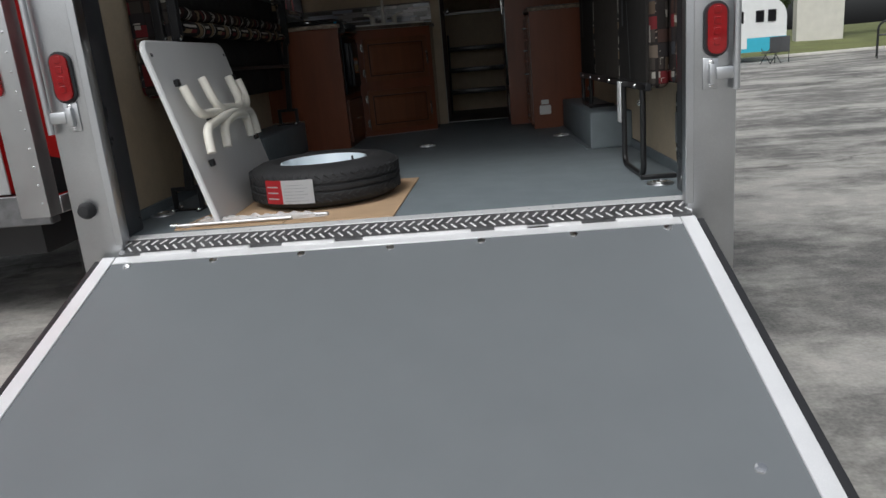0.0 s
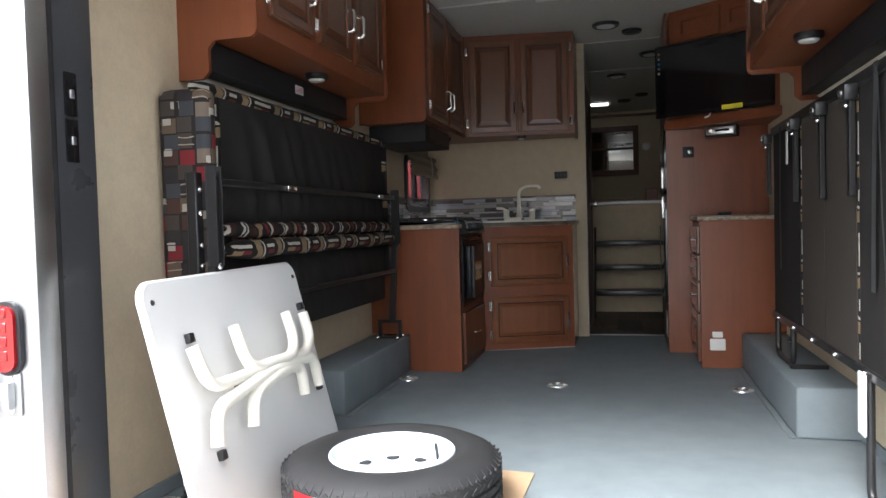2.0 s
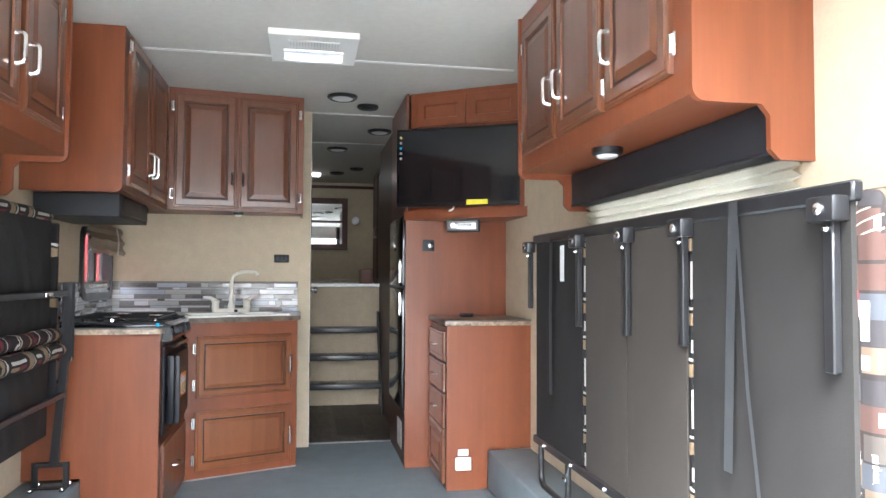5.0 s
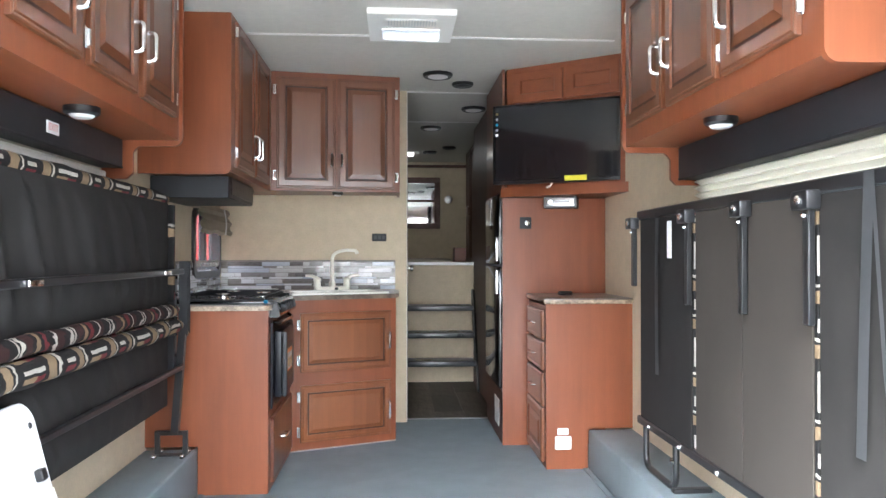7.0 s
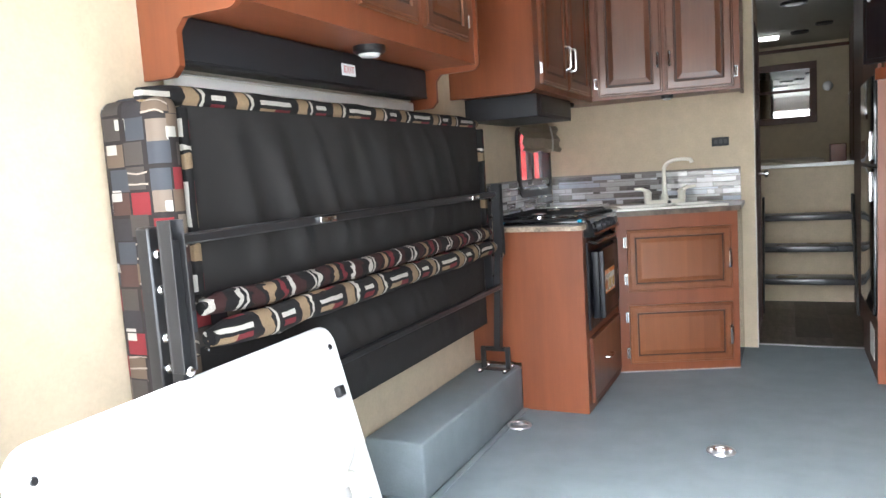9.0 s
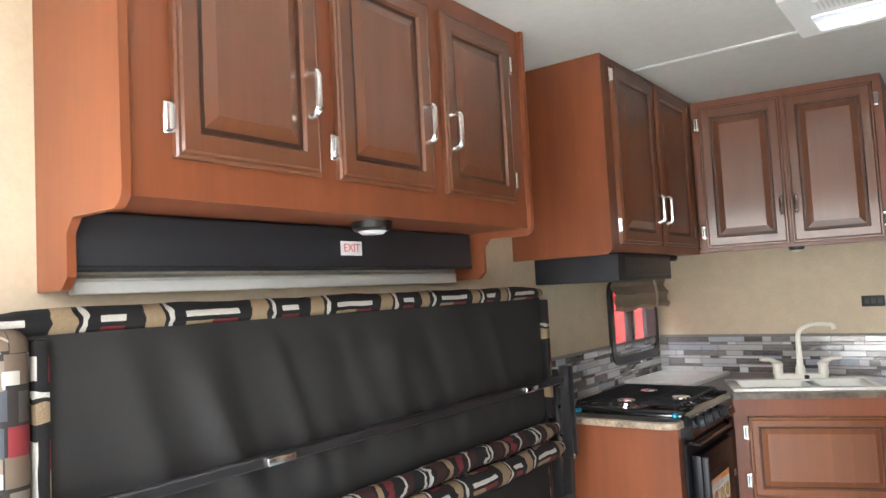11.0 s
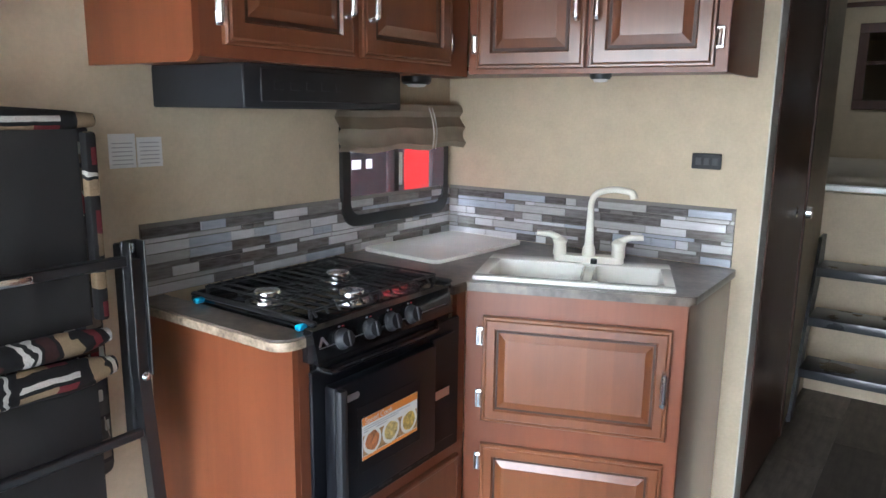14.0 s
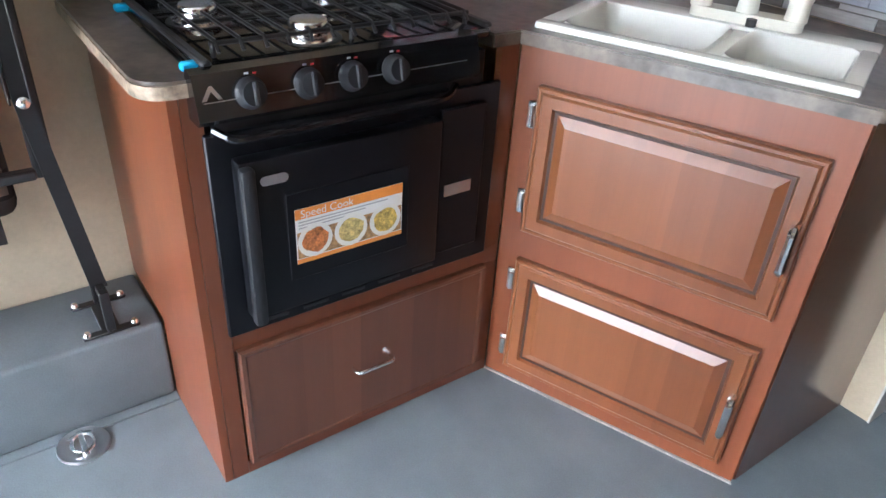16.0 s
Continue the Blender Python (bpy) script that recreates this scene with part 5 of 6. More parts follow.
def left_bed():
    y0, y1 = 0.64, 2.54
    t = thing("folding_bed", "bunk bed folded against the wall, charcoal underside, block-print mattress edges", "bed", (0, 0, 0))
    X = -1.045
    mat = box(B(), -1.235, X - 0.025, y0 + 0.01, y1 - 0.01, 0.54, 1.42, 0.03, 3)
    part("mattress", mat, M_PRINT, t, "block-print mattress", True)
    f = Matrix.Translation((X - 0.02, y0 + 0.05, 0)) @ Matrix(((0, 1, 0, 0), (1, 0, 0, 0), (0, 0, 1, 0), (0, 0, 0, 1)))
    for k, (z0, h, dep, fo) in enumerate(((0.94, 0.455, 0.048, 1.0), (0.49, 0.33, 0.05, 0.9))):
        b = cloth_panel(y1 - y0 - 0.10, h, dep, 3 + k * 7, fo)
        bmesh.ops.transform(b, matrix=Matrix.Translation((0, 0, z0)), verts=b.verts)
        bmesh.ops.transform(b, matrix=f, verts=b.verts)
        part("underside_cloth", b, M_CHAR, t, "loose charcoal dust cloth")
    part("top_edge", roll(B(), y0 - 0.02, y1, -1.088, 1.415, 0.028, 1), M_PRINT_TOP, t, "block-print mattress edge")
    part("middle_edge", roll(B(), y0 + 0.05, y1 - 0.03, -1.035, 0.918, 0.030, 4, 0.01), M_PRINT_MID, t, "block-print mattress edge")
    part("middle_edge", roll(B(), y0 + 0.05, y1 - 0.03, -1.02, 0.848, 0.037, 6, 0.01), M_PRINT_LOW, t, "block-print mattress edge")
    part("end_edge", box(B(), -1.232, X + 0.012, y0 - 0.02, y0 + 0.05, 0.55, 1.41, 0.028, 3), M_PRINT, t, "block-print mattress end")
    for y in (y0 + 0.052, y1 - 0.045):
        part("side_border", box(B(), X - 0.028, X + 0.004, y, y + 0.028, 0.95, 1.39, 0.008, 2), M_PRINT_UP, t, "stapled block-print border")
    part("frame_rail", box(B(), X + 0.006, X + 0.034, y0 - 0.03, y1 + 0.03, 1.075, 1.100, 0.004), M_BLACK, t, "black steel rail")
    part("frame_rail", box(B(), X + 0.012, X + 0.034, y0 - 0.03, y1 + 0.03, 0.640, 0.662, 0.004), M_BLACK, t, "black steel rail")
    # each end: an upright channel, a swing arm, and a bracket on two bolted foot bars
    for y, z, xp in ((y0 - 0.055, 0.0, X + 0.03), (y1 + 0.035, 0.226, X + 0.01)):
        yf = y + (0.06 if z else 0.02)
        ch = B()
        box(ch, xp, xp + 0.005, y - 0.020, y + 0.020, 0.80, 1.135, 0.001)
        for e in (-0.020, 0.016):
            box(ch, xp + 0.0052, xp + 0.040, y + e, y + e + 0.004, 0.80, 1.135, 0.001)
        post = part("post", ch, M_BLACK, t, "black steel channel post", False)
        bolt(post, (xp + 0.006, y, 1.115), "x")
        bar = B()
        tube(bar, [(xp + 0.012, y, 1.09), (xp + 0.010, y + 0.004, 0.80), (X - 0.03, yf, z + 0.105)], [0.020, 0.022, 0.024], 4)
        leg = part("leg_bar", bar, M_BLACK, t, "flat black steel leg")
        bolt(leg, (xp + 0.03, y + 0.004, 0.80), "x", 0.012)
        arm = part("arm", box(B(), X - 0.055, X - 0.015, y - 0.004, y + 0.036, 0.62, 1.12, 0.004), M_BLACK, t, "black steel swing arm")
        for zz in (1.06, 0.98, 0.87, 0.80, 0.70):
            bolt(arm, (X - 0.014, y + 0.014, zz), "x", 0.011)
        br = B()
        for x in (-1.027, -1.155):
            box(br, x - 0.011, x + 0.011, yf - 0.010, yf + 0.010, z + 0.008, z + 0.115, 0.002)
        box(br, -1.144, -1.038, yf - 0.010, yf + 0.010, z + 0.095, z + 0.115, 0.002)
        box(br, -1.144, -1.038, yf - 0.020, yf + 0.020, z, z + 0.006, 0.001)
        foot = part("foot_bracket", br, M_BLACK, t, "black steel foot bracket", False)
        for x in (-1.027, -1.155):
            part("foot_bar", box(B(), x - 0.010, x + 0.010, yf - 0.062, yf + 0.062, z, z + 0.0075, 0.002), M_BLACK, foot, "flat foot bar")
            for dy in (-0.052, 0.052):
                bolt(foot, (x, yf + dy, z + 0.0075), "z", 0.010)
    for y in (1.19, 2.30):
        part("catch", box(B(), X + 0.034, X + 0.044, y - 0.040, y + 0.040, 1.077, 1.096, 0.004, 2), M_CHROME, t, "bright catch plate")
    for k in range(7):
        bolt(t, (X - 0.012, y0 + 0.075, 0.72 + k * 0.095), "x", 0.006)
    return t


left_bed()


def right_sofa():
    y0, y1 = 0.36, 2.41
    t = thing("folding_sofa", "sofa bed folded against the wall, dark underside, block-print cushions", "sofa bed", (0, 0, 0))
    X = 1.072
    cushion = part("cushion", box(B(), X + 0.008, 1.155, y0 + 0.01, y1, 0.405, 1.345, 0.03, 4), M_PRINT, t, "block-print cushion")
    part("rear_cushion", box(B(), 1.158, 1.235, y0 - 0.03, y1, 0.42, 1.36, 0.03, 4), M_PRINT, t, "block-print rear cushion")
    spans = [(0.425, 1.02, M_WARM, 0.010), (1.055, 1.44, M_TAUPE, 0.004), (1.445, 1.80, M_TAUPE, 0.004), (1.84, 2.40, M_CHAR, 0.008)]
    f = Matrix.Translation((X - 0.004, 0, 0)) @ Matrix(((0, -1, 0, 0), (1, 0, 0, 0), (0, 0, 1, 0), (0, 0, 0, 1)))
    for k, (a, b_, m, dep) in enumerate(spans):
        b = cloth_panel(b_ - a, 0.90, dep, 11 + k * 5, 0.6, 18, 18)
        bmesh.ops.transform(b, matrix=f @ Matrix.Translation((a, 0, 0.425)), verts=b.verts)
        part("underside_panel", b, m, t, "taupe underside panel" if m is M_TAUPE else "charcoal underside panel")
    for a, b_ in ((1.024, 1.052), (1.805, 1.836)):
        part("cushion_seam", box(B(), X - 0.004, X + 0.007, a + 0.004, b_ - 0.004, 0.44, 1.31, 0.004, 2), M_PRINT_UP, t, "block-print cushion edge between panels")
    part("top_rail", box(B(), X - 0.012, X + 0.016, y0 + 0.05, y1 + 0.02, 1.322, 1.364, 0.005), M_BLACK, t, "black steel top rail")
    part("low_rail", box(B(), X - 0.012, X + 0.016, y0 + 0.05, y1 + 0.02, 0.395, 0.43, 0.005), M_BLACK, t, "black steel lower rail")
    for y in (0.460, 1.043, 1.407, 1.832, 2.44):
        h = 0.335 if y < 2.2 else 0.29
        s = part("slide_bracket", box(B(), X - 0.030, X - 0.010, y - 0.015, y + 0.015, 1.31 - h, 1.31, 0.003), M_BLACK, t, "black steel slide bar")
        part("clamp", box(B(), X - 0.050, X - 0.008, y - 0.040, y + 0.040, 1.282, 1.334, 0.006, 2), M_BLACK, s, "black clamp plate")
        bolt(s, (X - 0.050, y, 1.308), "x", 0.013, -1)
        bolt(s, (X - 0.031, y, 1.268), "x", 0.008, -1)
    for y, top, low, lean in ((0.80, 1.36, 0.68, 0.03), (0.79, 1.355, 0.44, -0.12), (2.15, 1.34, 0.66, 0.0)):
        b = B()
        pts = [(X - 0.020, y, top), (X - 0.024, y + lean * 0.4, (top + low) / 2), (X - 0.022, y + lean, low)]
        wdt = 0.019 if lean >= 0 else 0.007
        vs = [[b.verts.new((p[0], p[1] + s * wdt, p[2])) for s in (-1, 1)] for p in pts]
        for p, q in zip(vs, vs[1:]):
            b.faces.new((p[0], p[1], q[1], q[0]))
        bmesh.ops.solidify(b, geom=b.faces[:], thickness=0.003)
        part("strap", b, M_STRAP, t, "hanging grey webbing strap")
    part("tag", box(B(), X - 0.018, X - 0.0165, 2.0, 2.045, 1.15, 1.30), M_WHITE, t, "white paper tag")
    for ya, yb, z in ((0.496, 0.92, 0.0), (1.99, 2.33, 0.216)):
        b = tube(B(), bend([(X - 0.005, ya, 0.40), (X - 0.005, ya, z + 0.014), (X - 0.005, yb, z + 0.014), (X - 0.005, yb, 0.40)], 0.06, 6), 0.0135, 10)
        part("leg_loop", b, M_BLACK, t, "black bent-tube leg")
        part("leg_plate", box(B(), X - 0.02, X + 0.14, ya - 0.015, ya + 0.015, z, z + 0.02, 0.004), M_BLACK, t, "black floor plate")
        bolt(t, (X - 0.019, ya, 0.343), "x", 0.014, -1)
    part("cloth_scrap", box(B(), X - 0.030, X - 0.020, 0.90, 0.965, 0.22, 0.42, 0.004), M_WHITE, t, "white paper wrap on the leg")
    for k in range(6):
        bolt(t, (X - 0.012, 0.62 + k * 0.33, 0.412), "x", 0.009, -1)
    return t


right_sofa()


def floor_latch():
    t = thing("entry_handle", "black recessed door latch low on the wall", "latch", (W, 0.50, 0.22))
    o = round_poly([(-0.085, -0.165), (0.085, -0.165), (0.085, 0.165), (-0.085, 0.165)], 0.04, 6)
    part("plate", prism(B(), o, "x", -0.016, -0.0005), M_BLACKPL, t)
    part("recess", prism(B(), round_poly([(-0.055, -0.13), (0.055, -0.13), (0.055, 0.13), (-0.055, 0.13)], 0.03, 6), "x", -0.019, -0.0165), M_GLOSS, t)
    part("lever", box(B(), -0.034, -0.02, -0.03, 0.035, -0.07, 0.07, 0.006, 2), M_ALU, t, "grey lever")
    for z in (-0.1, 0.1):
        part("bar", box(B(), -0.028, -0.0195, -0.035, 0.045, z - 0.008, z + 0.008, 0.003), M_ALU, t)


floor_latch()


def tie_down(x, y):
    t = thing("tie_down", "recessed steel D-ring tie-down in the floor", "tie-down", (x, y, 0.0005), 0, "floor tie-downs")
    part("cup", lathe(B(), [(0.058, 0), (0.056, 0.006), (0.044, 0.006), (0.036, 0.001), (0, 0.001)], (0, 0, 0), "z", 28), M_ALU, t, "steel cup")
    part("ring", tube(B(), [(0.03 * math.cos(a), 0.024 * math.sin(a), 0.009) for a in np.linspace(0, 2 * math.pi, 17)[:-1]], 0.0045, 8, True), M_CHROME, t, "steel ring")
    part("bar", box(B(), -0.042, 0.042, -0.007, 0.007, 0.004, 0.012, 0.002), M_CHROME, t)


for p in ((-1.19, 0.52), (1.11, 0.37), (-0.05, 2.45), (-0.94, 2.51), (0.915, 2.46)):
    tie_down(*p)


# ---- drawer cabinet, pantry, screen ----
def drawer_cabinet():
    c = thing("drawer_cabinet", "cherry base cabinet with a stack of drawers and laminate top", "cabinet", (0, 0, 0))
    x0, y0, y1 = 0.77, 3.05, 3.55
    part("end_panel", prism(B(), [(x0, 0.0), (1.0, 0.0), (1.0, 0.218), (W - 0.001, 0.218), (W - 0.001, 0.897), (x0, 0.897)], "y", y0, y0 + 0.018), M_CASE, c, "plain cherry end panel")
    f = B()
    for a, b, z0, z1 in ((y0 + 0.019, y0 + 0.05, 0, 0.885), (y1 - 0.04, y1, 0, 0.885), (y0 + 0.05, y1 - 0.04, 0, 0.06), (y0 + 0.05, y1 - 0.04, 0.86, 0.885)):
        box(f, x0 + 0.001, x0 + 0.019, a, b, z0, z1)
    part("face_frame", f, M_FACE, c, "cherry face frame", False)
    part("back", box(B(), x0 + 0.03, W - 0.001, y0 + 0.02, y1 - 0.001, 0.24, 0.88), M_FACE, c)
    m0 = face_frame((x0, y1 - 0.03, 0), (0, -1, 0), (0, 0, 1))
    for z0, h in ((0.70, 0.16), (0.53, 0.155), (0.335, 0.18)):
        m = m0 @ Matrix.Translation((0, z0, 0.001))
        d = part("drawer", raised(B(), m, 0.43, h, [(0, 0), (0, 0.012), (0.005, 0.018), (0.014, 0.018), (0.018, 0.016), (0.03, 0.018)]), M_DOOR, c, "drawer front", False)
        part("handle", tube(B(), bend([m @ Vector(p) for p in ((0.165, h / 2, 0.016), (0.168, h / 2, 0.042), (0.262, h / 2, 0.042), (0.265, h / 2, 0.016))], 0.014, 4), 0.005, 8), M_CHROME, d, "chrome bow handle")
    cabinet_door(c, m0 @ Matrix.Translation((0, 0.03, 0.001)), 0.43, 0.295, M_DOOR, None, None)
    return c


drawer_cabinet()


def drawer_top():
    t = thing("side_counter", "small marbled laminate top on the drawer cabinet", "countertop", (0, 0, 0.898))
    part("top", box(B(), 0.755, W - 0.001, 3.03, 3.552, 0.004, 0.03, 0.006, 2), M_LAM, t)
    part("edge", box(B(), 0.7535, W - 0.002, 3.0285, 3.05, 0.0, 0.024, 0.004), M_LAMEDGE, t, "pale laminate edge")


drawer_top()


def wall_sockets():
    t = thing("socket_box", "white power socket on the cabinet end panel", "socket", (0.861, 3.05, 0.145))
    part("plate", box(B(), -0.045, 0.045, -0.02, 0, -0.036, 0.036, 0.008, 2), M_SEAM, t)
    t2 = thing("socket_plate", "small white wall plate on the cabinet end", "socket", (0.861, 3.05, 0.205))
    part("plate", box(B(), -0.03, 0.03, -0.010, 0, -0.018, 0.018, 0.004, 2), M_SEAM, t2)


wall_sockets()


def remote():
    t = thing("remote_control", "small black remote lying on the drawer cabinet", "remote", (0.95, 3.36, 0.9285), 15)
    part("body", box(B(), -0.04, 0.04, -0.02, 0.02, 0, 0.022, 0.008, 3), M_BLACKPL, t)


remote()


def pantry():
    c = thing("pantry_unit", "tall cherry-panelled unit beside the hall", "cabinet", (0, 0, 0))
    part("front_panel", box(B(), 0.608, W - 0.001, 3.556, 3.574, 0.0, 1.515), M_CASE, c, "plain cherry panel")
    part("side_panel", box(B(), 0.610, 0.626, 3.575, 4.32, 1.56, CEIL - 0.002), M_FACE, c)
    part("low_panel", box(B(), 0.610, 0.626, 3.575, 4.32, 0.0, 0.32), M_DARKWOOD, c, "dark panel under the refrigerator")
    part("back_panel", box(B(), 0.63, W - 0.001, 4.30, 4.325, 0.0, CEIL - 0.002), M_FACE, c)
    # upper corner cabinet with slanted front
    poly = [(0.64, 3.585), (1.249, 3.165), (1.249, 4.29), (0.64, 4.29)]
    part("upper_cabinet", prism(B(), poly, "z", 1.575, CEIL - 0.002), M_CASE, c, "slanted upper cabinet")
    part("upper_shelf", prism(B(), [(0.60, 3.575), (1.249, 3.11), (1.249, 3.60), (0.60, 3.60)], "z", 1.517, 1.574), M_CASE, c, "thick cherry shelf under the screen")
    u = Vector((1.249 - 0.64, 3.165 - 3.585, 0))
    m = face_frame((0.64, 3.585, 1.99), u, (0, 0, 1))
    L = u.length
    for k in range(2):
        md = m @ Matrix.Translation((0.05 + k * (L - 0.06) / 2, 0.10, 0.001))
        part("flip_door", raised(B(), md, (L - 0.1) / 2, 0.185, [(0, 0), (0, 0.016), (0.004, 0.018), (0.05, 0.018), (0.055, 0.010), (0.06, 0.009)]), M_CASE_Y, c, "flat recessed-panel door", False)
    return c


pantry()


def refrigerator():
    t = thing("refrigerator", "black two-door refrigerator built into the hall side", "refrigerator", (0.606, 3.60, 0.33))
    part("body", box(B(), 0.022, 0.60, 0, 0.68, 0, 1.22), M_BLACK, t)
    for z0, z1 in ((0.005, 0.76), (0.775, 1.215)):
        d = part("door", box(B(), -0.012, 0.020, 0.01, 0.67, z0, z1, 0.006, 2), M_GLOSS, t, "glossy black door")
        part("handle", box(B(), -0.03, -0.013, 0.03, 0.055, z1 - 0.17 if z0 < 0.5 else z0 + 0.02, z1 - 0.02 if z0 < 0.5 else z0 + 0.17, 0.005, 2), M_CHROME, d, "silver handle")
    part("vent_plate", box(B(), 0.0, 0.003, 0.1, 0.3, -0.25, -0.08, 0.001), M_SEAM, t, "pale vent plate")


refrigerator()


def television():
    a, b = Vector((0.545, 3.515, 0)), Vector((1.222, 3.17, 0))
    turn = math.degrees(math.atan2(b.y - a.y, b.x - a.x))
    t = thing("television", "flat black television on the slanted cabinet with a yellow sticker", "television", (a.x, a.y, 1.59), turn)
    L = (b - a).length
    part("body", box(B(), 0, L, 0.004, 0.05, 0, 0.475, 0.008, 2), M_BLACKPL, t)
    part("screen", box(B(), 0.014, L - 0.014, 0.0, 0.003, 0.024, 0.463), M_SCREEN, t, "dark glossy screen")
    bz = B()
    for q in ((0, L, 0, 0.022), (0, L, 0.465, 0.475), (0, 0.012, 0.022, 0.465), (L - 0.012, L, 0.022, 0.465)):
        box(bz, q[0], q[1], -0.006, 0.0035, q[2], q[3], 0.002)
    part("bezel", bz, M_GLOSS, t, "glossy black bezel")
    part("sticker", box(B(), L * 0.58, L * 0.58 + 0.13, -0.0068, -0.0062, 0.006, 0.036), M_YELLOW, t, "yellow sticker")
    strip = part("icon_strip", box(B(), 0.0145, 0.036, -0.0008, -0.0002, 0.24, 0.455), M_GLOSS, t, "black strip with round printed icons")
    for k, m in enumerate((M_FOODG, M_GREYINK, M_BLUE, M_GREYINK, M_WHITE)):
        part("icon", lathe(B(), [(0.0085, 0), (0.0085, 0.0005), (0, 0.0006)], (0.025, -0.0009, 0.425 - k * 0.032), "y", 16, False, -1), m, strip)
    part("mount", box(B(), L * 0.3, L * 0.7, 0.05, 0.075, 0.1, 0.36), M_BLACK, t)
    part("cable", tube(B(), bend([(L * 0.47, 0.03, 0.004), (L * 0.46, 0.02, -0.02), (L * 0.44, -0.01, -0.03)], 0.01, 4), 0.006, 8), M_SEAM, t, "pale cable end")


television()


def radio():
    t = thing("car_stereo", "silver-faced stereo under the shelf", "radio", (0.94, 3.44, 1.445), -20)
    part("body", box(B(), -0.10, 0.10, 0, 0.09, 0, 0.072, 0.004), M_BLACK, t)
    f = part("face", box(B(), -0.085, 0.085, -0.012, -0.001, 0.012, 0.06, 0.004, 2), M_ALU, t, "silver faceplate")
    part("display", box(B(), -0.03, 0.06, -0.014, -0.0125, 0.03, 0.045), M_SCREEN, f)
    part("knob", lathe(B(), [(0.016, 0), (0.014, 0.012), (0, 0.013)], (-0.058, -0.012, 0.036), "y", 18, False, -1), M_CHROME, f)


radio()


def push_button():
    t = thing("wall_button", "round chrome button on a black square plate", "switch", (0.75, 3.555, 1.36))
    part("plate", box(B(), -0.036, 0.036, -0.006, 0, -0.036, 0.036, 0.004, 2), M_BLACKPL, t)
    part("button", lathe(B(), [(0.016, 0), (0.016, 0.01), (0.01, 0.014), (0, 0.015)], (0.008, -0.006, 0), "y", 18, False, -1), M_CHROME, t)


push_button()


# ---- ceiling fittings ----
def roof_vent():
    t = thing("roof_vent", "white square ceiling vent with louvred cover", "vent", (0.03, 2.735, CEIL))
    w, d = 0.21, 0.215
    fl = B()
    for q in ((-w, w, -d, 0.0), (-w, -0.145, 0.0, 0.165), (0.145, w, 0.0, 0.165), (-w, w, 0.165, d)):
        box(fl, *q, -0.03, -0.0005)
    part("flange", fl, M_SEAM, t, "white square flange", False)
    part("dome", box(B(), -0.17, 0.17, -0.01, 0.18, 0.10, 0.112, 0.005), M_GLASS, t, "clear roof dome").visible_shadow = False
    part("lid", box(B(), -0.145, 0.145, 0.0, 0.165, -0.036, -0.0305, 0.003), M_LID, t, "translucent lid")
    for k in range(2):
        part("divider", box(B(), -0.05 + k * 0.097, -0.044 + k * 0.097, 0.004, 0.161, -0.039, -0.0365), M_SEAM, t)
    g = part("grille", box(B(), -0.12, 0.12, -0.15, -0.06, -0.034, -0.0305), M_SEAM, t)
    for k in range(17):
        part("slat", box(B(), -0.112 + k * 0.014, -0.108 + k * 0.014, -0.145, -0.065, -0.037, -0.0342), M_ALU, g)


roof_vent()


def ceiling_disc(x, y, r, lit=False):
    t = thing("ceiling_disc", "flat round dark-rimmed ceiling lamp, switched off" if r > 0.08 else "round black ceiling speaker", "light", (x, y, CEIL), 0, "ceiling fittings")
    part("ring", lathe(B(), [(r, 0), (r, 0.012), (r * 0.9, 0.02), (r * 0.8, 0.018)], (0, 0, -0.0005), "z", 28, False, -1), M_BLACK, t, "dark rim")
    part("lens", lathe(B(), [(r * 0.82, 0.012), (r * 0.6, 0.022), (0, 0.024)], (0, 0, 0), "z", 28, False, -1), M_LENS if r > 0.08 else M_BLACKPL, t)


for q in ((0.22, 3.72, 0.095), (0.40, 3.95, 0.072), (0.56, 4.75, 0.095), (0.27, 5.60, 0.095), (0.52, 6.75, 0.072), (0.33, 7.10, 0.08)):
    ceiling_disc(*q)


def loft_lamp():
    t = thing("loft_lamp", "small rectangular ceiling lamp, switched on", "light", (0.03, 7.2, CEIL))
    part("base", box(B(), -0.13, 0.13, -0.07, 0.07, -0.012, -0.0005, 0.004), M_SEAM, t)
    part("lens", box(B(), -0.12, 0.12, -0.06, 0.06, -0.03, -0.0125, 0.006, 2), M_LED, t, "lit white lens")


loft_lamp()


# ---- hall and loft ----
def hall_door():
    t = tagged(new("door_1"), "dark brown hall door, closed, with a satin knob", "door", "", "structure")
    part("leaf", box(B(), 0.013, 0.034, 4.34, 5.02, 0.01, 1.96, 0.002), M_DARKWOOD, t)
    fr = B()
    for q in ((4.30, 4.338, 0.004, 2.0), (5.022, 5.06, 0.004, 2.0), (4.338, 5.022, 1.962, 2.0)):
        box(fr, 0.0125, 0.040, q[0], q[1], q[2], q[3], 0.002)
    part("frame", fr, M_DARKWOOD, t)
    k = part("knob", lathe(B(), [(0.022, 0), (0.022, 0.004), (0.010, 0.008), (0.010, 0.03), (0.026, 0.04), (0.024, 0.058), (0, 0.062)], (0.034, 4.84, 1.06), "x", 20), M_CHROME, t, "satin metal knob")


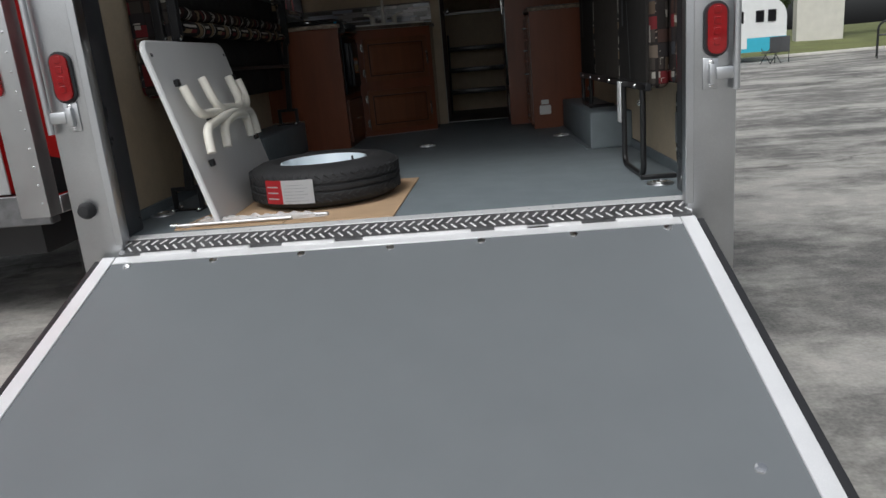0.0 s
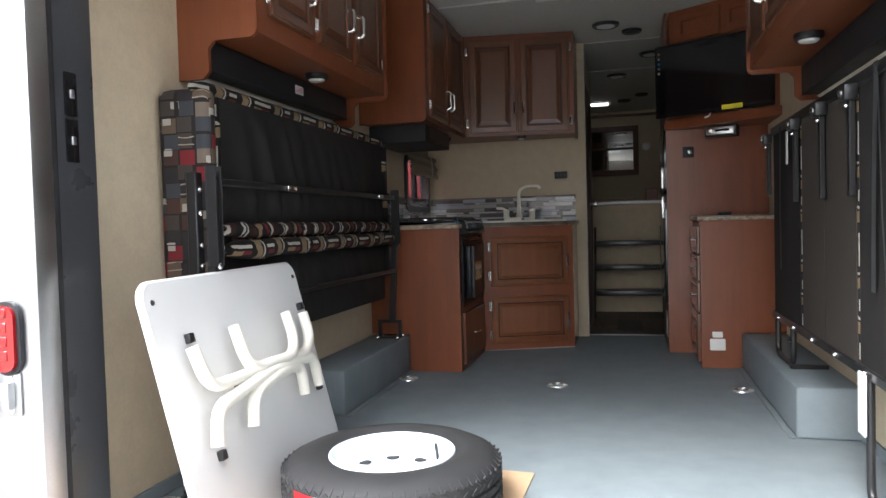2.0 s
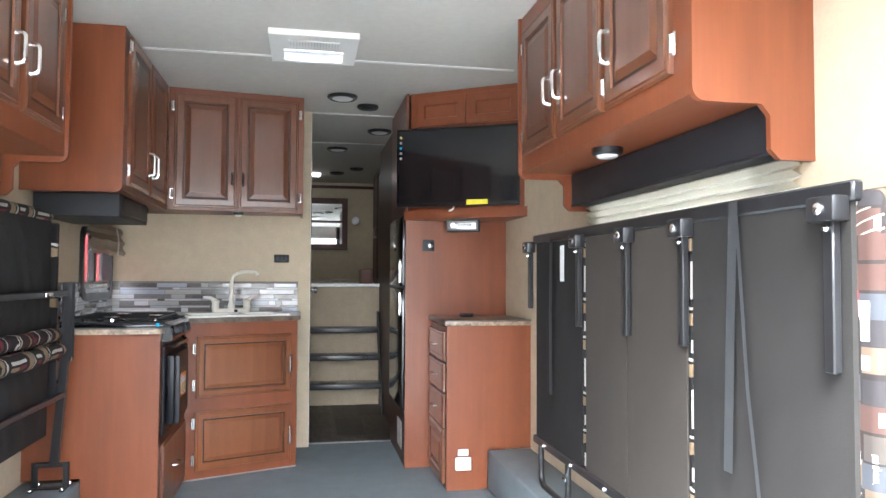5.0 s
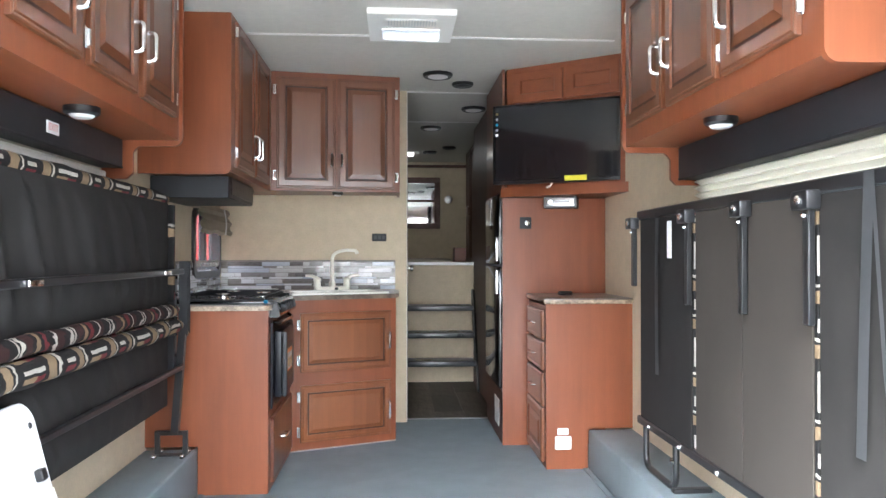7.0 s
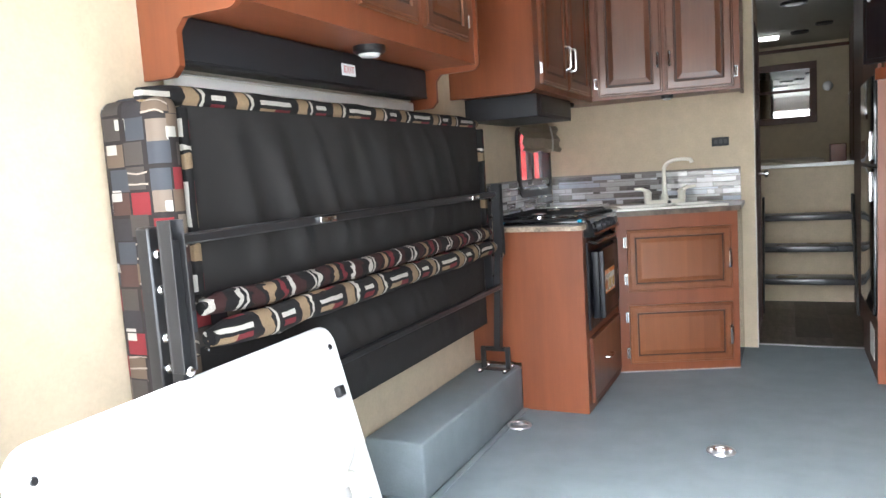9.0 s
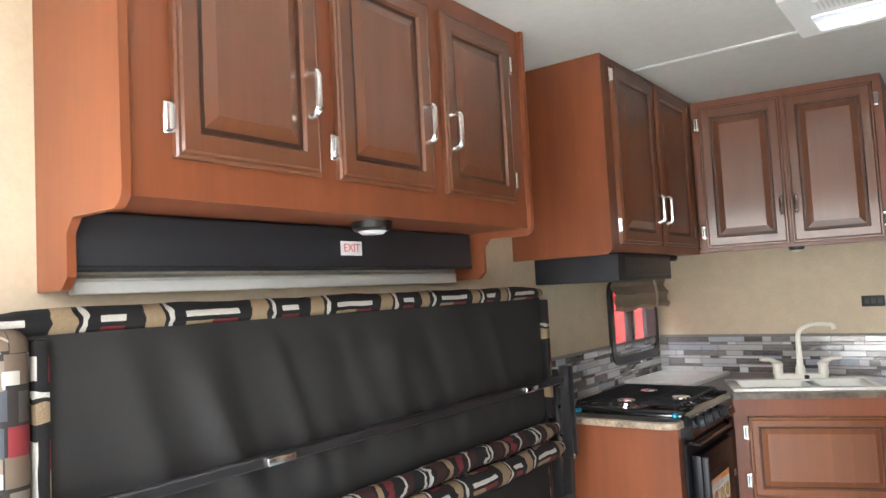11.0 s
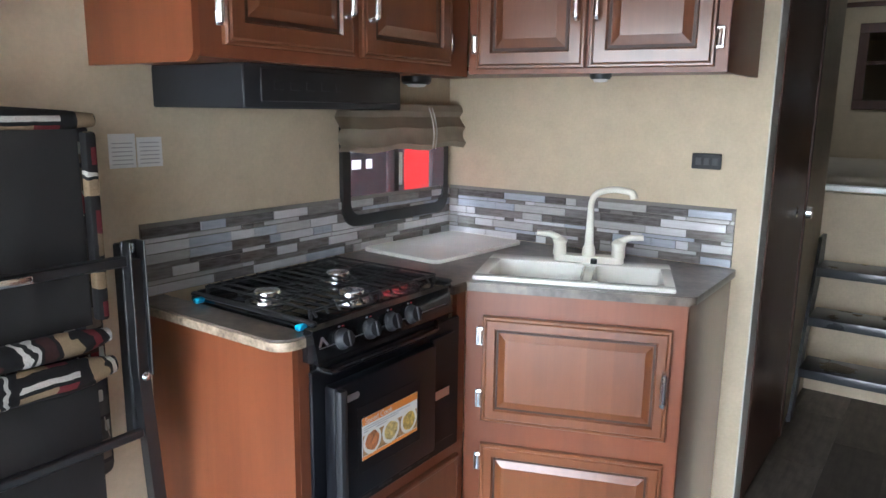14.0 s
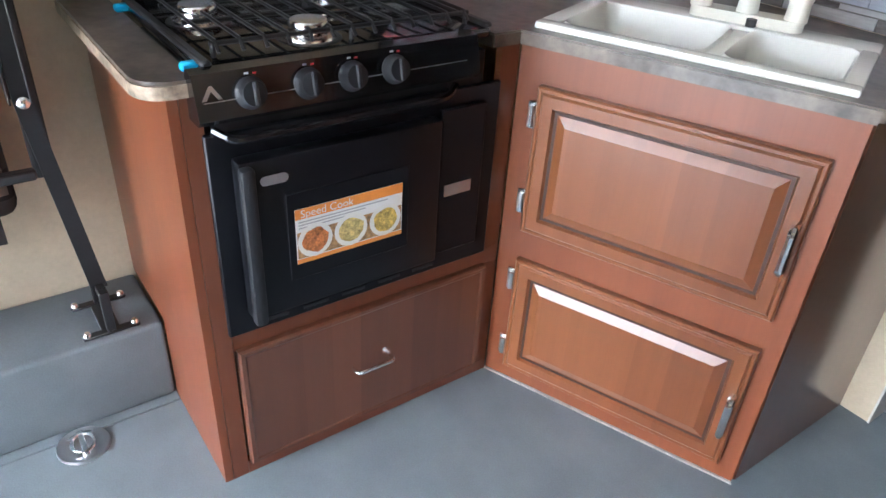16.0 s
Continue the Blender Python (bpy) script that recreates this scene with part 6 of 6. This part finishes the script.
hall_door()
setting("wall_loft", box(B(), 0.013, 0.668, 5.752, 5.80, 0.002, 1.06), M_WALL, "beige panel under the loft edge")
setting("floor_loft", box(B(), -W, W, 5.802, 8.0, 1.02, 1.07), M_WALL, "loft deck", "floor")
setting("trim_loft_edge", box(B(), -0.03, 0.72, 5.735, 5.801, 1.071, 1.10, 0.004), M_ALUW, "bright metal loft edge strip", "trim")
setting("trim_loft_crown", box(B(), -W, W, 7.975, 7.999, 2.24, 2.275, 0.004), M_DARKWOOD, "brown crown strip along the loft end wall", "trim")


def loft_steps():
    t = thing("loft_steps", "three dark steps on a black frame up to the loft", "steps", (0, 0, 0))
    for z, y in ((0.715, 5.50), (0.487, 5.40), (0.255, 5.30)):
        part("tread", box(B(), 0.045, 0.64, y, y + 0.24, z - 0.045, z, 0.006, 2), M_JAMB, t, "dark grey tread")
    for x in (0.036, 0.654):
        part("side_rail", prism(B(), [(5.22, 0.003), (5.30, 0.003), (5.74, 0.72), (5.74, 0.85), (5.60, 0.85)], "x", x - 0.008, x + 0.008), M_BLACK, t, "black side rail")


loft_steps()


def loft_mirror():
    t = thing("wall_mirror", "mirror in a broad brown wooden frame on the loft end wall", "mirror", (0.165, 8.0, 1.805))
    part("glass", box(B(), -0.268, 0.268, -0.012, -0.004, -0.245, 0.245), M_MIRROR, t, "mirror glass")
    fr = B()
    for q in ((-0.335, 0.335, 0.245, 0.315), (-0.335, 0.335, -0.315, -0.245), (-0.335, -0.268, -0.245, 0.245), (0.268, 0.335, -0.245, 0.245), (-0.268, 0.268, 0.012, 0.040)):
        box(fr, q[0], q[1], -0.022, -0.001, q[2], q[3], 0.003)
    part("frame", fr, M_DARKWOOD, t, "brown wooden frame with a cross rail")
    s = thing("wall_sconce", "small oval pale fitting beside the mirror", "light", (0.60, 8.0, 1.85))
    part("plate", lathe(B(), [(0.05, 0), (0.045, 0.02), (0, 0.035)], (0, 0, 0), "y", 20, False, -1), M_ALU, s)


loft_mirror()


def wardrobe():
    c = thing("wardrobe", "dark brown wardrobe in the sleeping loft", "wardrobe", (0.73, 6.1, 1.071))
    part("body", box(B(), 0.02, 0.51, 0, 1.0, 0, 1.23), M_DARKWOOD, c)
    for k in range(2):
        d = part("door", raised(B(), face_frame((0.02, 0.49 + k * 0.5, 0.02), (0, -1, 0), (0, 0, 1)), 0.48, 1.19, DOOR_PROF), M_DARKWOOD, c, "", False)
        part("handle", tube(B(), bend([(0.0, 0.44 - k * 0.36 + k * 0.5, 0.5), (-0.03, 0.44 - k * 0.36 + k * 0.5, 0.5), (-0.03, 0.44 - k * 0.36 + k * 0.5, 0.6), (0.0, 0.44 - k * 0.36 + k * 0.5, 0.6)], 0.012, 4), 0.005, 8), M_CHROME, d)
    n = thing("bed_headboard_box", "small reddish wooden box on the loft deck", "box", (0.6, 6.35, 1.071))
    part("body", box(B(), -0.06, 0.06, 0, 0.2, 0, 0.17, 0.006), M_CASE, n)


wardrobe()


def mattress():
    t = thing("loft_mattress", "thin covered mattress on the loft deck", "mattress", (-0.5, 6.95, 1.071))
    part("pad", box(B(), -0.7, 0.99, -0.9, 0.95, 0, 0.06, 0.025, 3), M_TAN, t)


mattress()


# ---- things by the rear sill ----
def cardboard():
    for k, (pts, lab) in enumerate(((((-0.97, 0.13), (-0.50, 0.11), (-0.42, 0.72), (-0.86, 0.78)), "torn brown cardboard sheet lying on the floor"), (((-0.49, 0.105), (-0.03, 0.09), (0.0, 1.02), (-0.44, 1.06)), "brown cardboard sheet lying under the spare wheel"))):
        t = thing("cardboard_sheet", lab, "cardboard", (0, 0, 0.0005), 0, "cardboard on the floor")
        part("sheet", prism(B(), pts, "z", 0, 0.006), M_CARD, t)


cardboard()


def spare_wheel():
    R, H = 0.352, 0.195
    t = thing("spare_wheel", "spare tyre with white rim and paper label lying on cardboard", "wheel", (-0.41, 0.635, 0.0075))
    prof = [(0.20, 0.02), (0.255, 0.0), (0.30, 0.008), (0.335, 0.025), (R, 0.045), (R + 0.001, 0.075), (R - 0.006, 0.078), (R - 0.006, 0.086), (R + 0.001, 0.089), (R + 0.001, 0.106), (R - 0.006, 0.109), (R - 0.006, 0.117), (R + 0.001, 0.12), (R, H - 0.045), (0.335, H - 0.025), (0.30, H - 0.008), (0.255, H), (0.235, H - 0.004), (0.20, H - 0.02), (0.195, H / 2)]
    tyre = part("tyre", lathe(B(), prof, (0, 0, 0), "z", 72, True), M_RUBBER, t, "black rubber tyre")
    me = bpy.data.meshes.new("tread_block")
    b = B()
    box(b, -0.004, 0.0025, -0.014, 0.014, -0.004, 0.004, 0.001)
    b.to_mesh(me)
    b.free()
    me.materials.append(M_RUBBER)
    for r, z in enumerate((0.045, 0.066, 0.098, 0.128, 0.150)):
        for k in range(56):
            a = 2 * math.pi * (k + 0.5 * (r % 2)) / 56
            o = new("tread_block", me)
            o.parent = tyre
            o.matrix_local = Matrix.Rotation(a, 4, "Z") @ Matrix.Translation((R + 0.001, 0, z)) @ Matrix.Rotation(radians(35 if r % 2 else -35), 4, "X")
    for k in range(60):
        a = 2 * math.pi * k / 60
        o = new("shoulder_block", me)
        o.parent = tyre
        o.matrix_local = Matrix.Rotation(a, 4, "Z") @ Matrix.Translation((0.3425, 0, H - 0.035)) @ Matrix.Rotation(radians(-45), 4, "Y") @ Matrix.Rotation(radians(90), 4, "X")
    rim = part("rim", lathe(B(), [(0.206, 0.03), (0.206, H - 0.02), (0.204, H - 0.012), (0.197, H - 0.010), (0.192, H - 0.02), (0.180, H - 0.05), (0.168, H - 0.075), (0.10, H - 0.085), (0.075, H - 0.07), (0.04, H - 0.068), (0.04, 0.03)], (0, 0, 0), "z", 48, True), M_RIM, t, "white painted steel rim")
    for k in range(8):
        a = 2 * math.pi * (k + 0.4) / 8
        part("vent_hole", lathe(B(), [(0.024, 0), (0.022, 0.0015), (0, 0.0016)], (0.135 * math.cos(a), 0.135 * math.sin(a), H - 0.0795), "z", 14), M_RUBBER, rim, "dark vent opening")
    part("valve", tube(B(), [(0.12, 0.12, H - 0.075), (0.115, 0.115, H - 0.02)], 0.006, 8), M_BLACK, rim, "black valve stem")

    def wrap(a0, a1, z0, z1, m, name, off):
        b = B()
        n = 10
        vs = []
        for i in range(n + 1):
            a = radians(a0 + (a1 - a0) * i / n)
            vs.append([b.verts.new(((R + off) * math.cos(a), (R + off) * math.sin(a), z)) for z in (z0, z1)])
        for p, q in zip(vs, vs[1:]):
            b.faces.new((p[0], q[0], q[1], p[1]))
        bmesh.ops.solidify(b, geom=b.faces[:], thickness=-0.001)
        return part(name, b, m, t, "paper label" if m is M_WHITE else "red part of the label")
    wrap(-111, -87, 0.04, 0.145, M_WHITE, "label", 0.005)
    wrap(-126, -111, 0.04, 0.145, M_REDLAB, "label_red", 0.005)
    for k in range(6):
        wrap(-109, -91 - 3 * (k % 2), 0.052 + k * 0.014, 0.0535 + k * 0.014, M_GREYINK, "print_line", 0.0065)
    for k in range(3):
        wrap(-124, -114, 0.06 + k * 0.026, 0.066 + k * 0.026, M_WHITE, "print_line", 0.0065)


spare_wheel()


def table_top():
    """A dinette table top stored on edge, with its folded legs."""
    t = thing("dinette_table", "white table top stored on edge, cream tube legs on its underside", "table")
    a, b = Vector((-0.775, 0.168, 0.008)), Vector((-0.968, 0.155, 0.772))
    run = Vector((-0.02, 1.0, 0)).normalized()
    up = (b - a).normalized()
    nrm = run.cross(up)
    m = Matrix.Translation(a) @ Matrix((run, up, nrm)).transposed().to_4x4()
    t.matrix_world = m
    h, w = 0.79, 0.985
    part("top", prism(B(), round_poly([(0, 0), (w, 0), (w, h), (0, h)], [0.02, 0.02, 0.05, 0.05], 6), "z", -0.026, 0), M_TABLE, t, "white laminate board")
    part("edge_band", tube(B(), [(x, y, -0.013) for x, y in round_poly([(0.002, 0.002), (w - 0.002, 0.002), (w - 0.002, h - 0.002), (0.002, h - 0.002)], [0.02, 0.02, 0.05, 0.05], 6)], 0.013, 8, True), M_TABLE, t)
    # two pairs of bent legs folded over one another
    for pts in (((0.088, 0.585, 0.050), (0.100, 0.455, 0.060), (0.74, 0.438, 0.075), (0.836, 0.490, 0.060), (0.838, 0.585, 0.055)),
                ((0.318, 0.610, 0.060), (0.312, 0.462, 0.075), (0.60, 0.448, 0.085), (0.684, 0.500, 0.070), (0.690, 0.605, 0.060)),
                ((0.075, 0.290, 0.055), (0.105, 0.395, 0.065), (0.42, 0.434, 0.085), (0.80, 0.415, 0.070), (0.812, 0.300, 0.055)),
                ((0.278, 0.290, 0.060), (0.300, 0.385, 0.075), (0.44, 0.418, 0.090), (0.668, 0.405, 0.075), (0.672, 0.298, 0.060))):
        part("leg", tube(B(), bend(pts, 0.075, 7), 0.020, 12), M_IVORY, t, "cream bent tube leg")
    for u, v in ((0.146, 0.610), (0.925, 0.610), (0.150, 0.250), (0.90, 0.285), (0.335, 0.425)):
        part("clip", box(B(), u - 0.014, u + 0.014, v - 0.015, v + 0.015, 0.001, 0.022, 0.003), M_BLACK, t, "small dark leg clip")
    for u, v in ((0.035, 0.735), (0.955, 0.735)):
        part("screw", lathe(B(), [(0.009, 0), (0.007, 0.003), (0, 0.003)], (u, v, 0.0005), "z", 12), M_BLACK, t)


table_top()


def crank_rods():
    t = thing("plastic_bag", "crumpled clear plastic bag with metal rods on the cardboard", "bag", (-0.72, 0.185, 0.0075))
    b = B()
    nx, ny = 40, 12
    g = []
    for j in range(ny + 1):
        row = []
        for i in range(nx + 1):
            u, v = i / nx, j / ny
            e = min(1, 5 * min(v, 1 - v), 6 * min(u, 1 - u))
            row.append(b.verts.new((-0.22 + 0.62 * u, (-0.05 + 0.10 * v) * (0.6 + 0.4 * math.cos(u * 5)) + 0.02 * math.sin(u * 7), 0.001 + e * (0.016 + 0.03 * abs(noise.noise((u * 11, v * 5, 3)))))))
        g.append(row)
    for j in range(ny):
        for i in range(nx):
            b.faces.new((g[j][i], g[j][i + 1], g[j + 1][i + 1], g[j + 1][i]))
    m, nt, bs = nodes_of("clear_film")
    bs.inputs["Base Color"].default_value, bs.inputs["Roughness"].default_value, bs.inputs["Alpha"].default_value = (0.8, 0.8, 0.8, 1), 0.15, 0.35
    part("film", b, m, t, "wrinkled clear film", True)
    part("rod", tube(B(), [(-0.26, -0.035, 0.009), (0.25, -0.03, 0.009)], 0.008, 10), M_ALU, t, "metal crank rod")
    part("rod_end", tube(B(), [(-0.27, -0.036, 0.011), (-0.24, -0.0355, 0.011)], 0.011, 10), M_CHROME, t)
    part("second_rod", tube(B(), bend([(0.02, 0.02, 0.009), (0.18, 0.035, 0.012), (0.40, 0.0, 0.009)], 0.06, 5), 0.007, 8), M_ALU, t)


crank_rods()


# ---- outside ----
def neighbour_trailer():
    t = thing("neighbour_trailer", "red and silver cargo trailer parked alongside", "trailer", (-2.05, 1.0, GROUND))
    part("body", box(B(), -2.5, 0, 0.06, 7.0, 0.76, 3.1, 0.03, 2), M_RED, t, "glossy red trailer body")
    part("rear_door", box(B(), -2.34, -0.20, 0.0, 0.058, 0.84, 3.0, 0.006, 2), M_RED, t, "red rear door")
    fr = B()
    for q in ((-0.26, -0.19, 0.84, 3.0), (-2.35, -2.28, 0.84, 3.0), (-2.28, -0.26, 0.84, 0.92)):
        box(fr, q[0], q[1], -0.012, -0.001, q[2], q[3], 0.003)
    part("door_frame", fr, M_ALU, t, "aluminium door edging", False)
    p = part("corner_post", box(B(), -0.16, 0.012, -0.02, 0.10, 0.70, 3.12, 0.008, 2), M_ALU, t, "riveted aluminium corner post")
    for k in range(22):
        part("rivet", lathe(B(), [(0.007, 0), (0.004, 0.004), (0, 0.004)], (-0.02, -0.02, 0.78 + k * 0.1), "y", 8, False, -1), M_CHROME, p)
    part("skirt", box(B(), -2.5, 0.006, -0.016, 0.08, 0.66, 0.83, 0.006), M_PLATE, t, "tread-plate skirt")
    part("side_rail", box(B(), -0.002, 0.014, 0.101, 7.0, 0.70, 0.80, 0.004), M_ALU, t, "lower side rail")
    part("stripe", prism(B(), [(0.11, 0.81), (6.9, 0.81), (6.9, 1.05), (1.3, 1.02), (0.7, 0.88), (0.11, 1.02)], "x", 0.001, 0.005), M_BLACK, t, "black lower graphic")
    part("side_panel_dark", box(B(), 0.001, 0.006, 2.3, 3.88, 1.06, 2.6), M_BLACK, t, "dark graphic panel")
    for y, l, z in ((3.30, 0.08, 1.97), (3.42, 0.07, 1.97), (3.53, 0.09, 1.97), (3.66, 0.05, 1.97), (3.34, 0.06, 1.88), (3.44, 0.07, 1.88), (3.55, 0.05, 1.88)):
        part("lettering", box(B(), 0.0065, 0.008, y, y + l, z, z + 0.05), M_WHITE, t, "white lettering")
    part("marker_pad", box(B(), -0.06, -0.03, -0.032, -0.0205, 1.95, 2.2, 0.004), M_BLACK, t, "black marker pad")
    part("tail_lamp", prism(B(), round_poly([(-0.145, 1.36), (-0.085, 1.36), (-0.085, 1.52), (-0.145, 1.52)], 0.029, 6), "y", -0.035, -0.0205), M_REDLENS, t, "red tail lamp")
    part("lock_bar", tube(B(), [(-0.17, -0.03, 1.25), (-0.17, -0.03, 3.0)], 0.013, 10), M_ALU, t, "galvanised lock bar")
    for y in (3.2, 4.1):
        w = part("wheel", lathe(B(), [(0.20, 0), (0.32, 0.01), (0.34, 0.05), (0.34, 0.17), (0.32, 0.20), (0.20, 0.20), (0.18, 0.15), (0, 0.15)], (-0.21, y, 0.34), "x", 36), M_RUBBER, t)
        part("rim", lathe(B(), [(0.19, 0), (0.16, 0.02), (0, 0.03)], (-0.06, y, 0.34), "x", 24), M_RIM, w)
    part("underframe", box(B(), -2.3, -0.2, 0.2, 6.8, 0.45, 0.70), M_BLACK, t)
    for y in (0.8, 6.5):
        part("jack", box(B(), -0.35, -0.27, y - 0.04, y + 0.04, 0, 0.46), M_BLACK, t)
    return t


neighbour_trailer()


def camper():
    t = thing("small_camper", "small white camper trailer with a teal lower band", "camper", (11.75, 31.0, GROUND), -6)
    prof = round_poly([(-2.2, 0.45), (2.2, 0.45), (2.2, 2.75), (-2.2, 2.75)], [0.2, 0.25, 0.9, 0.9], 8)
    part("shell", prism(B(), prof, "y", 0, 2.1), M_PAINTW, t, "white rounded shell")
    part("band", prism(B(), round_poly([(-2.21, 0.44), (2.21, 0.44), (2.215, 1.05), (-2.215, 1.05)], [0.2, 0.2, 0, 0], 6), "y", -0.006, 2.106), M_TEAL, t, "teal lower band")
    part("door", box(B(), -0.1, 0.55, -0.02, -0.0065, 0.6, 2.4, 0.004), M_PAINTW, t)
    for x0, x1 in ((0.05, 0.4), (0.9, 1.25), (1.4, 1.75)):
        w = part("window", box(B(), x0, x1, -0.03, -0.021, 1.7, 2.2, 0.004), M_BLACK, t)
        part("pane", box(B(), x0 + 0.03, x1 - 0.03, -0.034, -0.0305, 1.73, 2.17), M_SCREEN, w)
    w = part("wheel", lathe(B(), [(0.2, 0), (0.32, 0.02), (0.33, 0.18), (0.2, 0.2), (0, 0.2)], (-0.6, -0.06, 0.33), "y", 28), M_RUBBER, t)


camper()


def folding_chair(x, y, turn):
    t = thing("lawn_chair", "dark folding lawn chair standing on the lot", "chair", (x, y, GROUND), turn, "chairs by the camper")
    part("seat", box(B(), -0.28, 0.28, -0.25, 0.25, 0.42, 0.46, 0.01), M_STRAP, t)
    part("backrest", box(B(), -0.28, 0.28, 0.23, 0.27, 0.45, 1.05, 0.01), M_STRAP, t)
    for a in (-0.26, 0.26):
        part("leg", tube(B(), [(a, -0.3, 0), (a, 0.25, 0.62)], 0.014, 8), M_BLACK, t)
        part("leg", tube(B(), [(a, 0.3, 0), (a, -0.25, 0.62)], 0.014, 8), M_BLACK, t)


folding_chair(12.3, 28.2, 200)
folding_chair(12.9, 28.6, 160)


def lot_rail():
    t = thing("lot_rail", "black bent-tube rail standing on the paved lot", "rail", (15.0, 25.3, GROUND), -25)
    part("loop", tube(B(), bend([(0, 0, 0.03), (0, 0, 1.3), (2.2, 0, 1.3), (2.2, 0, 0.03)], 0.3, 6), 0.04, 10), M_BLACK, t)
    part("crossbar", tube(B(), [(0, 0, 0.82), (2.2, 0, 0.82)], 0.03, 8), M_BLACK, t)
    for x in (0, 2.2):
        part("foot", tube(B(), [(x, -0.45, 0.03), (x, 0.45, 0.03)], 0.03, 8), M_BLACK, t)


lot_rail()


def pylon_sign():
    t = thing("pylon_sign", "roadside dealer sign on a white pylon, blue and yellow board", "sign", (21.0, 43.5, -0.3), -12)
    part("pylon", box(B(), -1.25, 1.35, 0, 1.2, -0.3, 4.6, 0.02), M_STUCCO, t, "white stucco pylon")
    p = part("board", box(B(), -1.4, 4.6, -0.25, 0.9, 4.6, 12.0, 0.02), M_YELLOW, t, "yellow sign board")
    part("blue_field", box(B(), -1.4, -0.75, -0.27, -0.255, 7.0, 12.0), M_TEAL, p, "blue field")
    part("divider", box(B(), -1.4, 4.6, -0.275, -0.256, 6.75, 6.95), M_BLACK, p)
    for x0, l, z in ((-0.4, 2.4, 8.6), (-0.2, 2.0, 7.8)):
        part("bar", box(B(), x0, x0 + l, -0.272, -0.256, z, z + 0.4), M_BLACK if z > 8 else M_REDLAB, p, "bar of lettering")
    for z, sz, txt in ((5.75, 1.0, "RV SALES"), (4.75, 0.95, "1-800-RV")):
        cu = bpy.data.curves.new("letters", "FONT")
        cu.body, cu.size = txt, sz
        cu.materials.append(M_REDLAB if "800" in txt else M_BLACK)
        o = new("letters", cu)
        o.parent = p
        o.matrix_local = face_frame((-1.2, -0.28, z), (1, 0, 0), (0, 0, 1))


pylon_sign()


def grass_verge():
    b = B()
    g = 30
    rows = [[b.verts.new((4 + i * 3.0, 35.5 + 2 * noise.noise((i * 0.4, 1, 0)) + dy, GROUND + dz)) for i in range(g)] for dy, dz in ((0, 0.02), (5, 0.35), (12, 0.7), (40, 0.9), (110, 1.0))]
    for p, q in zip(rows, rows[1:]):
        for i in range(g - 1):
            b.faces.new((p[i], p[i + 1], q[i + 1], q[i]))
    tagged(link_mesh("grass_verge", b, M_GRASS, None, "", True), "strip of rough green grass beyond the lot", "grass", "", "stuff")
    setting("kerb", box(B(), 4, 90, 33.4, 33.7, GROUND, GROUND + 0.14, 0.02), M_STUCCO, "pale concrete kerb along the verge", "kerb")


grass_verge()


def far_trees():
    rng = random.Random(3)
    for k in range(9):
        x, y = 8 + k * 7 + rng.uniform(-2, 2), 75 + rng.uniform(-6, 8)
        h = rng.uniform(7, 11)
        t = thing("tree", "leafy green tree far beyond the lot", "tree", (x, y, GROUND), 0, "trees beyond the lot")
        part("trunk", tube(B(), [(0, 0, 0), (0.2, 0.1, h * 0.35), (0.1, 0, h * 0.6)], [0.32, 0.22, 0.1], 8), M_DARKWOOD, t)
        b = B()
        for j in range(900):
            v = Vector((rng.gauss(0, 1), rng.gauss(0, 1), rng.gauss(0, 0.8)))
            v = v.normalized() * (rng.random() ** 0.4) * h * 0.36 * (0.8 + 0.4 * noise.noise(v))
            c = v + Vector((0, 0, h * 0.62))
            u, w = Vector((rng.gauss(0, 1), rng.gauss(0, 1), rng.gauss(0, 1))).normalized() * 0.28, Vector((rng.gauss(0, 1), rng.gauss(0, 1), rng.gauss(0, 1))).normalized() * 0.2
            b.faces.new([b.verts.new(c + q) for q in (u, w, -u, -w)])
        part("crown", b, M_LEAF, t, "loose leafy crown", False)


far_trees()

# ---- mosaic strips ----
tiles("backsplash_left", "y", BACK - 2.735, 2.735, -W, 1)
tiles("backsplash_back", "x", 1.19, -W + 0.012, BACK, 1)


def hall_planks():
    hall = bpy.data.objects["floor_hall"]
    w, ln = 0.2115, 0.60
    meshes = {}
    for i in range(3):
        x = 0.0345 + i * w
        y = 4.305 - (0.1, 0.4, 0.25)[i]
        while y < 5.74:
            a, b_ = max(y, 4.303), min(y + ln, 5.745)
            key = round(b_ - a, 3)
            if key > 0.02:
                if key not in meshes:
                    bm = box(B(), 0, w - 0.0015, 0, key - 0.0015, 0, 0.003, 0.0006)
                    me = bpy.data.meshes.new("plank")
                    bm.to_mesh(me)
                    bm.free()
                    me.materials.append(M_HALL)
                    meshes[key] = me
                o = new("plank", meshes[key])
                o.parent = hall
                o.matrix_parent_inverse = hall.matrix_world.inverted()
                o.location = (x, a, 0.0024)
            y += ln


hall_planks()
